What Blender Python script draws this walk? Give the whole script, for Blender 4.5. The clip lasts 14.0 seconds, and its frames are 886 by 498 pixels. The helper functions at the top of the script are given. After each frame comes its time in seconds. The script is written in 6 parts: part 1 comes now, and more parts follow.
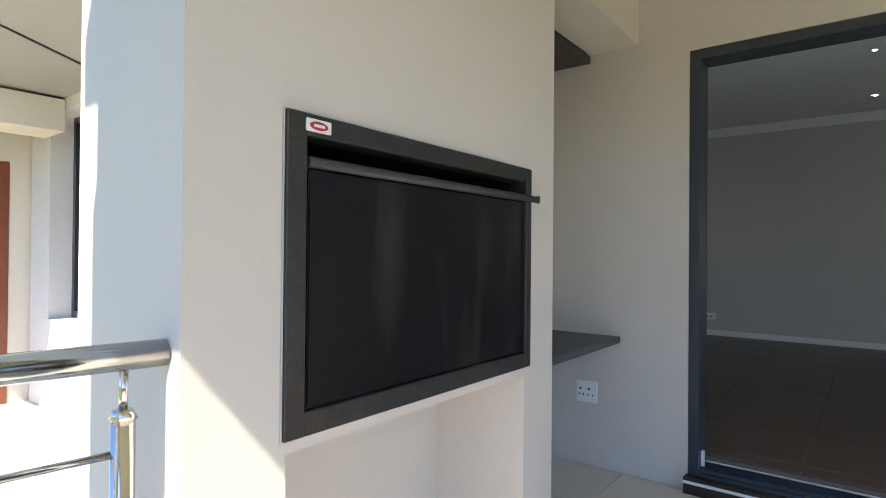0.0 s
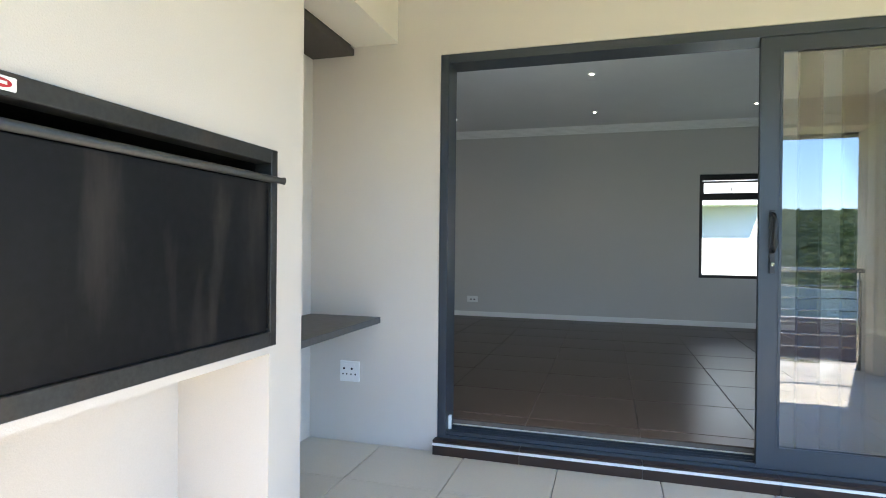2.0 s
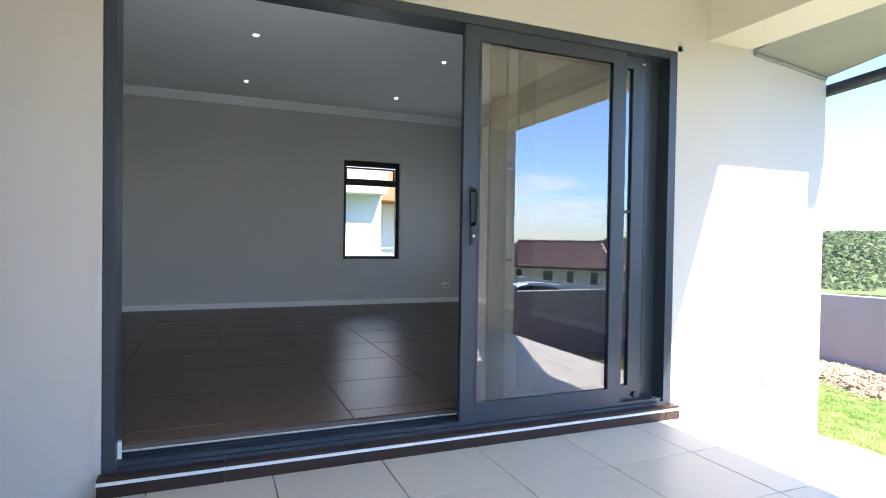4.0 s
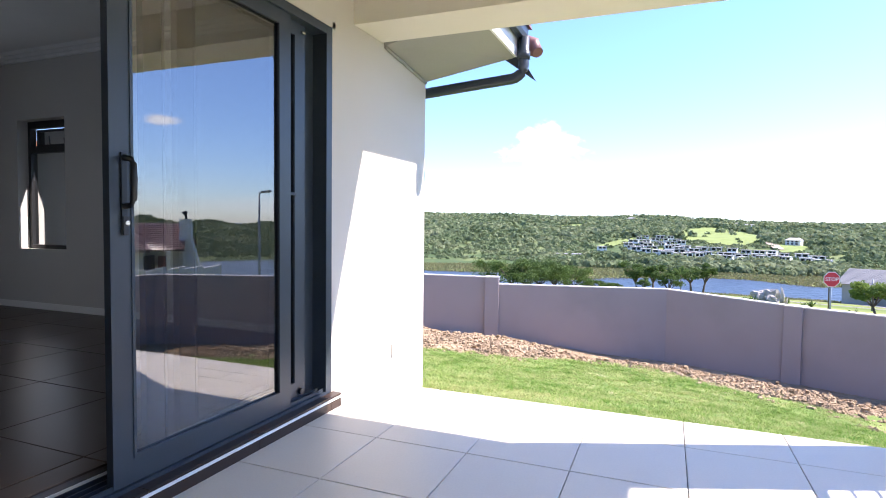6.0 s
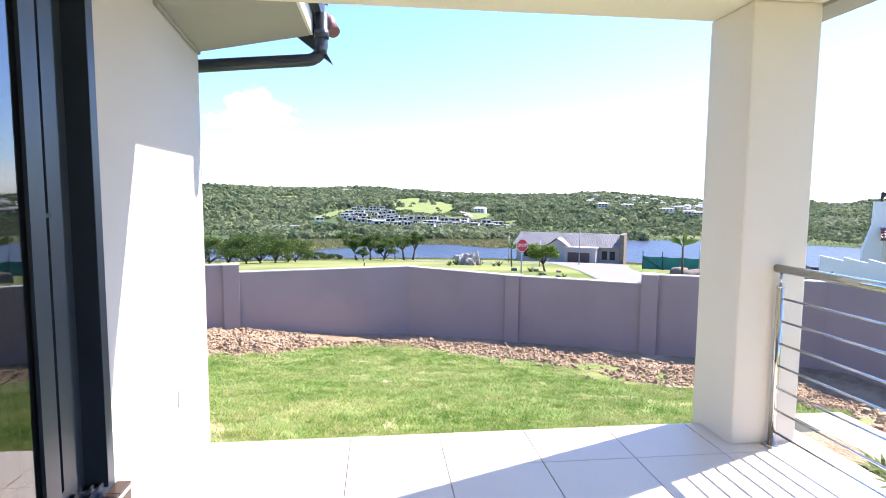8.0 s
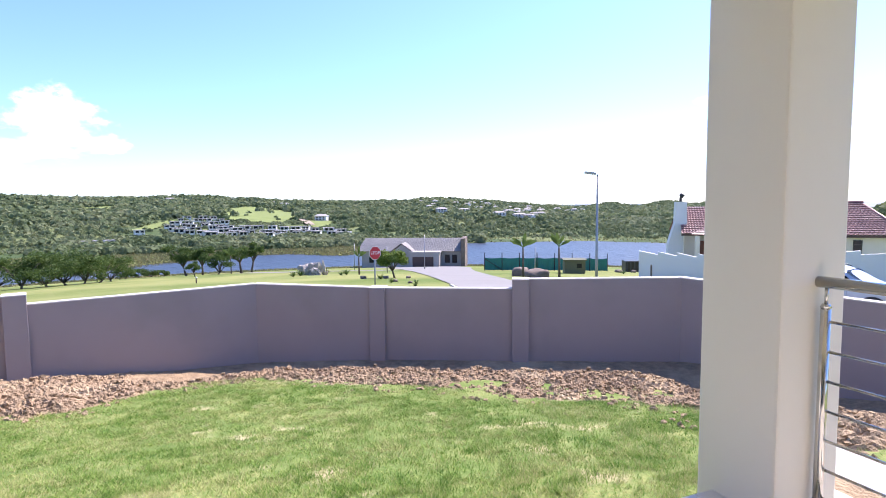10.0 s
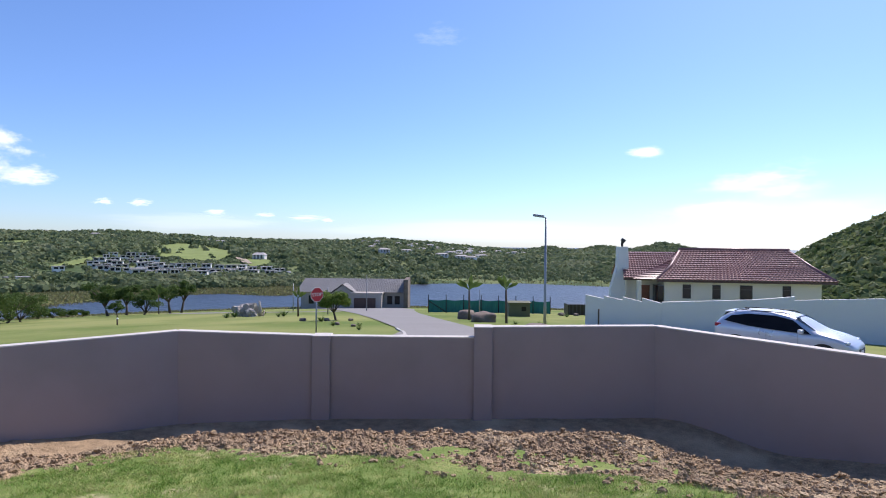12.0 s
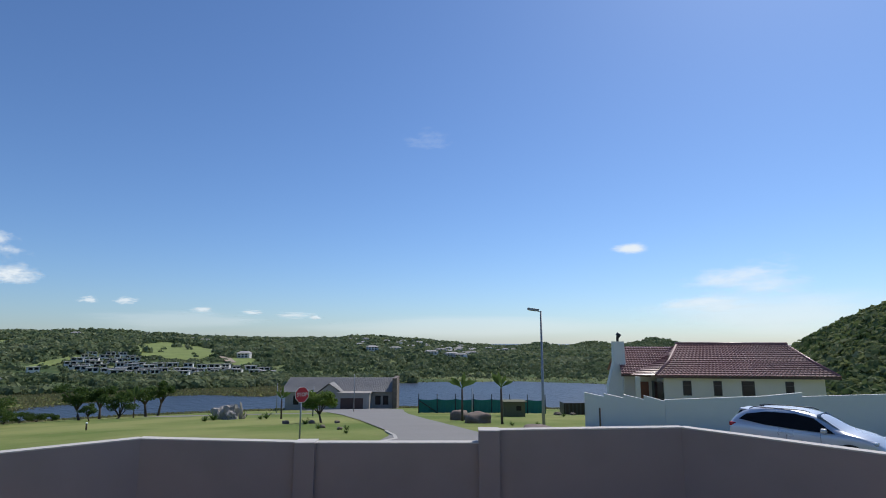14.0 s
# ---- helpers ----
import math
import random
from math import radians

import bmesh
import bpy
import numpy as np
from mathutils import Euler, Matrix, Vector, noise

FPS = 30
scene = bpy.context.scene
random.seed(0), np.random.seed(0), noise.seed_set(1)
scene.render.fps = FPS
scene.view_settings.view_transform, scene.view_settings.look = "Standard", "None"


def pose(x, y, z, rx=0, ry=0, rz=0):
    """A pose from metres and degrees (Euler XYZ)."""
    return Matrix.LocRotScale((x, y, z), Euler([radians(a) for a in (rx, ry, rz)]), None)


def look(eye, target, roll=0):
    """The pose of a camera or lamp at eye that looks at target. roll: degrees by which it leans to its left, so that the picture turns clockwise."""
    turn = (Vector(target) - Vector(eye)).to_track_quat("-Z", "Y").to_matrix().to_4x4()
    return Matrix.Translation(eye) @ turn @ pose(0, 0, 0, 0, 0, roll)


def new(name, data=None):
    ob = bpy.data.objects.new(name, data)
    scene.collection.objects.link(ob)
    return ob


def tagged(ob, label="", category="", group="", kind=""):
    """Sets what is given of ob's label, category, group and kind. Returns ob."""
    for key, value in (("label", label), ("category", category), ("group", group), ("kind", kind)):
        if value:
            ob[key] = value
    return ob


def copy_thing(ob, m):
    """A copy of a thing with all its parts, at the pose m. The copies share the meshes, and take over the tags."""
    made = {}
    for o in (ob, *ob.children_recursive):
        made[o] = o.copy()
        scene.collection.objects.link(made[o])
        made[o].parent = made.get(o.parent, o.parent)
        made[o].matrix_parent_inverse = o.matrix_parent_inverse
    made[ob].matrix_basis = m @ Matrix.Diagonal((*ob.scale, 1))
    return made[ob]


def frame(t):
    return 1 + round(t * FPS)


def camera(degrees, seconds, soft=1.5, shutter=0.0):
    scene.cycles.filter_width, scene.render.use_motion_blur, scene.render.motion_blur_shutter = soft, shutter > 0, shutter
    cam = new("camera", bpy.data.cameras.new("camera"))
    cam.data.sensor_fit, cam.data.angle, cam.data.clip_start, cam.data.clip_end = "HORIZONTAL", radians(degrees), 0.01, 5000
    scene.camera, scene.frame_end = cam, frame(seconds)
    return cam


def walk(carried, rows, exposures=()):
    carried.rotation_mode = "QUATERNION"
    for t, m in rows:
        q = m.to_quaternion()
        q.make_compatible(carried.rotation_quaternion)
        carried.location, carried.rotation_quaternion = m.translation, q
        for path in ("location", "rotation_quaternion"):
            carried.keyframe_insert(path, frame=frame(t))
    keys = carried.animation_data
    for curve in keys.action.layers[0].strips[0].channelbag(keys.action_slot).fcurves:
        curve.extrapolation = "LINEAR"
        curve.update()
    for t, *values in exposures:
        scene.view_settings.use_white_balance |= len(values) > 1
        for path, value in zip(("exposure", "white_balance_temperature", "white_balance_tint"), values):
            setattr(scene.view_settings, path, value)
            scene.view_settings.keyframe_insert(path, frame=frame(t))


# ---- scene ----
cam = camera(76.7, 14.0, 1.0)
# stops of the clip's own exposure
EXPOSURES = [(0, 1.55, 6900, 11), (1, 1.85, 6850, 9), (2.2, 2.5, 6800, 8), (4.3, 2.15, 6500, 15), (5.5, 1.72, 6550, 20), (8.7, 1.63, 6600, 21), (10.8, 0.92, 6600, 25), (11.5, 0.62, 6500, 22), (12.5, 0.19, 6700, 15), (14, -0.22, 6600, 9)]
PATH = [
    (0, (0.752, -3.037, 1.191), (-0.469, -1.453, 1.207), 0.5),
    (0.5, (0.808, -3.044, 1.185), (-0.322, -1.394, 1.197), 0.4),
    (1, (0.857, -3.052, 1.182), (-0.119, -1.307, 1.188), 0.5),
    (1.5, (0.896, -3.048, 1.175), (0.111, -1.208, 1.177), 0.5),
    (2, (0.912, -3.036, 1.157), (0.35, -1.117, 1.149), 0.6),
    (2.2, (0.904, -3.026, 1.152), (0.457, -1.076, 1.136), 0.6),
    (4.3, (0.344, -2.556, 1.049), (1.354, -0.831, 1.004), 1.1),
    (4.5, (0.303, -2.489, 1.037), (1.486, -0.877, 0.994), 1.2),
    (5, (0.211, -2.306, 1.031), (1.722, -0.997, 0.992), 1.0),
    (5.5, (0.179, -2.083, 1.039), (1.898, -1.062, 0.99), 0.9),
    (6, (0.191, -1.859, 1.101), (2.045, -1.117, 1.011), 0.7),
    (6.5, (0.217, -1.635, 1.182), (2.157, -1.171, 1.048), 0.7),
    (7, (0.27, -1.468, 1.251), (2.253, -1.265, 1.087), 0.7),
    (7.5, (0.376, -1.312, 1.304), (2.368, -1.344, 1.128), 0.5),
    (8, (0.558, -1.146, 1.328), (2.537, -1.376, 1.145), 0.4),
    (8.5, (0.806, -1.019, 1.319), (2.753, -1.436, 1.136), 0.4),
    (8.7, (0.949, -0.996, 1.332), (2.881, -1.475, 1.137), 0.2),
    (10.8, (2.285, -1.023, 1.271), (4.073, -1.913, 1.164), 0.4),
    (11, (2.394, -1.006, 1.271), (4.171, -1.919, 1.176), 0.8),
    (11.5, (2.684, -1.103, 1.252), (4.447, -2.047, 1.191), 0.6),
    (12, (2.982, -1.227, 1.248), (4.738, -2.184, 1.234), 0.5),
    (12.5, (3.217, -1.292, 1.258), (4.966, -2.261, 1.297), 0.4),
    (13, (3.445, -1.323, 1.237), (5.182, -2.307, 1.364), 0.4),
    (13.5, (3.598, -1.386, 1.204), (5.325, -2.37, 1.429), 0.2),
    (14, (3.781, -1.459, 1.165), (5.495, -2.435, 1.493), 0.1),
]
walk(cam, [(t, look(eye, target, roll)) for t, eye, target, roll in PATH], exposures=EXPOSURES)

# ---- world, sun, exposure ----
SUN_EL, SUN_AZ = radians(49.0), radians(158.2)
world = bpy.data.worlds.new("sky_world")
scene.world = world
world.use_nodes = True
wn = world.node_tree
sky = wn.nodes.new("ShaderNodeTexSky")
sky.sky_type = "NISHITA"
sky.sun_disc = False
sky.sun_elevation, sky.sun_rotation = SUN_EL, SUN_AZ
sky.air_density, sky.dust_density, sky.ozone_density = 1.0, 0.4, 6.0
wn.nodes["Background"].inputs["Strength"].default_value = 0.12
tint = wn.nodes.new("ShaderNodeMix")
tint.data_type, tint.blend_type = "RGBA", "MULTIPLY"
tint.inputs[0].default_value, tint.inputs[7].default_value = 1.0, (0.82, 0.95, 1.14, 1)
wn.links.new(sky.outputs[0], tint.inputs[6])
wn.links.new(tint.outputs[2], wn.nodes["Background"].inputs["Color"])

sun_lamp = new("sun", bpy.data.lights.new("sun", "SUN"))
sun_lamp.data.energy, sun_lamp.data.angle, sun_lamp.data.color = 4.2, radians(0.53), (1.0, 0.95, 0.88)
sun_dir = Vector((math.sin(SUN_AZ) * math.cos(SUN_EL), math.cos(SUN_AZ) * math.cos(SUN_EL), math.sin(SUN_EL)))
sun_lamp.matrix_world = look(sun_dir * 60, (0, 0, 0))


def opening_light(place, target, w, h, power):
    """Sky light entering through an opening of the room."""
    a = new("opening_light", bpy.data.lights.new("opening_light", "AREA"))
    a.data.shape, a.data.size, a.data.size_y, a.data.energy, a.data.color = "RECTANGLE", w, h, power, (0.66, 0.82, 1.0)
    a.matrix_world = look(place, target)


opening_light((0.82, 0.2, 1.15), (0.82, 5, 0.9), 1.5, 2.0, 4.2)
opening_light((2.48, 4.95, 1.45), (2.48, 0, 1.0), 0.7, 1.2, 0.5)
opening_light((4.05, 4.12, 1.45), (0, 3.6, 1.0), 0.65, 1.2, 0.7)


# ---- materials ----
def mat(name, col, rough=0.6, metal=0.0, var=0.12, scale=3.0, fine=60.0, bump=0.1, depth=0.003, rand=0.0, stain=None, stain_amt=0.0, stain_scale=1.2, spec=0.5, stretch=None):
    """Principled material with colour variation at two scales, fine relief and optional stains."""
    m = bpy.data.materials.new(name)
    m.use_nodes = True
    nt = m.node_tree
    n, l = nt.nodes, nt.links
    b = n["Principled BSDF"]
    b.inputs["Metallic"].default_value = metal
    b.inputs["Specular IOR Level"].default_value = spec
    tc = n.new("ShaderNodeTexCoord")
    big, small = n.new("ShaderNodeTexNoise"), n.new("ShaderNodeTexNoise")
    big.inputs["Scale"].default_value, big.inputs["Detail"].default_value = scale, 5
    small.inputs["Scale"].default_value, small.inputs["Detail"].default_value = fine, 3
    l.new(tc.outputs["Object"], big.inputs["Vector"])
    l.new(tc.outputs["Object"], small.inputs["Vector"])
    add = n.new("ShaderNodeMath")
    add.operation = "ADD"
    l.new(big.outputs["Fac"], add.inputs[0])
    l.new(small.outputs["Fac"], add.inputs[1])
    last = add.outputs[0]
    if rand:
        info = n.new("ShaderNodeObjectInfo")
        mul = n.new("ShaderNodeMath")
        mul.operation = "MULTIPLY_ADD"
        mul.inputs[1].default_value = rand
        l.new(info.outputs["Random"], mul.inputs[0])
        l.new(last, mul.inputs[2])
        last = mul.outputs[0]
    rng = n.new("ShaderNodeMapRange")
    rng.inputs[1].default_value, rng.inputs[2].default_value = 0.6, 1.4 + rand
    rng.inputs[3].default_value, rng.inputs[4].default_value = 1 - var, 1 + var
    l.new(last, rng.inputs[0])
    mix = n.new("ShaderNodeMix")
    mix.data_type, mix.blend_type = "RGBA", "MULTIPLY"
    mix.inputs[0].default_value = 1.0
    mix.inputs[6].default_value = (*col, 1)
    l.new(rng.outputs[0], mix.inputs[7])
    colour = mix.outputs[2]
    if stain:
        st = n.new("ShaderNodeTexNoise")
        st.inputs["Scale"].default_value, st.inputs["Detail"].default_value = stain_scale, 8
        if stretch:
            mp = n.new("ShaderNodeMapping")
            mp.inputs["Scale"].default_value = stretch
            l.new(tc.outputs["Object"], mp.inputs["Vector"])
            l.new(mp.outputs[0], st.inputs["Vector"])
        else:
            l.new(tc.outputs["Object"], st.inputs["Vector"])
        sr = n.new("ShaderNodeMapRange")
        sr.inputs[1].default_value, sr.inputs[2].default_value = 0.52, 0.72
        sr.inputs[3].default_value, sr.inputs[4].default_value = 0, stain_amt
        l.new(st.outputs["Fac"], sr.inputs[0])
        m2 = n.new("ShaderNodeMix")
        m2.data_type = "RGBA"
        l.new(sr.outputs[0], m2.inputs[0])
        l.new(colour, m2.inputs[6])
        m2.inputs[7].default_value = (*stain, 1)
        colour = m2.outputs[2]
    l.new(colour, b.inputs["Base Color"])
    rr = n.new("ShaderNodeMapRange")
    rr.inputs[1].default_value, rr.inputs[2].default_value = 0.3, 0.7
    rr.inputs[3].default_value, rr.inputs[4].default_value = max(rough - 0.12 * var - 0.01, 0.02), min(rough + 0.12 * var + 0.01, 1)
    l.new(big.outputs["Fac"], rr.inputs[0])
    l.new(rr.outputs[0], b.inputs["Roughness"])
    if bump:
        bp = n.new("ShaderNodeBump")
        bp.inputs["Strength"].default_value, bp.inputs["Distance"].default_value = bump, depth
        l.new(small.outputs["Fac"], bp.inputs["Height"])
        l.new(bp.outputs[0], b.inputs["Normal"])
    return m


def pane_mat(name, tint, ior):
    """Flat pane: clear with a tint, and a mirror gloss that grows at grazing angles."""
    m = bpy.data.materials.new(name)
    m.use_nodes = True
    n, l = m.node_tree.nodes, m.node_tree.links
    n.remove(n["Principled BSDF"])
    tr, gl, fr, mx = n.new("ShaderNodeBsdfTransparent"), n.new("ShaderNodeBsdfGlossy"), n.new("ShaderNodeFresnel"), n.new("ShaderNodeMixShader")
    tr.inputs[0].default_value = (*tint, 1)
    gl.inputs["Roughness"].default_value = 0.0
    fr.inputs[0].default_value = ior
    l.new(fr.outputs[0], mx.inputs[0])
    l.new(tr.outputs[0], mx.inputs[1])
    l.new(gl.outputs[0], mx.inputs[2])
    l.new(mx.outputs[0], n["Material Output"].inputs["Surface"])
    return m


def emit_mat(name, col, strength):
    m = bpy.data.materials.new(name)
    m.use_nodes = True
    b = m.node_tree.nodes["Principled BSDF"]
    b.inputs["Base Color"].default_value = (*col, 1)
    b.inputs["Emission Color"].default_value = (*col, 1)
    b.inputs["Emission Strength"].default_value = strength
    return m


M_PLASTER = mat("plaster_warm_grey", (0.60, 0.555, 0.50), 0.85, var=0.05, scale=1.3, fine=240, bump=0.35, depth=0.0015, spec=0.2)
M_CREAM = mat("plaster_cream", (0.74, 0.69, 0.59), 0.85, var=0.04, scale=1.0, fine=240, bump=0.3, depth=0.0015, spec=0.2)
M_INTERIOR = mat("interior_paint_grey", (0.52, 0.505, 0.48), 0.8, var=0.03, scale=0.8, fine=200, bump=0.15, depth=0.001, spec=0.25)
M_CEILING = mat("ceiling_paint", (0.75, 0.75, 0.73), 0.85, var=0.03, fine=150, bump=0.1, depth=0.001, spec=0.2)
M_WHITE = mat("white_paint", (0.78, 0.78, 0.76), 0.6, var=0.04, fine=120, bump=0.08, depth=0.001)
M_SOFFIT = mat("soffit_board_grey", (0.33, 0.325, 0.30), 0.7, var=0.06, scale=2, fine=90, bump=0.15, depth=0.001)
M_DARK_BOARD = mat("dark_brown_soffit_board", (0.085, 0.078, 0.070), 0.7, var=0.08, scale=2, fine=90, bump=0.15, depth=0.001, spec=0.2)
M_ALU = mat("anthracite_aluminium", (0.030, 0.040, 0.052), 0.38, var=0.12, scale=4, fine=300, bump=0.05, depth=0.0005)
M_ALU_DARK = mat("dark_window_aluminium", (0.014, 0.014, 0.015), 0.4, var=0.1, fine=250, bump=0.05, depth=0.0005)
M_BLACK = mat("black_plastic", (0.012, 0.012, 0.013), 0.45, var=0.1, fine=120, bump=0.05)
M_STEEL = mat("blackened_steel_frame", (0.042, 0.043, 0.042), 0.42, metal=0.35, var=0.3, scale=6, fine=90, bump=0.2, depth=0.001, stain=(0.12, 0.075, 0.045), stain_amt=0.25, stain_scale=5, spec=0.4)
M_STEEL_DOOR = mat("smoked_steel_door", (0.0075, 0.0075, 0.0085), 0.4, metal=0.0, stain=(0.052, 0.044, 0.038), stain_amt=0.8, stain_scale=3.0, var=0.35, scale=2.5, fine=40, bump=0.08, depth=0.001, spec=0.22, stretch=(1, 2.6, 0.5))
M_SOOT = mat("soot", (0.008, 0.008, 0.008), 0.9, var=0.3)
M_CHROME = mat("polished_stainless", (0.62, 0.61, 0.58), 0.14, metal=1.0, var=0.05, scale=6, fine=200, bump=0.02, depth=0.0003)
M_PATIO_TILE = mat("patio_tile_cream", (0.645, 0.59, 0.50), 0.42, var=0.06, scale=2.2, fine=90, bump=0.12, depth=0.001, rand=0.25)
M_GROUT = mat("tile_grout_grey", (0.21, 0.20, 0.19), 0.9, var=0.2, fine=150, bump=0.3)
M_BROWN_TILE = mat("brown_floor_tile", (0.042, 0.0255, 0.019), 0.31, spec=0.24, var=0.05, scale=0.8, fine=200, bump=0.0, depth=0.0004, rand=0.22)
M_BROWN_GROUT = mat("brown_tile_grout", (0.10, 0.085, 0.075), 0.9, var=0.2)
M_GRANITE = mat("dark_grey_stone_shelf", (0.085, 0.085, 0.085), 0.45, var=0.3, scale=40, fine=240, bump=0.1, depth=0.0008)
M_WALL_MAUVE = mat("garden_wall_plaster", (0.315, 0.27, 0.268), 0.88, var=0.06, scale=0.9, fine=160, bump=0.4, depth=0.002, spec=0.2, stain=(0.22, 0.20, 0.195), stain_amt=0.35, stain_scale=0.8)
# Pale concrete and sealant; on the garden wall, sunlight painted along the plaster top.
M_PALE_AND_SUNLIT = mat("pale_and_sunlit_wall_top", (0.52, 0.49, 0.46), 0.85, var=0.08, fine=140, bump=0.3)
M_ROOF_RED = mat("red_brown_roof_tile", (0.205, 0.09, 0.088), 0.45, var=0.25, scale=1.5, fine=20, bump=0.2, rand=0.3)
M_ROOF_ORANGE = mat("terracotta_roof_tile", (0.45, 0.16, 0.07), 0.7, var=0.2, scale=2, fine=30, bump=0.2)
M_ROOF_GREY = mat("grey_roof_tile", (0.20, 0.195, 0.195), 0.7, var=0.15, scale=0.6, fine=6, bump=0.3, depth=0.02)
M_HOUSE_CREAM = mat("house_wall_cream", (0.66, 0.61, 0.52), 0.85, var=0.04, scale=0.6, fine=30, bump=0.1)
M_HOUSE_WHITE = mat("house_wall_white", (0.66, 0.66, 0.65), 0.85, var=0.05, scale=0.5, fine=20, bump=0.1)
M_HOUSE_GREY = mat("house_wall_grey", (0.36, 0.33, 0.30), 0.85, var=0.12, scale=0.6, fine=8, bump=0.1)
M_STONE = mat("boulder_stone", (0.17, 0.13, 0.105), 0.9, var=0.4, scale=1.4, fine=14, bump=0.6, depth=0.03)
M_ROCK = mat("pale_weathered_rock", (0.30, 0.275, 0.25), 0.9, var=0.35, scale=2, fine=14, bump=0.6, depth=0.03)
M_DRIFTWOOD = mat("bleached_driftwood", (0.42, 0.36, 0.29), 0.9, var=0.25, scale=5, fine=40, bump=0.5)
M_ASPHALT = mat("road_paving_grey", (0.21, 0.20, 0.19), 0.9, var=0.12, scale=0.25, fine=6, bump=0.2, depth=0.005)
M_TRACK = mat("dirt_track", (0.33, 0.27, 0.20), 0.95, var=0.2, scale=0.1, fine=2, bump=0.1)
M_KERB = mat("kerb_concrete", (0.42, 0.40, 0.37), 0.9, var=0.15, fine=20, bump=0.3)
M_BARK = mat("bark", (0.10, 0.075, 0.055), 0.95, var=0.3, scale=6, fine=40, bump=0.6, depth=0.01)
M_WOOD_DOOR = mat("reddish_wood", (0.20, 0.055, 0.025), 0.45, var=0.25, scale=3, fine=30, bump=0.15)
M_DARK_WOOD = mat("dark_brown_wood", (0.085, 0.045, 0.035), 0.6, var=0.25, scale=3, fine=30, bump=0.15)
M_WATER = mat("lagoon_water", (0.028, 0.037, 0.052), 0.36, var=0.15, scale=0.02, fine=0.5, bump=1.0, depth=0.5, spec=0.28)
M_GALV = mat("galvanised_pole", (0.30, 0.31, 0.32), 0.5, metal=0.6, var=0.1, fine=60, bump=0.1)
M_SOIL = mat("dug_soil", (0.345, 0.25, 0.158), 0.95, var=0.5, scale=7, fine=45, bump=1.0, depth=0.03, stain=(0.55, 0.43, 0.28), stain_amt=0.85, stain_scale=0.9, spec=0.15)
M_GLASS = pane_mat("tinted_door_glass", (0.72, 0.77, 0.77), 2.8)
M_CLEAR = pane_mat("clear_glass_body", (0.97, 0.98, 0.98), 1.0)
M_PANE = pane_mat("window_glass", (0.85, 0.88, 0.88), 1.45)
M_DARKGLASS = mat("dark_window_glass", (0.015, 0.016, 0.02), 0.12, var=0.05, bump=0, spec=0.25)


def leaf_mat(name, a, b, rough=0.7, scale=0.3):
    """Foliage: two greens mixed per leaf or clump and by patches."""
    m = bpy.data.materials.new(name)
    m.use_nodes = True
    n, l = m.node_tree.nodes, m.node_tree.links
    p = n["Principled BSDF"]
    p.inputs["Roughness"].default_value = rough
    p.inputs["Specular IOR Level"].default_value = 0.25
    g, tc, nz = n.new("ShaderNodeNewGeometry"), n.new("ShaderNodeTexCoord"), n.new("ShaderNodeTexNoise")
    nz.inputs["Scale"].default_value, nz.inputs["Detail"].default_value = scale, 6
    l.new(tc.outputs["Object"], nz.inputs["Vector"])
    ad = n.new("ShaderNodeMath")
    ad.operation = "MULTIPLY_ADD"
    ad.inputs[1].default_value, ad.inputs[2].default_value = 0.55, -0.05
    l.new(g.outputs["Random Per Island"], ad.inputs[0])
    a2 = n.new("ShaderNodeMath")
    a2.operation = "MULTIPLY_ADD"
    a2.inputs[1].default_value = 0.6
    l.new(nz.outputs["Fac"], a2.inputs[0])
    l.new(ad.outputs[0], a2.inputs[2])
    mx = n.new("ShaderNodeMix")
    mx.data_type = "RGBA"
    mx.inputs[6].default_value, mx.inputs[7].default_value = (*a, 1), (*b, 1)
    l.new(a2.outputs[0], mx.inputs[0])
    l.new(mx.outputs[2], p.inputs["Base Color"])
    tl, ms = n.new("ShaderNodeBsdfTranslucent"), n.new("ShaderNodeMixShader")
    ms.inputs[0].default_value = 0.38
    l.new(mx.outputs[2], tl.inputs["Color"])
    l.new(p.outputs[0], ms.inputs[1])
    l.new(tl.outputs[0], ms.inputs[2])
    l.new(ms.outputs[0], n["Material Output"].inputs["Surface"])
    return m


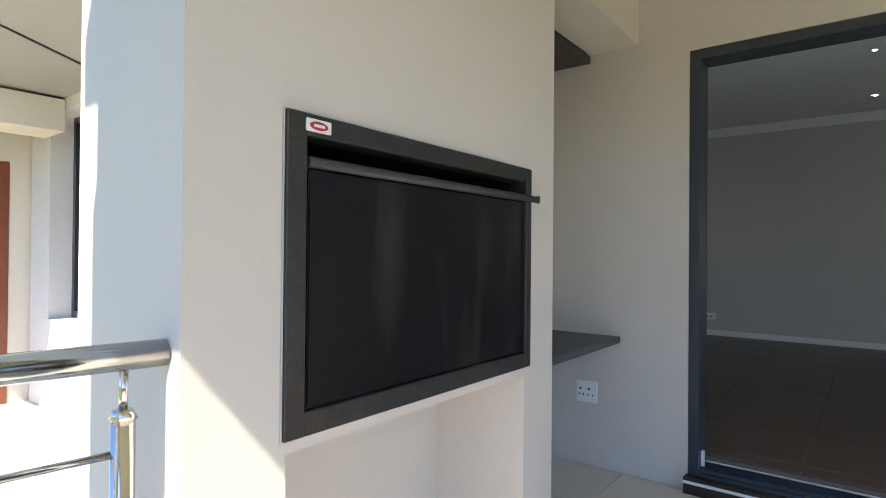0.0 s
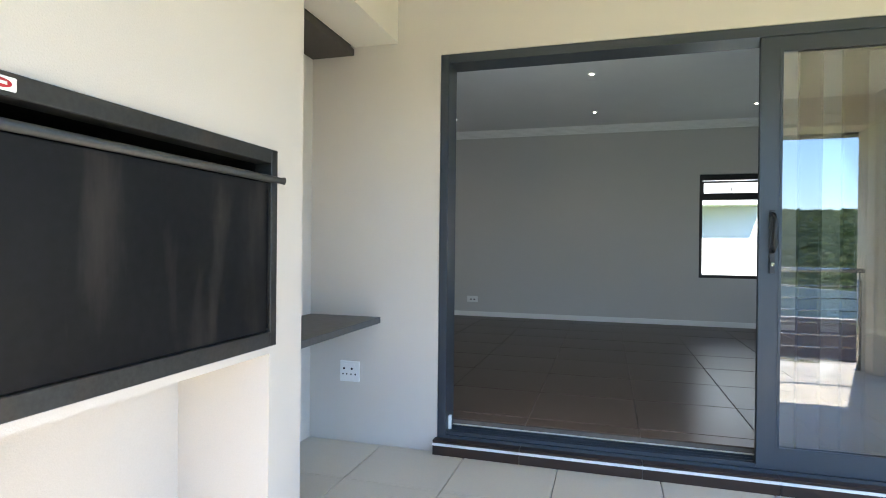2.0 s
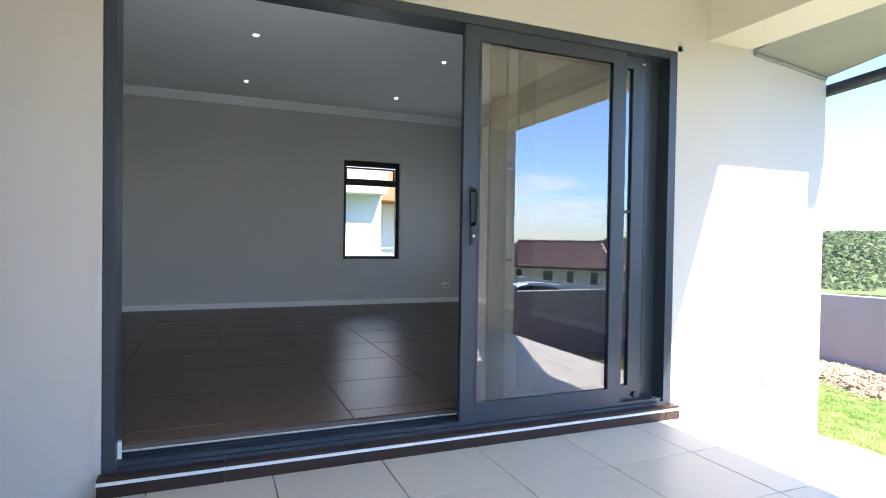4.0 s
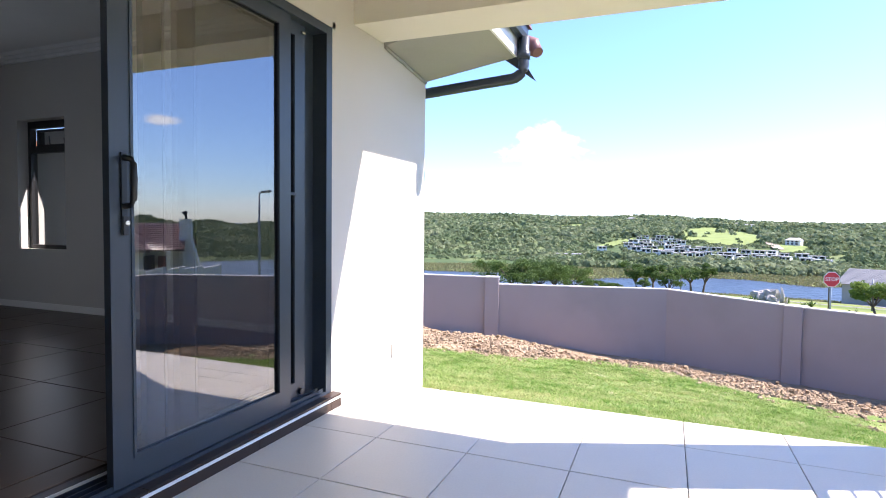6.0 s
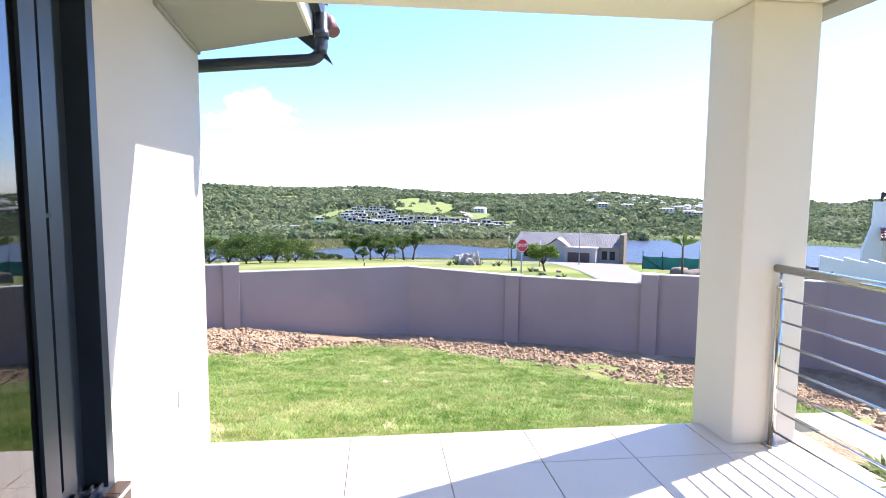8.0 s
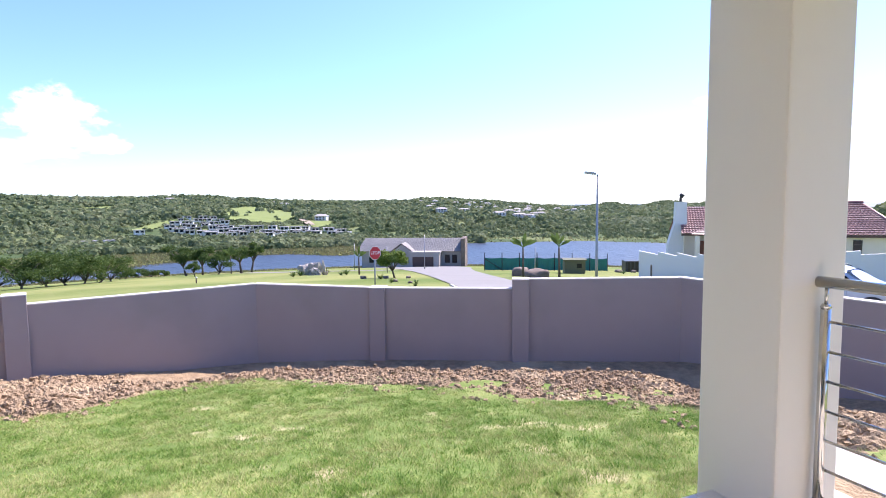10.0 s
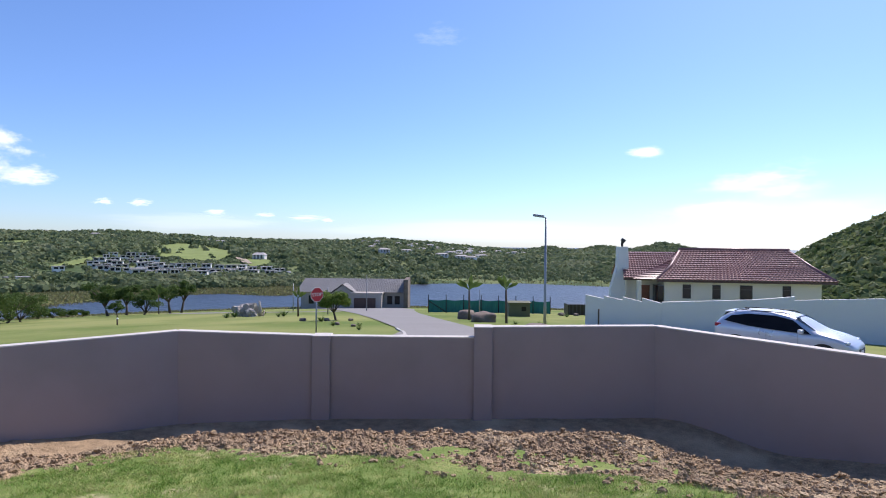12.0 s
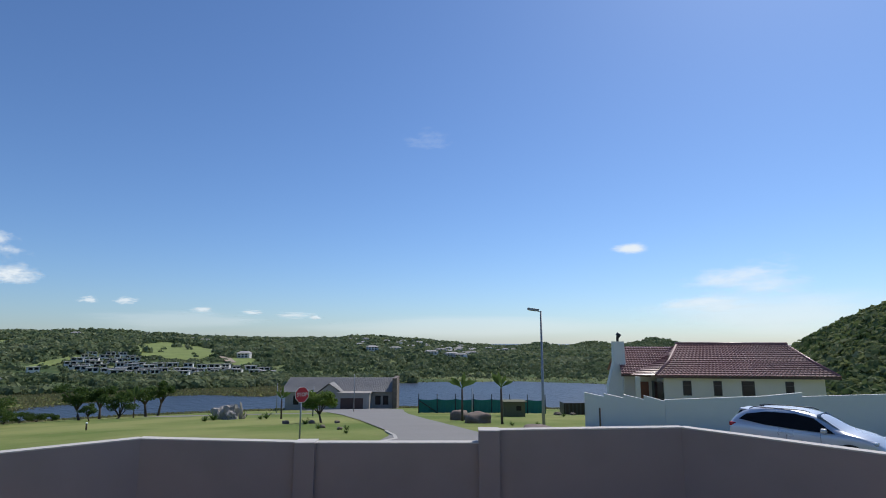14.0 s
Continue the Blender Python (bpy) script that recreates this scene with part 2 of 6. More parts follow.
def patch_mat(name, tones, crown, patch, island=0.22, rough=0.85):
    """Foliage whose tone changes from crown to crown, by wide patches and a little from leaf to leaf."""
    m = bpy.data.materials.new(name)
    m.use_nodes = True
    n, l = m.node_tree.nodes, m.node_tree.links
    p = n["Principled BSDF"]
    p.inputs["Roughness"].default_value = rough
    p.inputs["Specular IOR Level"].default_value = 0.2
    g, tc = n.new("ShaderNodeNewGeometry"), n.new("ShaderNodeTexCoord")
    last = None
    for scale, weight, detail in ((crown, 0.75, 2), (patch, 0.75, 4)):
        nz, ma = n.new("ShaderNodeTexNoise"), n.new("ShaderNodeMath")
        nz.inputs["Scale"].default_value, nz.inputs["Detail"].default_value = scale, detail
        l.new(tc.outputs["Object"], nz.inputs["Vector"])
        ma.operation = "MULTIPLY_ADD"
        ma.inputs[1].default_value = weight
        ma.inputs[2].default_value = -0.36
        l.new(nz.outputs["Fac"], ma.inputs[0])
        if last is not None:
            l.new(last, ma.inputs[2])
        last = ma.outputs[0]
    isl = n.new("ShaderNodeMath")
    isl.operation = "MULTIPLY_ADD"
    isl.inputs[1].default_value = island
    l.new(g.outputs["Random Per Island"], isl.inputs[0])
    l.new(last, isl.inputs[2])
    cr = n.new("ShaderNodeValToRGB")
    while len(cr.color_ramp.elements) < len(tones):
        cr.color_ramp.elements.new(0.5)
    for k, c in enumerate(tones):
        cr.color_ramp.elements[k].position = 0.2 + 0.62 * k / (len(tones) - 1)
        cr.color_ramp.elements[k].color = (*c, 1)
    l.new(isl.outputs[0], cr.inputs[0])
    l.new(cr.outputs[0], p.inputs["Base Color"])
    tl, ms = n.new("ShaderNodeBsdfTranslucent"), n.new("ShaderNodeMixShader")
    ms.inputs[0].default_value = 0.35
    l.new(cr.outputs[0], tl.inputs["Color"])
    l.new(p.outputs[0], ms.inputs[1])
    l.new(tl.outputs[0], ms.inputs[2])
    l.new(ms.outputs[0], n["Material Output"].inputs["Surface"])
    return m


M_LEAF_BRIGHT = leaf_mat("bright_shrub_leaves", (0.075, 0.14, 0.025), (0.24, 0.31, 0.07))
M_LEAF = leaf_mat("tree_leaves", (0.03, 0.066, 0.016), (0.115, 0.175, 0.042))
M_WOODS = patch_mat("far_woods_leaves", ((0.070, 0.105, 0.055), (0.135, 0.18, 0.085), (0.20, 0.235, 0.125), (0.29, 0.305, 0.175)), 0.09, 0.013, 0.18)
M_HILL = patch_mat("hill_bush_leaves", ((0.055, 0.095, 0.034), (0.12, 0.165, 0.062), (0.21, 0.245, 0.11), (0.31, 0.32, 0.18)), 0.28, 0.05, 0.18)
M_PALM = leaf_mat("strelitzia_leaves", (0.05, 0.09, 0.02), (0.16, 0.22, 0.06))
M_BLADE = patch_mat("lawn_blades", ((0.045, 0.125, 0.018), (0.12, 0.245, 0.038), (0.25, 0.36, 0.085), (0.43, 0.43, 0.19)), 8.0, 1.1, 0.45)
M_REED = leaf_mat("reed_bed", (0.24, 0.20, 0.11), (0.17, 0.20, 0.08), 0.9, 0.02)


def ground_mat():
    """Lawn near the house, rough grass, fields and scrub further off, dry earth in patches."""
    m = bpy.data.materials.new("grass_ground")
    m.use_nodes = True
    n, l = m.node_tree.nodes, m.node_tree.links
    p = n["Principled BSDF"]
    p.inputs["Roughness"].default_value = 0.95
    p.inputs["Specular IOR Level"].default_value = 0.1
    tc = n.new("ShaderNodeTexCoord")

    def nz(scale, detail=6):
        k = n.new("ShaderNodeTexNoise")
        k.inputs["Scale"].default_value, k.inputs["Detail"].default_value = scale, detail
        l.new(tc.outputs["Object"], k.inputs["Vector"])
        return k.outputs["Fac"]

    def ramp(v, lo, hi):
        k = n.new("ShaderNodeMapRange")
        k.interpolation_type = "SMOOTHSTEP"
        k.inputs[1].default_value, k.inputs[2].default_value = lo, hi
        l.new(v, k.inputs[0])
        return k.outputs[0]

    def mix(fac, a, b):
        k = n.new("ShaderNodeMix")
        k.data_type = "RGBA"
        l.new(fac, k.inputs[0])
        for s, v in ((6, a), (7, b)):
            if isinstance(v, tuple):
                k.inputs[s].default_value = (*v, 1)
            else:
                l.new(v, k.inputs[s])
        return k.outputs[2]

    lawn = mix(ramp(nz(2.2), 0.35, 0.68), (0.10, 0.16, 0.035), (0.27, 0.29, 0.105))
    lawn = mix(ramp(nz(19, 3), 0.4, 0.66), lawn, (0.15, 0.21, 0.06))
    lawn = mix(ramp(nz(1.6), 0.56, 0.72), lawn, (0.43, 0.37, 0.22))
    field = mix(ramp(nz(0.08), 0.35, 0.68), (0.12, 0.17, 0.042), (0.24, 0.255, 0.09))
    field = mix(ramp(nz(0.6, 4), 0.58, 0.75), field, (0.23, 0.22, 0.09))
    scrub = mix(ramp(nz(0.05), 0.4, 0.62), (0.065, 0.10, 0.04), (0.15, 0.18, 0.075))
    ln = n.new("ShaderNodeVectorMath")
    ln.operation = "LENGTH"
    l.new(tc.outputs["Object"], ln.inputs[0])
    c = mix(ramp(ln.outputs["Value"], 12, 16), lawn, field)
    c = mix(ramp(ln.outputs["Value"], 150, 215), c, scrub)
    l.new(c, p.inputs["Base Color"])
    bp = n.new("ShaderNodeBump")
    bp.inputs["Strength"].default_value, bp.inputs["Distance"].default_value = 0.6, 0.03
    l.new(nz(26, 3), bp.inputs["Height"])
    l.new(bp.outputs[0], p.inputs["Normal"])
    return m


M_GROUND = ground_mat()


# ---- mesh helpers ----
def box(bm, x0, x1, y0, y1, z0, z1):
    v = [bm.verts.new((x, y, z)) for z in (z0, z1) for y in (y0, y1) for x in (x0, x1)]
    for f in ((0, 2, 3, 1), (4, 5, 7, 6), (0, 1, 5, 4), (2, 6, 7, 3), (0, 4, 6, 2), (1, 3, 7, 5)):
        bm.faces.new([v[i] for i in f])
    return v


def boxes(*list_of):
    bm = bmesh.new()
    for b in list_of:
        box(bm, *b)
    return bm


def soft_box(x0, x1, y0, y1, z0, z1, r=0.006, seg=2):
    bm = boxes((x0, x1, y0, y1, z0, z1))
    bmesh.ops.bevel(bm, geom=bm.edges[:], offset=r, segments=seg, affect="EDGES", profile=0.6)
    return bm


def tube(bm, pts, r, sides=12, cap=True):
    """Round bar along points; r is one radius or one for each point."""
    pts = [Vector(p) for p in pts]
    rs = r if isinstance(r, (list, tuple)) else [r] * len(pts)
    rings = []
    for i, p in enumerate(pts):
        d = (pts[min(i + 1, len(pts) - 1)] - pts[max(i - 1, 0)]).normalized()
        a = d.cross(Vector((0, 0, 1)) if abs(d.z) < 0.9 else Vector((1, 0, 0))).normalized()
        b = d.cross(a)
        rings.append([bm.verts.new(p + (a * math.cos(k * math.tau / sides) + b * math.sin(k * math.tau / sides)) * rs[i]) for k in range(sides)])
    for u, w in zip(rings, rings[1:]):
        for k in range(sides):
            f = bm.faces.new((u[k], u[(k + 1) % sides], w[(k + 1) % sides], w[k]))
            f.smooth = True
    if cap:
        bm.faces.new(rings[0])
        bm.faces.new(rings[-1][::-1])
    return bm


def link_mesh(name, bm, material):
    bmesh.ops.recalc_face_normals(bm, faces=bm.faces[:])
    me = bpy.data.meshes.new(name)
    bm.to_mesh(me)
    bm.free()
    me.materials.append(material)
    return new(name, me)


def part(name, bm, material, parent, label=""):
    ob = link_mesh(name, bm, material)
    ob.parent = parent
    ob.matrix_parent_inverse = parent.matrix_basis.inverted()
    return tagged(ob, label)


def structure(name, bm, material, label="", category=""):
    return tagged(link_mesh(name, bm, material), label, category or name.split("_")[0], kind="structure")


def thing(name, label, category, group="", at=(0, 0, 0), kind=""):
    ob = new(name)
    ob.matrix_basis = pose(*at)
    return tagged(ob, label, category, group, kind)


def from_arrays(name, verts, faces, material):
    me = bpy.data.meshes.new(name)
    me.from_pydata(verts, [], faces)
    me.materials.append(material)
    me.update()
    return new(name, me)


def smooth(a, b, v):
    u = min(max((v - a) / (b - a), 0.0), 1.0)
    return u * u * (3 - 2 * u)


# ---- ground, hills, water ----
# garden wall corners in plan
WALL = {"s0": (11.6, 9.6), "s1": (13.01, 3.93), "g1": (13.46, 2.13), "c1": (14.45, -1.89), "p2": (13.58, -4.37), "p3": (11.87, -6.95), "c2": (10.23, -9.70), "r1": (7.2, -10.62), "r2": (1.5, -12.3)}
WALL_LINE = [WALL[k] for k in ("s0", "s1", "g1", "c1", "p2", "p3", "c2", "r1", "r2")]


def line_distance(x, y, line):
    best = 1e9
    for (ax, ay), (bx, by) in zip(line, line[1:]):
        dx, dy = bx - ax, by - ay
        u = min(max(((x - ax) * dx + (y - ay) * dy) / (dx * dx + dy * dy), 0.0), 1.0)
        best = min(best, (x - ax - u * dx) ** 2 + (y - ay - u * dy) ** 2)
    return math.sqrt(best)


# the street lies slightly turned against the house
STREET = Matrix.Translation((3.217, -1.292, 0)) @ Matrix.Rotation(radians(1.27), 4, "Z") @ Matrix.Translation((-3.118, 1.059, 0))



def skyline(b):
    """Height of the far ridge by compass bearing from the house."""
    knots = ((40, 12), (60, 15), (76, 12), (82, 10), (86, 10), (90, 12), (94, 8), (99, 5), (104, 4), (110, 2), (113, 5), (118, 1), (121, -3), (124, -8), (127, -12), (150, -13), (200, -13), (230, 0), (360, 10), (400, 20))
    for (b0, h0), (b1, h1) in zip(knots, knots[1:]):
        if b0 <= b < b1:
            return h0 + (h1 - h0) * smooth(b0, b1, b)
    return 15


def wall_cut(d):
    """Depth to which the ground is dug out beside the garden wall."""
    return 0.32 * (1 - smooth(1.5, 2.3, d))


def low_corner(x, d):
    """The lawn falls away towards the south wall."""
    return 0.40 * (1 - smooth(1.9, 5.0, d)) * (1 - smooth(7.6, 9.6, x))


def land(x, y):
    """Ground height: garden slope, street slope, lagoon basin, far ridge and the two near hills."""
    r = math.hypot(x, y)
    b = math.degrees(math.atan2(x, y)) % 360
    if b < 40:
        b += 360
    garden = -0.099 - 0.1296 * x + 0.0503 * y + 0.3 * (1 - smooth(3.6, 9, x))
    garden = min(max(garden, -2.4), -0.12 if x > 3 else -0.05)
    if 6 < r < 19:
        q = STREET @ Vector((x, y, 0))
        off = line_distance(q.x, q.y, WALL_LINE)
        garden -= wall_cut(off)
        if y < -3:
            garden -= low_corner(x, off)
    k = smooth(15.5, 22, r)
    h = garden * (1 - k) - 0.1 * r * k
    if r > 120:
        h = max(h, -17)
        shore = 160 + 48 * smooth(103, 117, b) + 7 * math.sin(b * 0.21) + 8 * noise.noise((b * 0.15, 0, 0))
        rise = smooth(shore - 12, shore + 25, r) * 3.6
        ridge = skyline(b % 360 if b < 400 else b)
        hill = (ridge + 13) * (0.36 * smooth(shore + 40, 430, r) + 0.64 * smooth(300, 960, r)) * (1 - smooth(1050, 1900, r))
        lumps = 4.0 * noise.noise((x * 0.006, y * 0.006, 3.1)) * smooth(330, 600, r)
        sink = -14 * smooth(1300, 2200, r)
        h = h + rise + hill + lumps * (1 if ridge > 0 else 0.2) + sink
        # low sea-side hills
        for cb, cr, w, ht in ((130.5, 1500, 1.7, 9), (135.8, 1350, 1.8, 11), (141.3, 1200, 2.4, 16), (133, 900, 9, 2), (147, 1100, 3, 5)):
            h += ht * math.exp(-((b - cb) / w) ** 2 - ((r - cr) / 200) ** 2) * 1.15
    # bushy hill behind the neighbour's house
    h += 26.5 * smooth(145.2, 160.5, b) * (1 - smooth(200, 230, b)) * smooth(85, 190, r) * (1 - smooth(240, 420, r))
    return h


def ground_at(x, y):
    """Ground height at a place in the house's own axes."""
    q = STREET.inverted() @ Vector((x, y, 0))
    return land(q.x, q.y)


def terrain():
    bear = [i * 0.4 for i in range(150, 451)] + [180 + i * 4.0 for i in range(1, 60)]
    rad = [0.3]
    while rad[-1] < 4600:
        rad.append(rad[-1] + max(0.7, rad[-1] * 0.05))
    verts, faces = [], []
    for r in rad:
        for b in bear:
            x, y = r * math.sin(radians(b)), r * math.cos(radians(b))
            verts.append((x, y, land(x, y)))
    nb = len(bear)
    for i in range(len(rad) - 1):
        for j in range(nb):
            k = (j + 1) % nb
            faces.append((i * nb + j, i * nb + k, (i + 1) * nb + k, (i + 1) * nb + j))
    ob = from_arrays("ground", verts, faces, M_GROUND)
    for p in ob.data.polygons:
        p.use_smooth = True
    ob.matrix_basis = STREET
    return tagged(ob, "sloping green lawn, fields and scrub down to the lagoon", "ground", kind="structure")


terrain()
wb = bmesh.new()
bmesh.ops.create_circle(wb, cap_ends=True, segments=96, radius=4700)
bmesh.ops.translate(wb, verts=wb.verts[:], vec=(0, 0, -14))
structure("water", wb, M_WATER, "calm blue lagoon opening to the distant sea", "water")

# ---- house shell ----
PX0, PX1, PY = -0.15, 3.68, -3.05
structure("wall_door", boxes((-0.81, 0, 0, 0.25, -0.6, 2.9), (0, 3.04, 0, 0.25, 2.24, 2.9), (3.04, 4.40, 0, 0.25, -1.2, 2.9), (0, 3.04, 0.0, 0.25, -0.6, 0.07)), M_PLASTER, "warm grey plastered wall around the sliding door", "wall")
structure("wall_back", boxes((-1.9, 2.075, 5.0, 5.22, -0.3, 2.9), (2.885, 4.40, 5.0, 5.22, -0.3, 2.9), (2.075, 2.885, 5.0, 5.22, -0.3, 0.78), (2.075, 2.885, 5.0, 5.22, 2.147, 2.9)), M_INTERIOR, "grey painted wall with a narrow window", "wall")
structure("wall_right", boxes((4.09, 4.40, 0.25, 3.87, -1.2, 2.9), (4.09, 4.27, 4.62, 4.85, -1.2, 2.9), (4.09, 4.40, 4.85, 5.0, -1.2, 2.9), (4.09, 4.40, 3.87, 4.62, -1.2, 0.78), (4.09, 4.40, 3.87, 4.62, 2.147, 2.9)), M_INTERIOR, "grey painted side wall with a narrow window", "wall")
structure("wall_left", boxes((-1.9, -1.7, 0.0, 5.0, -0.3, 2.9), (-1.7, -0.81, 0.0, 0.25, -0.3, 2.9)), M_INTERIOR, "grey painted wall", "wall")
structure("wall_corner", boxes((4.40, 4.412, 0.0, 3.87, -1.2, 2.9), (4.40, 4.412, 4.85, 5.22, -1.2, 2.9), (4.40, 4.412, 3.87, 4.85, -1.2, 0.78), (4.40, 4.412, 3.87, 4.85, 2.147, 2.9)), M_PLASTER, "outer face of the house corner in warm grey plaster", "wall")
structure("ceiling", boxes((-1.9, 4.40, 0.25, 5.0, 2.845, 2.9)), M_CEILING, "white painted ceiling with small downlights", "ceiling")
structure("floor_slab", boxes((-1.7, 4.09, 0.25, 5.0, -0.3, 0.136), (0.003, 3.037, 0.166, 0.25, 0.071, 0.136)), M_BROWN_GROUT, "dark floor bed under the brown tiles", "floor")
structure("wall_niche", boxes((-0.93, -0.81, -1.5, 0.0, -0.3, 2.3)), M_PLASTER, "warm grey plastered back of the niche", "wall")

# chimney block with a store alcove under the built-in grill
structure("chimney_breast", boxes((-0.58, -0.15, -2.57, -2.36, -0.3, 2.62), (-0.58, -0.15, -1.43, -1.23, -0.3, 2.62), (-0.58, -0.51, -2.36, -1.43, -0.3, 2.62), (-0.51, -0.15, -2.36, -1.43, 1.445, 2.62), (-0.51, -0.15, -2.36, -1.43, 0.80, 0.862), (-0.81, -0.58, -1.35, -1.23, -0.3, 2.62)), M_PLASTER, "plastered chimney block with an open alcove below the grill", "chimney breast")

# patio: slab, beams, pillars, ceiling
structure("patio_slab", boxes((-0.81, 3.60, -3.55, 0.0, -0.35, -0.012)), M_GROUT, "patio slab with grey tile joints", "floor")
structure("beam_right", boxes((3.29, 3.66, -3.43, 0.0, 2.34, 2.75)), M_CREAM, "cream plastered beam between house and pillar", "beam")
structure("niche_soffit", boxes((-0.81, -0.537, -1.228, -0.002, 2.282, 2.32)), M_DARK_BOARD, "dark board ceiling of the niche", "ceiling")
structure("beam_left", boxes((-0.536, -0.262, -1.23, 0.0, 2.33, 2.75)), M_CREAM, "cream plastered beam over the niche", "beam")
structure("beam_front", boxes((-0.15, 3.29, -3.43, -3.05, 2.34, 2.75)), M_CREAM, "cream plastered beam along the patio front", "beam")
structure("patio_ceiling", boxes((-0.26, 3.29, -3.05, 0.0, 2.62, 2.75)), M_CREAM, "cream patio ceiling", "ceiling")
for nm, q in (("pillar_right", (3.30, 3.68, -3.43, -3.05, -0.6, 2.34)), ("pillar_left", (-0.17, 0.0, -3.43, -3.05, -0.6, 2.34))):
    structure(nm, soft_box(*q, r=0.012), M_CREAM, "square cream plastered patio pillar", "pillar")

# ---- eaves beside the patio ----
eb = bmesh.new()
top = [eb.verts.new(p) for p in ((3.69, 0.0, 2.325), (4.40, 0.0, 2.244), (4.62, -0.68, 2.435), (3.69, -0.68, 2.47))]
low = [eb.verts.new(v.co + Vector((0, 0, 0.03))) for v in top]
eb.faces.new(top)
eb.faces.new(low[::-1])
for i in range(4):
    eb.faces.new((top[i], top[(i + 1) % 4], low[(i + 1) % 4], low[i]))
structure("eave_soffit", eb, M_SOFFIT, "grey boarded soffit under the house eave", "soffit")
structure("eave_batten", tube(bmesh.new(), [(3.69, -0.012, 2.317), (4.39, -0.012, 2.236)], 0.012, 6), M_SOFFIT, "narrow grey batten where soffit meets wall", "trim")

eaves_roof = thing("roof", "red-brown tiled house roof edge with pale fascia", "roof", at=(4.0, -0.5, 2.5), kind="structure")
fb = boxes((3.69, 4.62, -0.702, -0.682, 2.44, 2.62))
part("fascia", fb, M_WHITE, eaves_roof, "pale painted fascia board")
rb = bmesh.new()
for i in range(5):
    x = 3.72 + i * 0.2
    a = [rb.verts.new((x + k * 0.05, -0.80, 2.67 + 0.04 * math.sin(k * math.pi / 4))) for k in range(5)]
    b = [rb.verts.new((x + k * 0.05, 0.6, 3.12 + 0.04 * math.sin(k * math.pi / 4))) for k in range(5)]
    for k in range(4):
        rb.faces.new((a[k], a[k + 1], b[k + 1], b[k]))
    rb.faces.new(a)
box(rb, 3.69, 4.70, -0.65, 0.6, 2.62, 2.9)
part("tiles", rb, M_ROOF_RED, eaves_roof)
bb = bmesh.new()
pts = [(4.74, -0.83, 2.27), (4.70, -0.72, 2.46), (4.69, -0.70, 2.66), (4.73, -0.5, 2.72), (4.72, -0.45, 2.55)]
fr_v = [bb.verts.new(p) for p in pts]
bk_v = [bb.verts.new((p[0] + 0.03, p[1], p[2])) for p in pts]
bb.faces.new(fr_v)
bb.faces.new(bk_v[::-1])
for i in range(5):
    bb.faces.new((fr_v[i], fr_v[(i + 1) % 5], bk_v[(i + 1) % 5], bk_v[i]))
part("barge_end", bb, M_ALU, eaves_roof, "dark grey barge board end")
part("verge_tile", tube(bmesh.new(), [(4.76, -0.84, 2.50), (4.80, -0.80, 2.56), (4.78, -0.4, 2.72)], [0.045, 0.075, 0.075], 12), M_ROOF_RED, eaves_roof, "red-brown verge tile")

gut = thing("gutter", "dark grey rainwater gutter and downpipe at the eave", "gutter", at=(4.3, -0.85, 2.4))
gb = bmesh.new()
prof = [(-0.704, 2.68), (-0.704, 2.59), (-0.725, 2.575), (-0.765, 2.58), (-0.78, 2.61), (-0.785, 2.68)]
ra = [gb.verts.new((3.69, y, z)) for y, z in prof]
rc = [gb.verts.new((4.66, y, z)) for y, z in prof]
for k in range(5):
    gb.faces.new((ra[k], ra[k + 1], rc[k + 1], rc[k]))
gb.faces.new(rc)
part("channel", gb, M_ALU, gut)
bend = [(4.60, -0.765, 2.58), (4.60, -0.765, 2.36)] + [(4.595 - 0.01 * math.sin(a), -0.765 + 0.1 * (1 - math.cos(a)), 2.36 - 0.1 * math.sin(a)) for a in (0.3, 0.6, 0.9, 1.2, 1.5)] + [(4.53, -0.3, 2.215), (4.46, 0.06, 2.165)]
part("downpipe", tube(bmesh.new(), bend, 0.042, 16), M_ALU, gut)
part("joint_collar", tube(bmesh.new(), [(4.60, -0.765, 2.47), (4.60, -0.765, 2.41)], 0.05, 16), M_ALU, gut)
structure("eave_front", boxes((0.0, 3.68, -3.62, -3.43, 2.32, 2.62)), M_SOFFIT, "shallow eave along the patio front", "soffit")
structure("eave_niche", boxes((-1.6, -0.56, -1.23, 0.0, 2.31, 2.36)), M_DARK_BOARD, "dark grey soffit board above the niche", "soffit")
structure("roof_slab", boxes((-1.9, 4.66, 0.0, 5.3, 2.92, 3.05), (-0.15, 3.68, -3.6, -2.57, 2.76, 2.9), (-0.56, 3.68, -2.57, 0.0, 2.76, 2.9), (-1.9, -0.56, -1.4, 0.0, 2.37, 2.9)), M_ROOF_RED, "roof over house and patio", "roof")

# ---- door step ----
step_ob = thing("door_step", "brown tiled step with a pale metal edge strip", "step", at=(1.5, -0.03, 0), kind="structure")
part("step_core", boxes((-0.008, 3.058, -0.050, -0.001, -0.01, 0.066)), M_BROWN_GROUT, step_ob)
part("edge_strip", boxes((-0.01, 3.06, -0.064, -0.050, 0.052, 0.066)), M_WHITE, step_ob, "pale tile edge strip")
cuts = [-0.01, 0.475, 1.095, 1.71, 2.33, 2.95, 3.06]
for a, b in zip(cuts, cuts[1:]):
    part("riser_tile", boxes((a + 0.002, b - 0.002, -0.062, -0.050, -0.01, 0.051)), M_BROWN_TILE, step_ob)
    part("tread_tile", boxes((a + 0.002, b - 0.002, -0.062, -0.001, 0.0665, 0.080)), M_BROWN_TILE, step_ob)

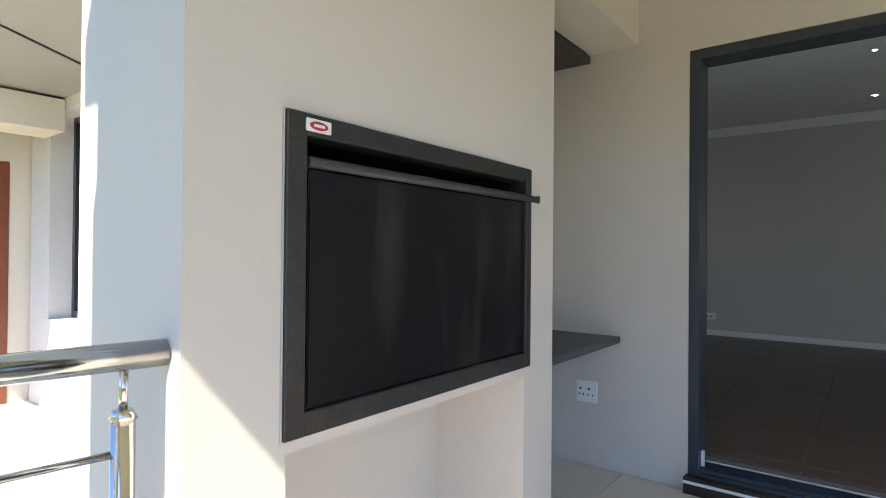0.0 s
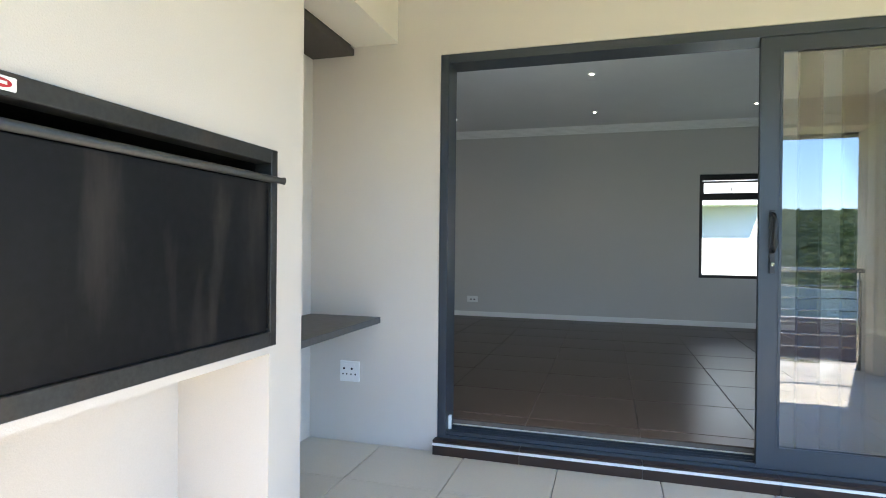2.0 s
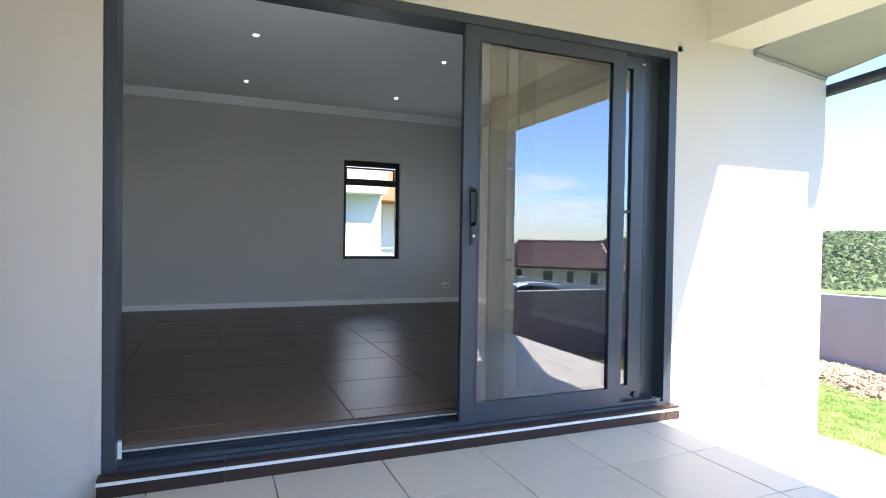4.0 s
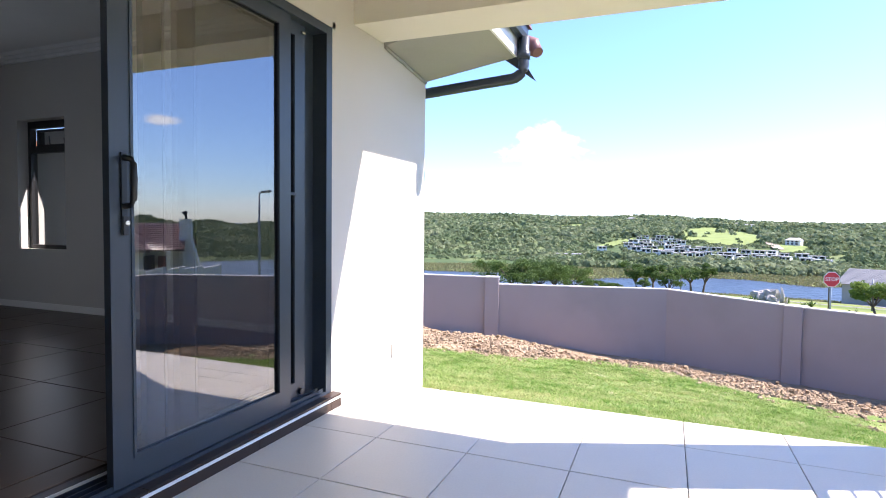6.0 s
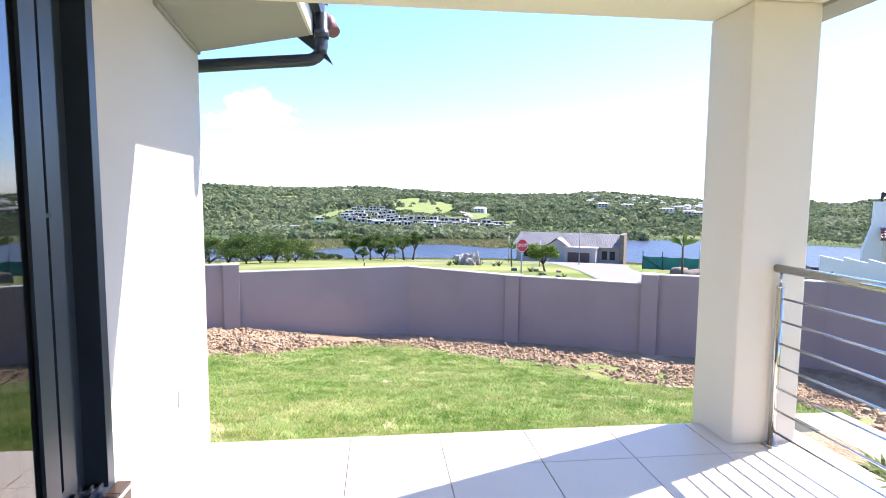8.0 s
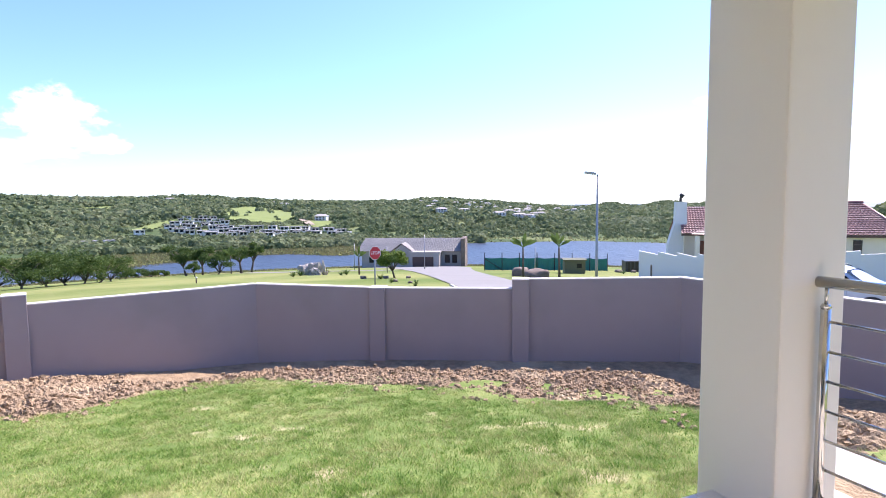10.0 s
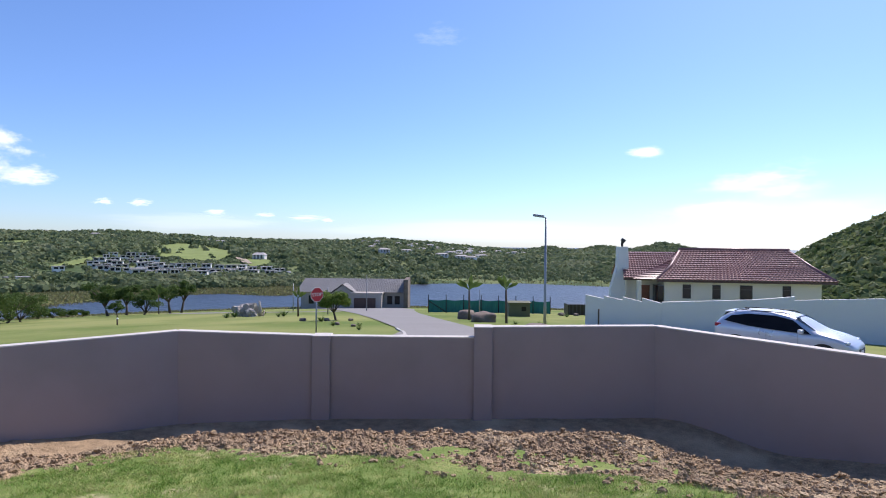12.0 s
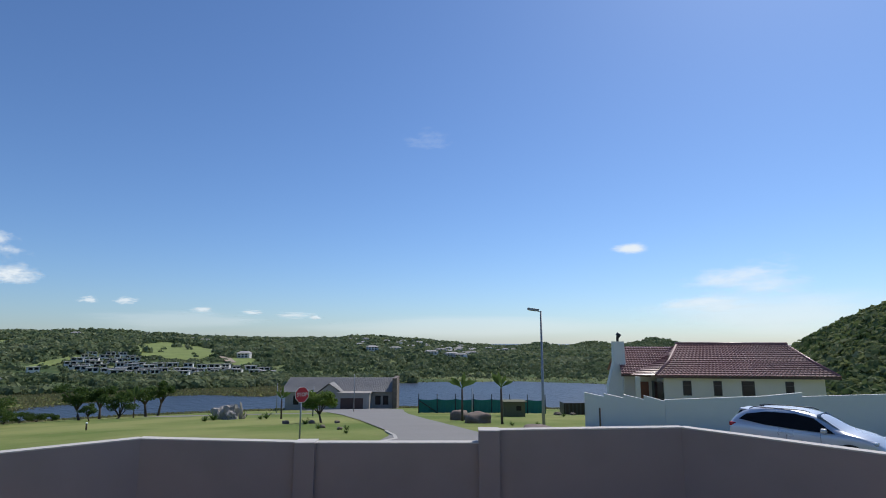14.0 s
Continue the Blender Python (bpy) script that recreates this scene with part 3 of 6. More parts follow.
# ---- sliding door ----
DX0, DX1, DZ0, DZ1 = 0.0, 3.04, 0.080, 2.24
door = thing("sliding_door", "anthracite aluminium sliding door standing half open, tinted glass", "door", at=(1.5, 0.08, 0.08))
part("jamb", soft_box(DX0 + 0.002, DX0 + 0.05, -0.006, 0.165, DZ0, DZ1 - 0.002, 0.003), M_ALU, door)
part("jamb", soft_box(DX1 - 0.06, DX1 - 0.002, -0.006, 0.165, DZ0, DZ1 - 0.002, 0.003), M_ALU, door)
part("head", soft_box(DX0 + 0.05, DX1 - 0.06, -0.006, 0.165, DZ1 - 0.052, DZ1 - 0.002, 0.003), M_ALU, door)
sill_bm = boxes((DX0 + 0.05, DX1 - 0.06, -0.006, 0.165, DZ0, DZ0 + 0.016))
for y in (0.012, 0.045, 0.085, 0.125):
    box(sill_bm, DX0 + 0.05, DX1 - 0.06, y, y + 0.006, DZ0 + 0.0165, DZ0 + 0.036)
part("track", sill_bm, M_ALU, door)
part("track_cover", boxes((DX0 + 0.05, DX1 - 0.9, 0.137, 0.162, DZ0 + 0.0165, DZ0 + 0.034)), M_WHITE, door, "bright aluminium inner track edge")
part("seal_strip", boxes((DX0 + 0.051, DX0 + 0.064, 0.05, 0.075, DZ0 + 0.02, DZ0 + 0.11)), M_WHITE, door, "small white seal at the jamb foot")


def inner_clear(ob, outer=-1):
    """All faces but the outer one are plain clear glass; light passes the pane."""
    ob.data.materials.append(M_CLEAR)
    for f in ob.data.polygons:
        f.material_index = 0 if f.normal.y * outer > 0.9 else 1
    ob.visible_shadow = False


def panel(x0, x1, y, stile, parent, name="sliding_panel"):
    """One framed pane, 32 mm deep, with a glazing bead round the glass."""
    z0, z1 = DZ0 + 0.018, DZ1 - 0.045
    bm = boxes((x0, x0 + stile, y, y + 0.034, z0, z1), (x1 - stile, x1, y, y + 0.034, z0, z1), (x0 + stile, x1 - stile, y, y + 0.034, z0, z0 + 0.095), (x0 + stile, x1 - stile, y, y + 0.034, z1 - 0.07, z1))
    p = part(name, bm, M_ALU, parent)
    gx0, gx1, gz0, gz1 = x0 + stile, x1 - stile, z0 + 0.095, z1 - 0.07
    bead = boxes((gx0, gx0 + 0.012, y - 0.004, y + 0.010, gz0, gz1), (gx1 - 0.012, gx1, y - 0.004, y + 0.010, gz0, gz1), (gx0 + 0.012, gx1 - 0.012, y - 0.004, y + 0.010, gz0, gz0 + 0.012), (gx0 + 0.012, gx1 - 0.012, y - 0.004, y + 0.010, gz1 - 0.012, gz1))
    part("glazing_bead", bead, M_ALU, p)
    g = part("glass", boxes((gx0 + 0.001, gx1 - 0.001, y + 0.014, y + 0.018, gz0, gz1)), M_GLASS, p, "tinted glass pane")
    inner_clear(g)
    return p


front_panel = panel(1.62, 2.665, 0.008, 0.085, door)
mid_panel = panel(1.80, 2.845, 0.048, 0.085, door)
panel(2.0, 2.978, 0.088, 0.085, door, "fixed_panel")
hb = bmesh.new()
tube(hb, [(1.675, 0.006, 1.33), (1.675, -0.03, 1.325), (1.676, -0.046, 1.305), (1.676, -0.048, 1.25), (1.676, -0.046, 1.175), (1.675, -0.03, 1.155), (1.675, 0.006, 1.15)], [0.012, 0.011, 0.011, 0.012, 0.011, 0.011, 0.012], 10)
part("pull_handle", hb, M_BLACK, front_panel, "black bow pull handle")
part("handle_plate", soft_box(1.663, 1.688, 0.0, 0.007, 1.045, 1.35, 0.003), M_BLACK, front_panel)
part("lock_plate", soft_box(1.664, 1.687, -0.006, -0.0005, 1.045, 1.115, 0.003), M_BLACK, front_panel)
part("lock_cylinder", tube(bmesh.new(), [(1.676, -0.014, 1.09), (1.676, -0.005, 1.09)], 0.009, 12), M_CHROME, front_panel, "small chrome lock cylinder")
part("latch", soft_box(2.70, 2.755, 0.036, 0.046, 1.245, 1.262, 0.003), M_BLACK, mid_panel)
part("bump_stop", tube(bmesh.new(), [(2.80, 0.03, 0.145), (2.80, 0.047, 0.145)], 0.018, 14), M_BLACK, mid_panel, "black rubber bump stop")
part("roller_catch", soft_box(2.80, 2.83, 0.032, 0.046, 2.135, 2.15, 0.003), M_CHROME, mid_panel)
wv = boxes((3.041, 3.075, -0.004, -0.0005, 0.075, 2.275), (0.0, 3.075, -0.004, -0.0005, 2.242, 2.275), (-0.03, -0.001, -0.004, -0.0005, 0.0, 2.275))
structure("trim_door", wv, M_PLASTER, "plastered reveal band around the sliding door", "trim")

# ---- room windows ----


def room_window(name, origin, turn, w=0.81, h=1.367):
    """Dark framed window with a top-hung vent; built along local x, outside is +y."""
    ob = thing(name, "narrow dark aluminium window with an open top vent", "window", "room windows", kind="structure")
    fbm = boxes((0, 0.045, 0, 0.06, 0, h), (w - 0.045, w, 0, 0.06, 0, h), (0.045, w - 0.045, 0, 0.06, 0, 0.04), (0.045, w - 0.045, 0, 0.06, h - 0.075, h), (0.045, w - 0.045, 0, 0.06, 1.03, 1.10))
    part("window_frame", fbm, M_ALU_DARK, ob)
    p = part("pane", boxes((0.045, w - 0.045, 0.03, 0.034, 0.04, 1.03)), M_PANE, ob)
    inner_clear(p, 1)
    vent = part("vent_sash", boxes((0.046, 0.07, 0.061, 0.085, 1.10, h - 0.08), (w - 0.07, w - 0.046, 0.061, 0.085, 1.10, h - 0.08), (0.07, w - 0.07, 0.061, 0.085, 1.10, 1.125), (0.07, w - 0.07, 0.061, 0.085, h - 0.105, h - 0.08)), M_ALU_DARK, ob)
    q = part("vent_pane", boxes((0.07, w - 0.07, 0.07, 0.074, 1.125, h - 0.105)), M_PANE, ob)
    inner_clear(q, 1)
    part("stay", tube(bmesh.new(), [(w / 2, -0.01, 1.105), (w / 2 - 0.02, -0.005, 1.20)], 0.006, 6), M_BLACK, ob)
    ob.matrix_basis = pose(*origin, 0, 0, turn)
    return ob


for wname, worigin, wturn in (("window_1", (2.0755, 5.06, 0.781), 0), ("window_2", (4.2, 4.6195, 0.781), -90)):
    wo = room_window(wname, worigin, wturn, 0.809 if wturn == 0 else 0.749)

# ---- room trim ----
cb = bmesh.new()
for k, (d, z0, z1) in enumerate(((0.030, 2.745, 2.775), (0.055, 2.775, 2.805), (0.085, 2.805, 2.8445))):
    box(cb, -1.7, 4.09, 5.0 - d, 4.9995, z0, z1)
    box(cb, 4.09 - d, 4.0895, 0.251, 4.91, z0, z1)
    box(cb, -1.6995, -1.7 + d, 0.251, 4.91, z0, z1)
structure("cornice", cb, M_WHITE, "white stepped ceiling cornice", "cornice")
structure("baseboard", boxes((-1.7, 4.09, 4.985, 4.9995, 0.147, 0.215), (4.075, 4.0895, 0.251, 4.985, 0.147, 0.215), (-1.6995, -1.685, 0.251, 4.985, 0.147, 0.215)), M_WHITE, "white painted skirting board", "baseboard")

M_LED = emit_mat("lit_downlight", (1.0, 0.96, 0.88), 18)


def downlight(x, y):
    ob = thing("downlight", "small round recessed ceiling downlight, lit", "downlight", "ceiling downlights", at=(x, y, 2.84))
    rim = bmesh.new()
    tube(rim, [(x, y, 2.838), (x, y, 2.8445)], [0.030, 0.032], 20)
    part("rim", rim, M_WHITE, ob)
    part("lens", tube(bmesh.new(), [(x, y, 2.8345), (x, y, 2.8375)], 0.013, 16), M_LED, ob, "glowing lens")


for lx in (-1.03, 0.752, 2.54):
    for ly in (2.56, 4.14):
        downlight(lx, ly)
        lamp = new("downlight_beam", bpy.data.lights.new("downlight_beam", "SPOT"))
        lamp.data.energy, lamp.data.spot_size, lamp.data.spot_blend, lamp.data.color = 2.0, radians(125), 0.9, (1.0, 0.95, 0.88)
        lamp.data.shadow_soft_size = 0.04
        lamp.matrix_world = look((lx, ly, 2.825), (lx, ly, 0))


def wall_socket(x0, x1, y, z0, z1, holes):
    ob = thing("wall_socket", "white plastic wall socket plate with dark pin holes" if holes else "white plastic double socket plate", "socket", "wall sockets", at=((x0 + x1) / 2, y, z0))
    part("plate", soft_box(x0, x1, y - 0.012, y - 0.0005, z0, z1, 0.005), M_WHITE, ob)
    if holes:
        w = x1 - x0
        for cx, cz, r in ((0.22, 0.62, 0.007), (0.62, 0.62, 0.007), (0.17, 0.36, 0.005), (0.36, 0.36, 0.005), (0.58, 0.36, 0.005), (0.80, 0.36, 0.005)):
            part("pin_hole", tube(bmesh.new(), [(x0 + cx * w, y - 0.0135, z0 + cz * w), (x0 + cx * w, y - 0.0125, z0 + cz * w)], r, 10), M_BLACK, ob)
        for cx in (0.24, 0.64):
            part("rocker", soft_box(x0 + cx * w, x0 + cx * w + 0.018, y - 0.016, y - 0.0125, z0 + 0.095, z0 + 0.108, 0.002), M_WHITE, ob)
    else:
        for cx in (0.3, 0.62):
            part("rocker", soft_box(x0 + cx * (x1 - x0), x0 + cx * (x1 - x0) + 0.02, y - 0.016, y - 0.0125, z0 + 0.03, z0 + 0.05, 0.002), M_BLACK, ob)


wall_socket(-0.605, -0.480, 0.0, 0.353, 0.475, True)
wall_socket(-1.06, -0.90, 5.0, 0.35, 0.44, False)
wall_socket(3.55, 3.67, 5.0, 0.35, 0.44, False)

plate = thing("cover_plate", "blank plaster-coloured cover plate low on the house wall", "cover plate", at=(3.87, 0.0, 0.12))
part("plate", soft_box(3.835, 3.905, -0.008, -0.0005, 0.115, 0.215, 0.003), M_PLASTER, plate)

# ---- built-in grill ----
grill = thing("built_in_grill", "black steel built-in barbecue grill with a closed lift door", "barbecue", at=(-0.15, -1.89, 0.82))
Y0, Y1, Z0, Z1, GX = -2.372, -1.408, 0.826, 1.468, -0.15
for nm, q in (("stile", (Y0, Y0 + 0.048, Z0, Z1)), ("stile", (Y1 - 0.035, Y1, Z0, Z1)), ("bottom_rail", (Y0 + 0.0485, Y1 - 0.0355, Z0, Z0 + 0.048)), ("top_rail", (Y0 + 0.0485, Y1 - 0.0355, Z1 - 0.045, Z1))):
    part(nm, soft_box(GX - 0.05, GX + 0.012, *q, r=0.002, seg=1), M_STEEL, grill, "grey-black steel surround with rusty marks")
for q in ((Y0 - 0.004, Y0 - 0.0005, Z0 - 0.004, Z1 + 0.004), (Y1 + 0.0005, Y1 + 0.004, Z0 - 0.004, Z1 + 0.004), (Y0, Y1, Z1 + 0.0005, Z1 + 0.004), (Y0, Y1, Z0 - 0.004, Z0 - 0.0005)):
    part("sealant", boxes((GX + 0.0005, GX + 0.004, *q)), M_PALE_AND_SUNLIT, grill, "pale sealant line")
part("fire_box", boxes((-0.505, -0.50, -2.35, -1.44, 0.87, 1.44), (-0.50, -0.152, -2.3595, -2.35, 0.8625, 1.444), (-0.50, -0.152, -1.44, -1.4305, 0.8625, 1.444), (-0.50, -0.21, -2.35, -1.44, 0.8625, 0.87), (-0.50, -0.21, -2.35, -1.44, 1.438, 1.4445)), M_SOOT, grill, "sooty fire box")
dm = boxes((GX - 0.028, GX + 0.005, Y0 + 0.051, Y1 - 0.038, Z0 + 0.0505, 1.358))
bmesh.ops.bevel(dm, geom=dm.edges[:], offset=0.004, segments=2, affect="EDGES")
lid = part("lift_door", dm, M_STEEL_DOOR, grill, "smoke-darkened steel lift door")
part("inner_lip", boxes((GX + 0.0055, GX + 0.008, Y0 + 0.058, Y0 + 0.063, Z0 + 0.06, 1.335)), M_STEEL_DOOR, lid)
part("inner_lip", boxes((GX + 0.0055, GX + 0.008, Y1 - 0.050, Y1 - 0.045, Z0 + 0.06, 1.335)), M_STEEL_DOOR, lid)
part("bar_handle", tube(bmesh.new(), [(GX + 0.006, Y0 + 0.052, 1.372), (GX + 0.008, Y1 - 0.02, 1.372), (GX + 0.022, Y1 + 0.0, 1.370), (GX + 0.03, Y1 + 0.012, 1.369)], [0.012, 0.012, 0.010, 0.013], 12), M_STEEL, lid, "round steel lift bar")
badge = part("badge", soft_box(GX + 0.0125, GX + 0.0145, Y0 + 0.042, Y0 + 0.106, Z1 - 0.036, Z1 - 0.010, 0.002, 1), M_WHITE, grill, "white maker's badge")
M_RED = mat("badge_red", (0.45, 0.02, 0.03), 0.4, var=0.1)
ob_v = bmesh.new()
for sx, r0, r1 in ((0.0150, 0.024, 0.009),):
    bmesh.ops.create_uvsphere(ob_v, u_segments=24, v_segments=8, radius=1)
    bmesh.ops.scale(ob_v, vec=(0.0012, r0, r1), verts=ob_v.verts[:])
    bmesh.ops.translate(ob_v, vec=(GX + 0.0148, Y0 + 0.074, Z1 - 0.023), verts=ob_v.verts[:])
part("oval_mark", ob_v, M_RED, badge, "red oval mark")
part("mark_bar", soft_box(GX + 0.0155, GX + 0.0165, Y0 + 0.060, Y0 + 0.088, Z1 - 0.026, Z1 - 0.020, 0.0004, 1), M_WHITE, badge)
for ry, rz in ((Y0 + 0.02, Z0 + 0.1), (Y1 - 0.055, Z0 + 0.06)):
    part("rivet", tube(bmesh.new(), [(GX + 0.011, ry, rz), (GX + 0.0135, ry, rz)], 0.003, 8), M_STEEL, grill)

shelf = thing("stone_shelf", "dark grey stone slab shelf fixed across the niche", "shelf", at=(-0.58, -0.6, 0.71))
part("slab", soft_box(-0.8095, -0.352, -1.2295, -0.0005, 0.708, 0.744, 0.004), M_GRANITE, shelf)

# ---- stainless railings ----


def railing(a, b, z_top, posts, label, bars=7, r=0.0185):
    """Handrail from a to b with posts at the given fractions and thin cross bars."""
    a, b = Vector(a), Vector(b)
    ob = thing("railing", label, "railing", "patio railings", at=(a.x, a.y, 0))
    d = (b - a).normalized()
    part("handrail", tube(bmesh.new(), [a + Vector((0, 0, z_top)), b + Vector((0, 0, z_top))], 0.023, 20), M_CHROME, ob)
    for f in posts:
        p = a.lerp(b, f)
        po = part("post", tube(bmesh.new(), [p + Vector((0, 0, 0.001)), p + Vector((0, 0, z_top - 0.10))], r, 18), M_CHROME, ob)
        part("base_flange", tube(bmesh.new(), [p + Vector((0, 0, 0.0005)), p + Vector((0, 0, 0.012))], [0.042, 0.036], 20), M_CHROME, po)
        part("cap", tube(bmesh.new(), [p + Vector((0, 0, z_top - 0.10)), p + Vector((0, 0, z_top - 0.085))], [r + 0.003, r - 0.004], 18), M_CHROME, po)
        part("stem", tube(bmesh.new(), [p + Vector((0, 0, z_top - 0.086)), p + Vector((0, 0, z_top - 0.021))], 0.007, 10), M_CHROME, po)
    for k in range(bars):
        z = 0.085 + k * (z_top - 0.24) / (bars - 1)
        part("cross_bar", tube(bmesh.new(), [a.lerp(b, posts[0]) + Vector((0, 0, z)), a.lerp(b, posts[-1]) + Vector((0, 0, z))], 0.0065, 8), M_CHROME, ob)
    return ob


railing((3.31, -3.262, 0), (1.85, -3.262, 0), 0.965, (0.03, 0.97), "polished stainless steel railing between patio pillar and steps")
railing((-0.20, -2.571, 0), (-0.31, -3.40, 0), 1.02, (0.075, 0.9), "polished stainless steel railing beside the chimney block")

# ---- entrance wing beyond the chimney block ----
structure("wall_wing", boxes((-4.6, -4.2, -1.5, -1.2, -0.6, 2.72), (-3.0, -0.93, -1.5, -1.2, -0.6, 2.72), (-4.2, -3.0, -1.5, -1.2, -0.6, 0.67), (-4.2, -3.0, -1.5, -1.2, 2.22, 2.72)), M_HOUSE_WHITE, "pale plastered wing wall with a deep window reveal", "wall")
wing_win = thing("window_3", "tall dark window set deep in the pale wing wall", "window", at=(-3.6, -1.32, 0.67), kind="structure")
part("window_frame", boxes((-4.2, -4.15, -1.345, -1.29, 0.67, 2.22), (-3.05, -3.0, -1.345, -1.29, 0.67, 2.22), (-4.15, -3.05, -1.345, -1.29, 0.67, 0.72), (-4.15, -3.05, -1.345, -1.29, 2.17, 2.22)), M_ALU, wing_win)
part("pane", boxes((-4.15, -3.05, -1.325, -1.32, 0.72, 2.17)), M_DARKGLASS, wing_win)
structure("soffit_wing", boxes((-5.2, -3.0, -2.12, -1.2, 2.30, 2.34), (-3.0, -0.62, -2.6, -1.2, 2.30, 2.34), (-5.2, -3.6, -3.4, -2.12, 2.30, 2.34)), M_SOFFIT, "grey boarded soffit over the entrance wing", "soffit")
structure("trim_soffit", tube(bmesh.new(), [(-2.38, -2.6, 2.298), (-3.14, -1.5, 2.298)], 0.008, 6), M_ALU_DARK, "dark joint strip between soffit boards", "trim")
structure("wall_entrance", boxes((-4.9, -4.62, -2.62, -1.2, 1.88, 2.3), (-4.9, -4.62, -3.6, -2.62, -0.6, 2.3), (-4.9, -4.62, -1.64, -1.2, -0.6, 1.88)), M_HOUSE_CREAM, "cream plastered entrance wall", "wall")
structure("beam_entrance", boxes((-4.3, -3.9, -2.9, -1.505, 2.05, 2.28)), M_CREAM, "cream beam over the entrance", "beam")
ent = thing("door_1", "reddish-brown wooden entrance door with pale hinges", "door", at=(-4.7, -2.1, 0), kind="structure")
part("leaf", soft_box(-4.76, -4.715, -2.55, -1.72, 0.0, 1.84, 0.004), M_WOOD_DOOR, ent)
part("jamb", boxes((-4.8, -4.61, -1.72, -1.645, -0.1, 1.875), (-4.8, -4.61, -2.615, -2.55, -0.1, 1.875), (-4.8, -4.61, -2.55, -1.72, 1.84, 1.875)), M_WOOD_DOOR, ent)
for hz in (0.25, 1.0, 1.65):
    part("hinge", soft_box(-4.712, -4.70, -1.75, -1.725, hz, hz + 0.1, 0.002), M_WHITE, ent)
structure("floor_entrance", boxes((-5.2, -0.82, -3.4, -1.5, -0.35, -0.01)), M_PATIO_TILE, "pale tiled entrance terrace", "floor")

# ---- neighbour seen through the room window ----
nb_house = thing("neighbour_house", "white plastered house with a terracotta tiled roof", "house", at=(3, 10, 0))
part("wall", boxes((-6.0, 3.75, 9.0, 9.4, -0.5, 2.0), (3.45, 9.0, 13.0, 13.4, -0.5, 2.08)), M_HOUSE_WHITE, nb_house)
part("eave_board", boxes((-6.0, 3.75, 8.5, 9.4, 2.0, 2.8)), M_HOUSE_WHITE, nb_house, "pale boxed eave")
part("roof", boxes((2.9, 9.0, 11.8, 13.4, 2.1, 2.9)), M_ROOF_ORANGE, nb_house, "orange terracotta roof")
part("downpipe", tube(bmesh.new(), [(0.72, 8.93, -0.5), (0.72, 8.93, 2.0)], 0.06, 10), M_SOFFIT, nb_house, "grey downpipe")
part("balustrade", boxes((3.5, 9.0, 12.4, 12.5, 0.62, 0.68), (3.5, 9.0, 12.4, 12.5, 0.80, 0.84)), M_SOFFIT, nb_house)

# ---- garden wall ----
garden_wall = thing("garden_wall", "mauve-grey plastered garden boundary wall with pilasters, its top painted pale as sunlit", "wall", at=(11, -4, -1.5), kind="structure")


def wall_run(p, q, z_p, z_q, low=-0.45):
    """Straight panel of wall 0.2 m thick, its sunlit top painted as a pale strip; p to q in plan, tops z_p and z_q."""
    p, q = Vector((*p, 0)), Vector((*q, 0))
    d = (q - p).normalized()
    n = Vector((-d.y, d.x, 0)) * 0.1
    for nm, inset, drop, rise, m in (("panel", 0.0, None, -0.02, M_WALL_MAUVE), ("coping", -0.004, -0.0195, 0.0, M_PALE_AND_SUNLIT)):
        bm = bmesh.new()
        vs = []
        for pt, zt in ((p, z_p), (q, z_q)):
            g = ground_at(pt.x, pt.y) + low if drop is None else zt + drop
            for s in (1, -1):
                for z in (g, zt + rise):
                    vs.append(bm.verts.new(pt + n * s * (1 - inset * 10) + Vector((0, 0, z))))
        a, b = vs[:4], vs[4:]
        for f in ((a[0], a[1], a[3], a[2]), (b[0], b[2], b[3], b[1]), (a[0], b[0], b[1], a[1]), (a[2], a[3], b[3], b[2]), (a[1], b[1], b[3], a[3]), (a[0], a[2], b[2], b[0])):
            bm.faces.new(f)
        part(nm, bm, m, garden_wall)


def pilaster(x, y, z, turn, w=0.34, d=0.36):
    m = pose(x, y, 0, 0, 0, turn)
    # The thin pale cap paints sunlight on the pilaster's top.
    for nm, e, z0, z1, mt in (("pilaster", 0.0, ground_at(x, y) - 0.4, z - 0.02, M_WALL_MAUVE), ("pilaster_top", 0.004, z - 0.0195, z, M_PALE_AND_SUNLIT)):
        bm = soft_box(-w / 2 - e, w / 2 + e, -d / 2 - e, d / 2 + e, z0, z1, 0.004, 1)
        bm.transform(m)
        part(nm, bm, mt, garden_wall)


wall_run(WALL["s0"], WALL["s1"], 0.02, 0.03)
wall_run(WALL["s1"], WALL["g1"], -0.16, -0.19)
wall_run(WALL["g1"], WALL["c1"], -0.36, -0.37)
wall_run(WALL["c1"], WALL["p2"], -0.37, -0.505)
wall_run(WALL["p2"], WALL["p3"], -0.51, -0.47)
wall_run(WALL["p3"], WALL["c2"], -0.27, -0.21)
wall_run(WALL["c2"], WALL["r1"], -0.21, -0.30)
wall_run(WALL["r1"], WALL["r2"], -0.30, -0.40)
pilaster(*WALL["g1"], -0.18, 104)
pilaster(*WALL["p2"], -0.495, 63)
pilaster(*WALL["p3"], -0.265, 58)

# ---- dug soil along the wall ----


def plan_line(keys, step):
    out = []
    for a, b in zip(keys, keys[1:]):
        p, q = Vector(WALL[a]), Vector(WALL[b])
        k = max(2, int((q - p).length / step))
        out += [p.lerp(q, i / k) for i in range(k)]
    return out + [Vector(WALL[keys[-1]])]


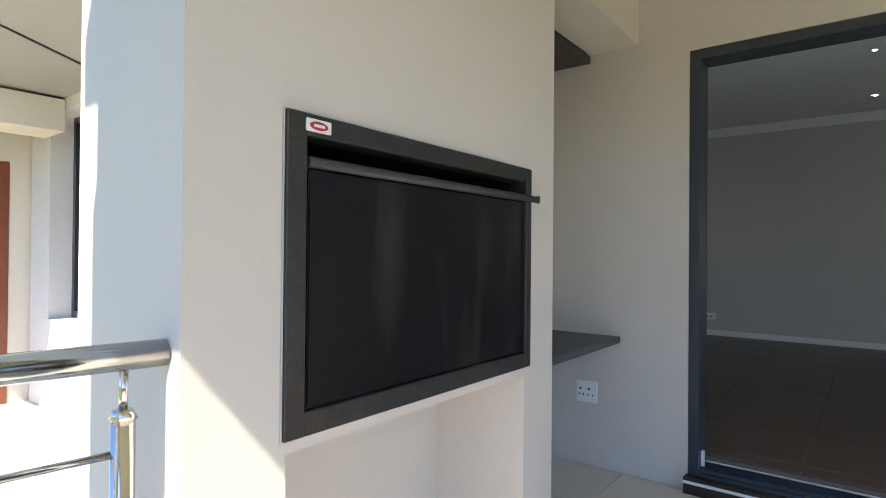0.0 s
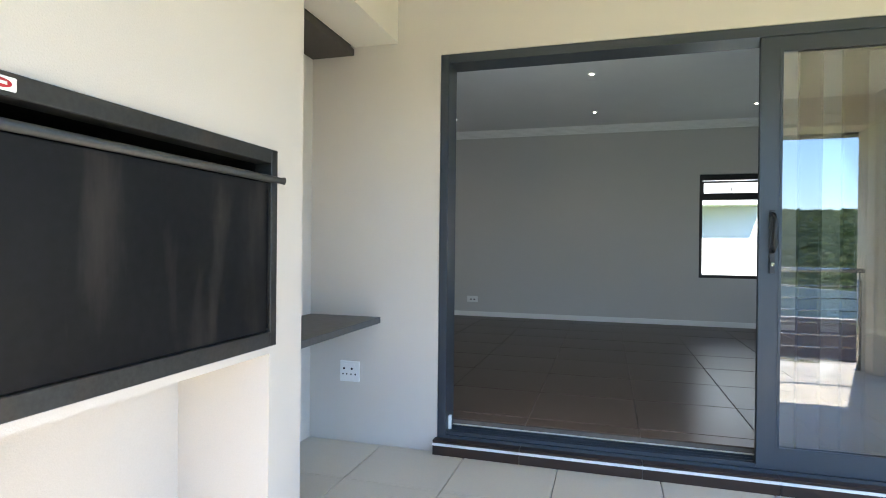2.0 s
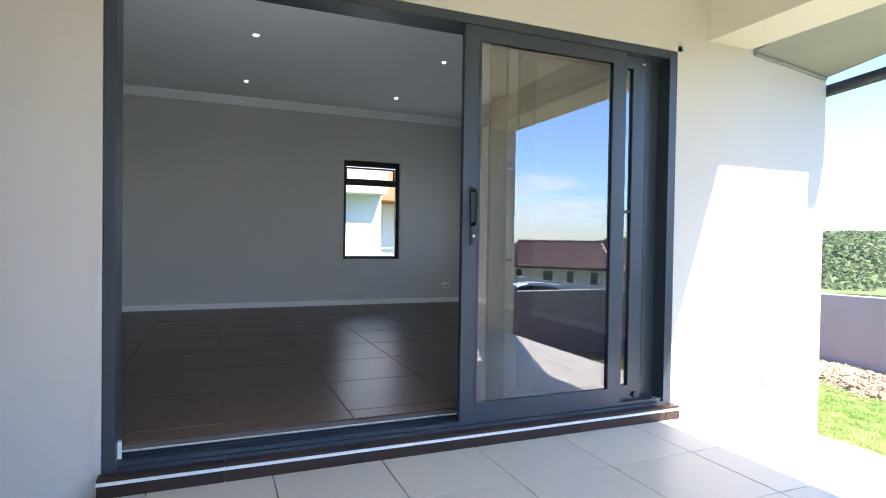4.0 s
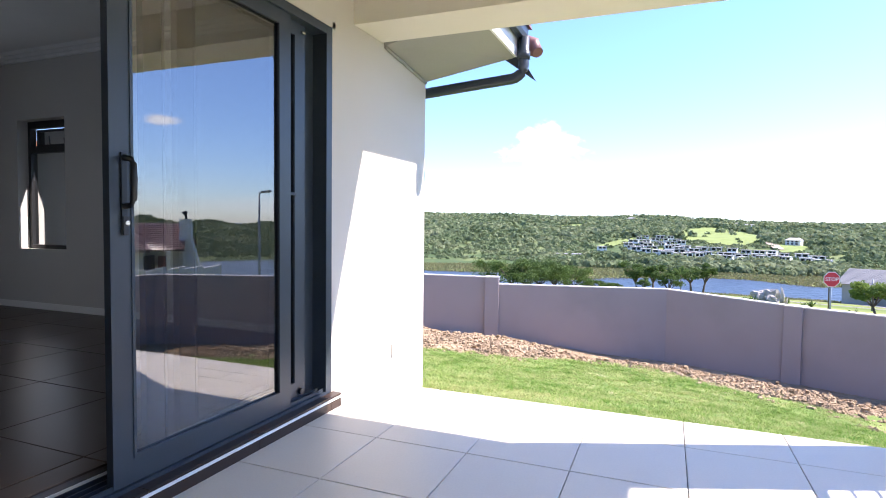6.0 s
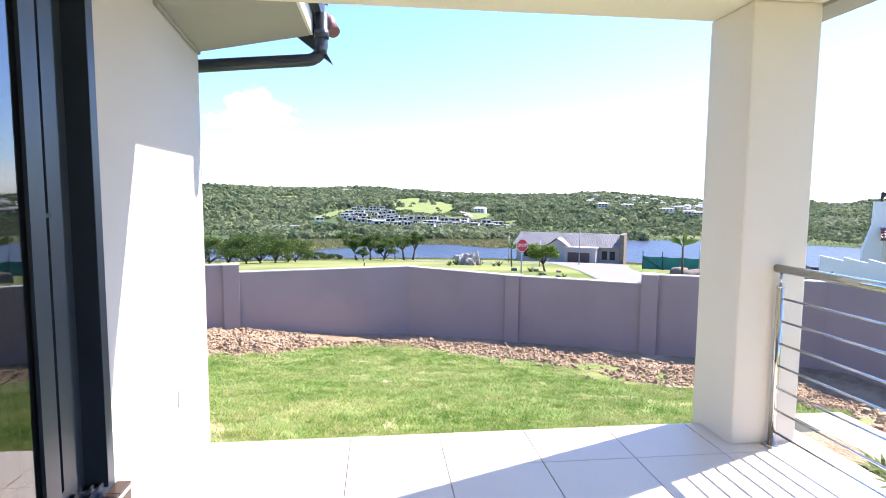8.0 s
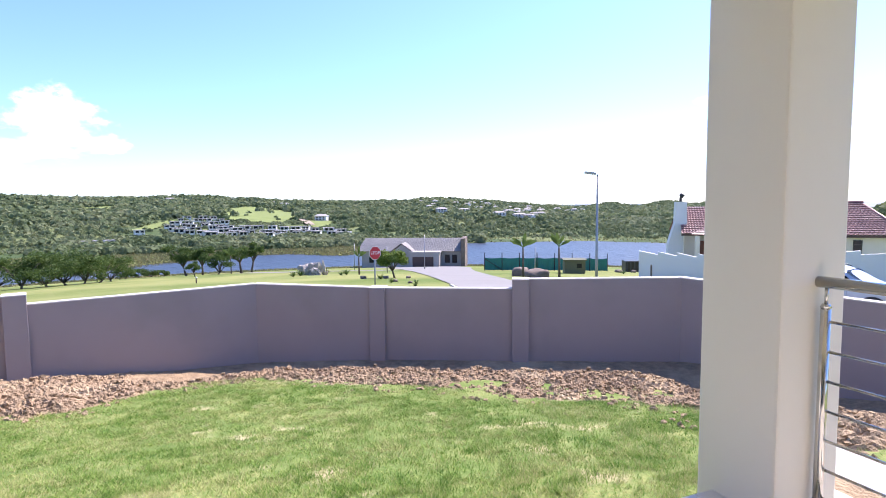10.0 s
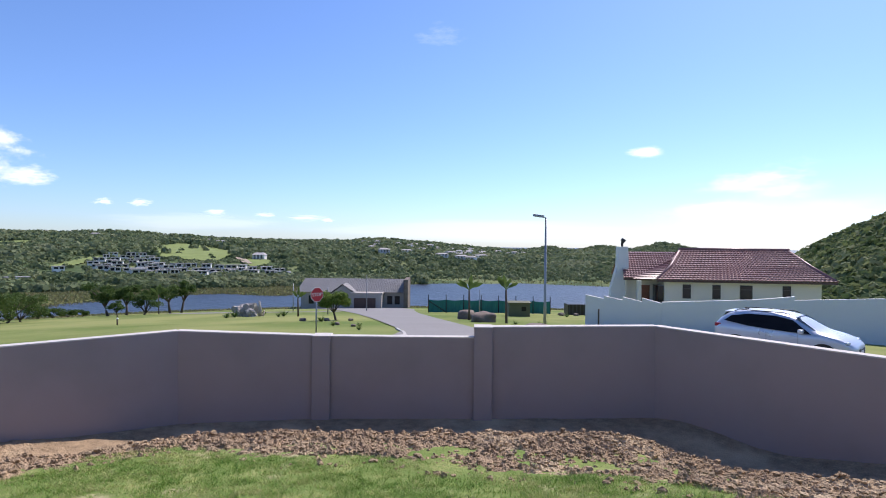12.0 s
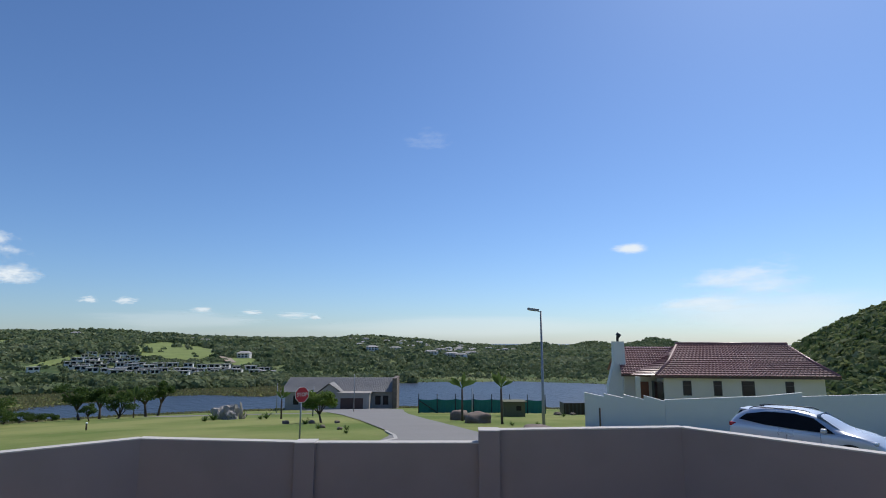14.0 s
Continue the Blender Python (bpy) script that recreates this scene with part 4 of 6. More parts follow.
SOIL_EDGE = [(8.3, 9.0), (9.5, 3.0), (10.2, 0.6), (10.9, 0.1), (11.6, -0.65), (11.9, -1.4), (10.8, -2.3), (10.0, -3.3), (9.0, -4.2), (8.35, -5.1), (7.6, -5.7), (6.6, -5.7), (5.5, -5.3), (3.6, -4.9), (1.5, -5.0)]
SOIL_OUTLINE = SOIL_EDGE + WALL_LINE[::-1]


def in_soil(x, y):
    hit = False
    for (ax, ay), (bx, by) in zip(SOIL_OUTLINE, SOIL_OUTLINE[1:] + SOIL_OUTLINE[:1]):
        if (ay > y) != (by > y) and x < ax + (y - ay) * (bx - ax) / (by - ay):
            hit = not hit
    return hit


def soil_depth(x, y):
    """Distance inwards from the ragged grass edge; negative on the grass."""
    d = line_distance(x, y, SOIL_EDGE)
    d = d if in_soil(x, y) else -d
    return d + 0.5 * noise.noise((x * 0.9, y * 0.9, 6)) + 0.22 * noise.noise((x * 3.1, y * 3.1, 6))


def soil_height(x, y, depth):
    """Lumpy mound with a low trench along the foot of the wall."""
    off = line_distance(x, y, WALL_LINE)
    trench = 0.17 * min(off, 1.25) * (1 - smooth(1.3, 1.75, off)) + 0.06
    rim = 1.5 + 0.22 * noise.noise((x * 0.8, y * 0.8, 8)) + 0.10 * noise.noise((x * 3, y * 3, 8))
    filled = smooth(-0.6, 1.4, y)
    trench *= 1 - filled
    mound = max(filled, smooth(rim - 0.12, rim + 0.12, off))
    rough = smooth(-0.25, 0.35, noise.noise((x * 0.7, y * 0.7, 14)))
    lump = 0.06 * noise.noise((x * 1.6, y * 1.6, 1)) + 0.05 * noise.noise((x * 5, y * 5, 2)) + (0.6 + 0.4 * rough) * (0.085 * abs(noise.noise((x * 9, y * 9, 3))) + 0.05 * noise.noise((x * 17, y * 17, 4)))
    edge = smooth(-0.02, 0.4, depth)
    return ground_at(x, y) + wall_cut(off) - trench - 0.02 * (1 - edge) + edge * (0.02 + 0.03 * mound + lump * (0.15 + 0.85 * mound))


def soil_bed():
    """Strip of dug earth on the house side of the wall with a ragged edge."""
    verts, faces, ids = [], [], {}
    step = 0.04
    for i in range(int(2.0 / step), int(14.6 / step)):
        for j in range(int(-12.2 / step), int(8.6 / step)):
            x, y = i * step, j * step
            if y < -10.6 and x > 8 or x < 6 and y > -4:
                continue
            d = soil_depth(x, y)
            if d < -0.06 or not (in_soil(x, y) or d > -0.5 and line_distance(x, y, SOIL_EDGE) < 0.95):
                continue
            ids[i, j] = len(verts)
            verts.append((x + 0.016 * noise.noise((x * 9, y * 9, 11)), y + 0.016 * noise.noise((x * 9, y * 9, 12)), soil_height(x, y, d)))
    for (i, j), a in ids.items():
        b, c, e = ids.get((i + 1, j)), ids.get((i + 1, j + 1)), ids.get((i, j + 1))
        if b is not None and c is not None and e is not None:
            faces.append((a, b, c, e))
    return tagged(from_arrays("soil_bed", verts, faces, M_SOIL), "freshly dug brown soil strip along the garden wall", "soil", kind="stuff")


soil_bed()


def clods():
    """Loose clods on and beside the soil strip."""
    rnd = random.Random(5)
    verts, faces = [], []
    base = bmesh.new()
    bmesh.ops.create_icosphere(base, subdivisions=1, radius=1)
    bv = [v.co.copy() for v in base.verts]
    bf = [[v.index for v in f.verts] for f in base.faces]
    base.free()
    n = 0
    while n < 19000:
        x, y = rnd.uniform(4.5, 14.2), rnd.uniform(-10, 4)
        d = soil_depth(x, y)
        if d < -0.25 or (d < 0.05 and rnd.random() < 0.75) or line_distance(x, y, WALL_LINE) < (1.3 if y < 0.5 else 0.3) or (d > 0.8 and not in_soil(x, y)):
            continue
        if noise.noise((x * 0.7, y * 0.7, 14)) < -0.05 and rnd.random() < 0.35:
            continue
        n += 1
        r = 0.007 + 0.042 * rnd.random() ** 3.2
        z = (soil_height(x, y, d) if d > 0 else ground_at(x, y)) + r * 0.25
        k = len(verts)
        sx, sy, sz = (rnd.uniform(0.7, 1.3) for _ in range(3))
        for v in bv:
            q = 1 + rnd.uniform(-0.42, 0.42)
            verts.append((x + v.x * r * sx * q, y + v.y * r * sy * q, z + v.z * r * sz * q * 0.8))
        faces += [[k + a for a in f] for f in bf]
    tagged(from_arrays("soil_clods", verts, faces, M_SOIL), "loose clods of brown soil", "soil", kind="stuff")


clods()


def lawn():
    """Grass blades in tufts over the garden slope, thinner on the bare patches."""
    rnd = random.Random(9)
    verts, faces = [], []
    n = 0
    while n < 450000:
        x = 3.62 + 8.8 * rnd.random() ** 1.15
        y = rnd.uniform(-9.8, 6.0)
        if x > 4.2 and -0.3 < x and y > 0 and x < 4.45:
            continue
        bare = noise.noise((x * 1.3, y * 1.3, 7)) + 0.6 * noise.noise((x * 2.6, y * 2.6, 1))
        tuft = noise.noise((x * 3.4, y * 3.4, 21)) + 0.6 * noise.noise((x * 8.5, y * 8.5, 22))
        if bare > 0.12 and rnd.random() < 0.7 or tuft < -0.05 and rnd.random() < 0.55:
            continue
        if x > 4.42 or y < 0:
            pass
        else:
            continue
        # off the soil, with a few tufts creeping in
        deep = soil_depth(x, y) if x > 5.2 or y < -5 else -1
        if deep > 0.3 and (deep > 0.8 or rnd.random() < 0.9 or noise.noise((x * 1.7, y * 1.7, 3)) < 0.1) or deep > 0.05 and rnd.random() < 0.45 or y < -8.2:
            continue
        z = ground_at(x, y)
        for _ in range(3):
            a = rnd.random() * math.tau
            px, py = x + rnd.uniform(-0.03, 0.03), y + rnd.uniform(-0.03, 0.03)
            h = rnd.uniform(0.012, 0.030) * (1.1 + 1.5 * max(tuft, 0) + 0.4 * bare)
            w = rnd.uniform(0.002, 0.0042)
            lx, ly = math.cos(a) * h * 1.2, math.sin(a) * h * 1.2
            k = len(verts)
            verts += [(px - math.sin(a) * w, py + math.cos(a) * w, z - 0.004), (px + math.sin(a) * w, py - math.cos(a) * w, z - 0.004), (px + lx, py + ly, z + h)]
            faces.append((k, k + 1, k + 2))
            n += 1
    tagged(from_arrays("lawn_grass", verts, faces, M_BLADE), "short patchy green lawn grass in the garden", "grass", kind="stuff")


lawn()


def weed(x, y, z, s, seed):
    """Low leafy weed: narrow bent leaves from one crown."""
    rnd = random.Random(seed)
    bm = bmesh.new()
    for _ in range(46):
        a, l, up = rnd.random() * math.tau, s * rnd.uniform(0.5, 1.0), rnd.uniform(0.3, 1.2)
        d = Vector((math.cos(a), math.sin(a), 0))
        w = Vector((-d.y, d.x, 0)) * s * 0.05
        o = Vector((x, y, z)) + d * rnd.uniform(0, 0.25 * s)
        p1, p2 = o + d * l * 0.5 + Vector((0, 0, up * l * 0.45)), o + d * l + Vector((0, 0, up * l * 0.5))
        v = [bm.verts.new(q) for q in (o - w * 0.4, o + w * 0.4, p1 + w, p1 - w, p2)]
        bm.faces.new(v[:4])
        bm.faces.new((v[3], v[2], v[4]))
    return tagged(link_mesh("weed", bm, M_PALM), "small leafy green weed growing beside the patio edge", "plant", "weeds by the patio")


structure("floor_ledge", boxes((1.0, 3.9, -4.25, -3.88, -0.9, -0.10)), M_PALE_AND_SUNLIT, "pale concrete ledge below the patio front", "floor")
structure("planting_strip", boxes((1.0, 3.6, -3.879, -3.552, -0.6, -0.09)), M_SOIL, "narrow strip of bare soil between patio and ledge", "soil")
for i, (wx, wy, ws) in enumerate(((3.0, -3.70, 0.10), (2.72, -3.69, 0.14), (2.5, -3.71, 0.12), (2.86, -3.66, 0.08), (2.28, -3.7, 0.13), (2.62, -3.75, 0.09))):
    weed(wx, wy, -0.095, ws + 0.12, 30 + i)

# ---- street (laid out in its own axes, see STREET) ----
house_side = set(scene.objects)


def ribbon(name, pts, widths, z_off, material, label, category, kind="structure"):
    """Paved ribbon laid on the land along plan points."""
    verts, faces = [], []
    P = [Vector(p) for p in pts]
    fine = []
    for i in range(len(P) - 1):
        for k in range(10):
            fine.append((P[i].lerp(P[i + 1], k / 10), widths[i] + (widths[i + 1] - widths[i]) * k / 10))
    fine.append((P[-1], widths[-1]))
    cross = 9
    for i, (p, w) in enumerate(fine):
        d = (fine[min(i + 1, len(fine) - 1)][0] - fine[max(i - 1, 0)][0]).normalized()
        n = Vector((-d.y, d.x))
        for j in range(cross):
            q = p + n * w * (j / (cross - 1) - 0.5)
            verts.append((q.x, q.y, land(q.x, q.y) + z_off))
    for i in range(len(fine) - 1):
        for j in range(cross - 1):
            faces.append((i * cross + j, i * cross + j + 1, (i + 1) * cross + j + 1, (i + 1) * cross + j))
    return tagged(from_arrays(name, verts, faces, material), label, category, kind=kind)


ribbon("road", [(17.5, -10.5), (28, -15.5), (47, -22.5), (65, -29.0), (80, -34.5), (98, -41), (116, -44)], [7, 4.2, 5.6, 7.6, 10.5, 15, 18], 0.05, M_ASPHALT, "grey paved street running down towards the lagoon", "road")
ribbon("road_cross", [(22, 6), (19.5, -4), (17.8, -12), (14.6, -19.5), (9, -27), (0, -36)], [6, 6, 6.4, 6.4, 6, 6], 0.03, M_ASPHALT, "grey paved street passing the garden wall", "road")
ribbon("driveway", [(112, -9.0), (105, -11.5), (97, -14.5), (88, -21), (80, -28)], [4, 5, 5, 4, 4], 0.04, M_ASPHALT, "small paved turning area by the rocks", "road")


def kerb(pts, name="kerb"):
    bm = bmesh.new()
    fine = []
    P = [Vector(p) for p in pts]
    for a, b in zip(P, P[1:]):
        fine += [a.lerp(b, k / 6) for k in range(6)]
    fine.append(P[-1])
    prev = None
    for i, p in enumerate(fine):
        d = (fine[min(i + 1, len(fine) - 1)] - fine[max(i - 1, 0)]).normalized()
        n = Vector((-d.y, d.x)) * 0.08
        z = land(p.x, p.y)
        ring = [bm.verts.new((p.x + n.x * s, p.y + n.y * s, z + dz)) for s, dz in ((-1, -0.1), (-1, 0.055), (-0.7, 0.07), (1, 0.07), (1, -0.1))]
        if prev:
            for k in range(4):
                bm.faces.new((prev[k], prev[k + 1], ring[k + 1], ring[k]))
        prev = ring
    return tagged(link_mesh(name, bm, M_KERB), "pale concrete kerb at the street edge", "kerb", kind="structure")


kerb([(22.8, -3.5), (22.9, -8.4), (23.8, -10.4), (25.2, -11.9), (27.4, -12.9), (31, -14.2)])

# ---- street furniture ----
M_SIGN_RED = mat("stop_sign_red", (0.52, 0.02, 0.03), 0.4, var=0.06, fine=60, bump=0)


def stop_sign(x, y, z, facing):
    ob = thing("stop_sign", "red octagonal stop sign on a grey pole", "road sign", at=(x, y, z - 2.3))
    g = land(x, y)
    part("pole", tube(bmesh.new(), [(x, y, g - 0.2), (x, y, z + 0.2)], 0.035, 12), M_GALV, ob)
    m = pose(x, y, z, 0, 0, facing)

    def octagon(r, d0, d1):
        bm = bmesh.new()
        rings = [[bm.verts.new((r * math.cos(math.pi / 8 + k * math.pi / 4), d, r * math.sin(math.pi / 8 + k * math.pi / 4))) for k in range(8)] for d in (d0, d1)]
        for k in range(8):
            bm.faces.new((rings[0][k], rings[0][(k + 1) % 8], rings[1][(k + 1) % 8], rings[1][k]))
        bm.faces.new(rings[0])
        bm.faces.new(rings[1][::-1])
        bm.transform(m)
        return bm

    part("border", octagon(0.33, -0.05, -0.04), M_WHITE, ob)
    part("plate", octagon(0.31, -0.056, -0.0505), M_SIGN_RED, ob, "red sign face")
    cu = bpy.data.curves.new("stop_text", "FONT")
    cu.body, cu.size, cu.align_x, cu.align_y, cu.extrude = "STOP", 0.21, "CENTER", "CENTER", 0.002
    tmp = new("stop_text", cu)
    me = bpy.data.meshes.new_from_object(tmp.evaluated_get(bpy.context.evaluated_depsgraph_get()))
    bpy.data.objects.remove(tmp)
    me.materials.append(M_WHITE)
    tx = new("lettering", me)
    tx.parent = ob
    tx.matrix_parent_inverse = ob.matrix_basis.inverted()
    tx.matrix_basis = m @ pose(0, -0.060, 0, 90, 0, 0)
    tagged(tx, "white letters STOP")


stop_sign(26.7, -8.34, -0.95, -75)


def street_lamp(x, y, z0, z1, toward):
    ob = thing("street_lamp", "tall grey street lamp with a flat head on a short arm", "street lamp", at=(x, y, z0))
    part("pole", tube(bmesh.new(), [(x, y, z0 - 0.3), (x, y, z0 + 1.5), (x, y, z1)], [0.10, 0.085, 0.05], 14), M_GALV, ob)
    d = Vector((math.cos(toward), math.sin(toward), 0))
    p = Vector((x, y, z1 - 0.05))
    part("arm", tube(bmesh.new(), [p, p + d * 0.25 + Vector((0, 0, 0.08))], 0.03, 10), M_GALV, ob)
    hd = soft_box(-0.05, 0.62, -0.13, 0.13, -0.05, 0.09, 0.03, 2)
    hd.transform(Matrix.Translation(p + d * 0.15 + Vector((0, 0, 0.08))) @ Matrix.Rotation(toward, 4, "Z") @ Matrix.Rotation(radians(-8), 4, "Y"))
    head = part("lamp_head", hd, M_GALV, ob)
    ln = soft_box(0.1, 0.55, -0.09, 0.09, -0.065, -0.051, 0.005, 1)
    ln.transform(Matrix.Translation(p + d * 0.15 + Vector((0, 0, 0.08))) @ Matrix.Rotation(toward, 4, "Z") @ Matrix.Rotation(radians(-8), 4, "Y"))
    part("lens", ln, M_WHITE, head)


street_lamp(28.72, -22.85, land(28.72, -22.85), 2.95, radians(55))


# ---- parked car ----
M_CAR = mat("silver_blue_car_paint", (0.56, 0.59, 0.64), 0.28, metal=0.4, var=0.03, scale=0.8, fine=400, bump=0.0)
M_TYRE = mat("tyre_rubber", (0.02, 0.02, 0.021), 0.85, var=0.2, fine=60, bump=0.3)
M_TAIL = mat("tail_lamp_red", (0.35, 0.01, 0.02), 0.25, var=0.1, bump=0)
M_HEADLAMP = mat("headlamp_clear", (0.55, 0.58, 0.6), 0.15, metal=0.3, var=0.1, bump=0)


def car(x, y, z, turn):
    """Compact five-door crossover: length along local x, nose at +x."""
    ob = thing("parked_car", "silver-blue compact crossover car parked on the street", "car")
    # outline stations: x, half width at sill, half width at waist, waist height, roof half width, roof height
    st = [(-2.16, 0.62, 0.66, 0.78, 0.60, 0.95), (-2.10, 0.80, 0.84, 0.98, 0.62, 1.12), (-1.95, 0.86, 0.90, 1.06, 0.62, 1.36), (-1.6, 0.88, 0.92, 1.05, 0.64, 1.58), (-1.0, 0.89, 0.92, 1.02, 0.66, 1.655), (-0.3, 0.89, 0.91, 0.99, 0.66, 1.66), (0.3, 0.89, 0.91, 0.97, 0.64, 1.60), (0.75, 0.89, 0.91, 0.97, 0.62, 1.38), (1.15, 0.88, 0.90, 0.99, 0.68, 1.10), (1.5, 0.87, 0.89, 0.96, 0.72, 1.04), (1.85, 0.84, 0.85, 0.86, 0.64, 0.93), (2.08, 0.74, 0.76, 0.72, 0.56, 0.80), (2.2, 0.56, 0.58, 0.58, 0.46, 0.64)]
    bm = bmesh.new()
    rings = []
    for sx, ws, ww, hw, wr, hr in st:
        half = [(ws * 0.9, 0.22), (ws, 0.34), (ws + 0.015, 0.55), (ww, hw * 0.8), (ww - 0.01, hw), (wr + (ww - wr) * 0.45, hw + (hr - hw) * 0.55), (wr, hr - 0.03), (wr * 0.6, hr + 0.012)]
        rings.append([bm.verts.new((sx, yy, zz)) for yy, zz in half] + [bm.verts.new((sx, -yy, zz)) for yy, zz in half[::-1]])
    for u, v in zip(rings, rings[1:]):
        for k in range(len(u)):
            f = bm.faces.new((u[k], u[(k + 1) % len(u)], v[(k + 1) % len(u)], v[k]))
            f.smooth = True
    bm.faces.new(rings[0])
    bm.faces.new(rings[-1][::-1])
    body = part("body", bm, M_CAR, ob)
    md = body.modifiers.new("soft", "SUBSURF")
    md.levels = md.render_levels = 2

    def side_glass(s):
        g = bmesh.new()
        lo = [(-1.74, 0.885, 1.23), (-0.95, 0.915, 1.11), (-0.05, 0.912, 1.05), (0.98, 0.90, 1.015)]
        hi = [(-1.52, 0.80, 1.42), (-0.95, 0.745, 1.53), (-0.1, 0.74, 1.54), (0.42, 0.755, 1.44)]
        vl = [g.verts.new((a, s * (b + 0.012), c)) for a, b, c in lo]
        vh = [g.verts.new((a, s * (b + 0.03), c)) for a, b, c in hi]
        for i in range(3):
            g.faces.new((vl[i], vl[i + 1], vh[i + 1], vh[i]))
        bmesh.ops.solidify(g, geom=g.faces[:], thickness=0.03)
        return g

    for s in (1, -1):
        part("side_window", side_glass(s), M_DARKGLASS, ob, "dark side windows")
        part("door_mirror", soft_box(0.62, 0.78, s * 0.97 - 0.09, s * 0.97 + 0.09, 1.02, 1.16, 0.04, 2), M_CAR, ob)
        part("tail_lamp", soft_box(-2.09, -1.80, s * 0.76 - 0.1, s * 0.76 + 0.1, 0.96, 1.10, 0.04, 2), M_TAIL, ob, "red tail lamp")
        part("headlamp", soft_box(1.58, 2.0, s * 0.69 - 0.12, s * 0.69 + 0.12, 0.74, 0.86, 0.05, 2), M_HEADLAMP, ob, "clear headlamp")
        part("roof_rail", tube(bmesh.new(), [(-1.5, s * 0.56, 1.57), (-1.35, s * 0.56, 1.645), (0.1, s * 0.56, 1.645), (0.28, s * 0.56, 1.58)], 0.016, 8), M_BLACK, ob)
        part("sill_trim", soft_box(-1.0, 1.0, s * 0.90 - 0.03, s * 0.90 + 0.03, 0.22, 0.34, 0.02, 1), M_BLACK, ob)
        for dx in (-0.62, 0.32):
            part("door_handle", soft_box(dx, dx + 0.2, s * 0.935 - 0.015, s * 0.935 + 0.015, 0.90, 0.93, 0.008, 1), M_CAR, ob)
            part("door_gap", boxes((dx + 0.27, dx + 0.276, s * 0.925 - 0.004, s * 0.925 + 0.004, 0.4, 0.97)), M_BLACK, ob)
        for wx in (-1.32, 1.32):
            arch = bmesh.new()
            tube(arch, [(wx, s * 0.70, 0.34), (wx, s * 0.925, 0.34)], 0.40, 28)
            part("wheel_arch", arch, M_BLACK, ob)
            ty = part("tyre", tube(bmesh.new(), [(wx, s * 0.72, 0.34), (wx, s * 0.75, 0.34), (wx, s * 0.92, 0.34), (wx, s * 0.945, 0.34)], [0.31, 0.345, 0.345, 0.31], 32), M_TYRE, ob)
            part("rim", tube(bmesh.new(), [(wx, s * 0.94, 0.34), (wx, s * 0.953, 0.34)], [0.225, 0.20], 24), M_GALV, ty)
            for k in range(5):
                a = k * math.tau / 5
                part("spoke", tube(bmesh.new(), [(wx, s * 0.957, 0.34), (wx + 0.2 * math.cos(a), s * 0.957, 0.34 + 0.2 * math.sin(a))], 0.018, 6), M_CAR, ty)
    ws = bmesh.new()
    v = [ws.verts.new(q) for q in ((0.46, 0.60, 1.53), (0.46, -0.60, 1.53), (1.14, -0.72, 1.08), (1.14, 0.72, 1.08))]
    ws.faces.new(v)
    bmesh.ops.solidify(ws, geom=ws.faces[:], thickness=-0.035)
    part("windscreen", ws, M_DARKGLASS, ob, "dark windscreen")
    rw = bmesh.new()
    v = [rw.verts.new(q) for q in ((-1.78, 0.55, 1.50), (-1.78, -0.55, 1.50), (-2.05, -0.62, 1.14), (-2.05, 0.62, 1.14))]
    rw.faces.new(v)
    bmesh.ops.solidify(rw, geom=rw.faces[:], thickness=0.03)
    part("rear_window", rw, M_DARKGLASS, ob)
    part("spoiler", soft_box(-1.86, -1.5, -0.5, 0.5, 1.50, 1.55, 0.02, 2), M_CAR, ob)
    part("antenna_fin", soft_box(-1.35, -1.2, -0.02, 0.02, 1.63, 1.68, 0.01, 1), M_BLACK, ob)
    part("grille", soft_box(2.08, 2.19, -0.40, 0.40, 0.36, 0.62, 0.04, 2), M_BLACK, ob)
    part("bumper_trim", soft_box(2.02, 2.17, -0.62, 0.62, 0.22, 0.36, 0.05, 2), M_BLACK, ob)
    ob.matrix_basis = pose(x, y, z, 0, 0, turn) @ Matrix.Diagonal((0.975, 0.98, 0.93, 1))


car_x, car_y = 13.62, -20.7
car(car_x, car_y, land(car_x, car_y) + 0.03, -167)

# ---- houses across the street ----


def tiled_slope(bm, a, b, c, d, cols, rows, lift=0.06):
    """Roof slope from eave a-b up to ridge d-c: courses step over one another and roll across."""
    a, b, c, d = (Vector(p) for p in (a, b, c, d))
    n = (b - a).cross(d - a).normalized()
    if n.z < 0:
        n = -n
    prev = None
    for i in range(cols * 4 + 1):
        u = i / (cols * 4)
        roll = 0.6 * (0.5 + 0.5 * math.cos(i * math.pi / 2))
        line = [(0.0, 0.2)]
        for r in range(rows):
            line += [(r / rows, 0.8), ((r + 1) / rows, 0.2)]
        q = [bm.verts.new(a.lerp(b, u).lerp(d.lerp(c, u), f) + n * lift * (h + roll)) for f, h in line]
        if prev:
            for k in range(len(q) - 1):
                bm.faces.new((prev[k], q[k], q[k + 1], prev[k + 1]))
        prev = q
    return bm


def tri_slope(bm, a, b, c, cols, rows, lift=0.06):
    return tiled_slope(bm, a, b, c, c, cols, rows, lift)


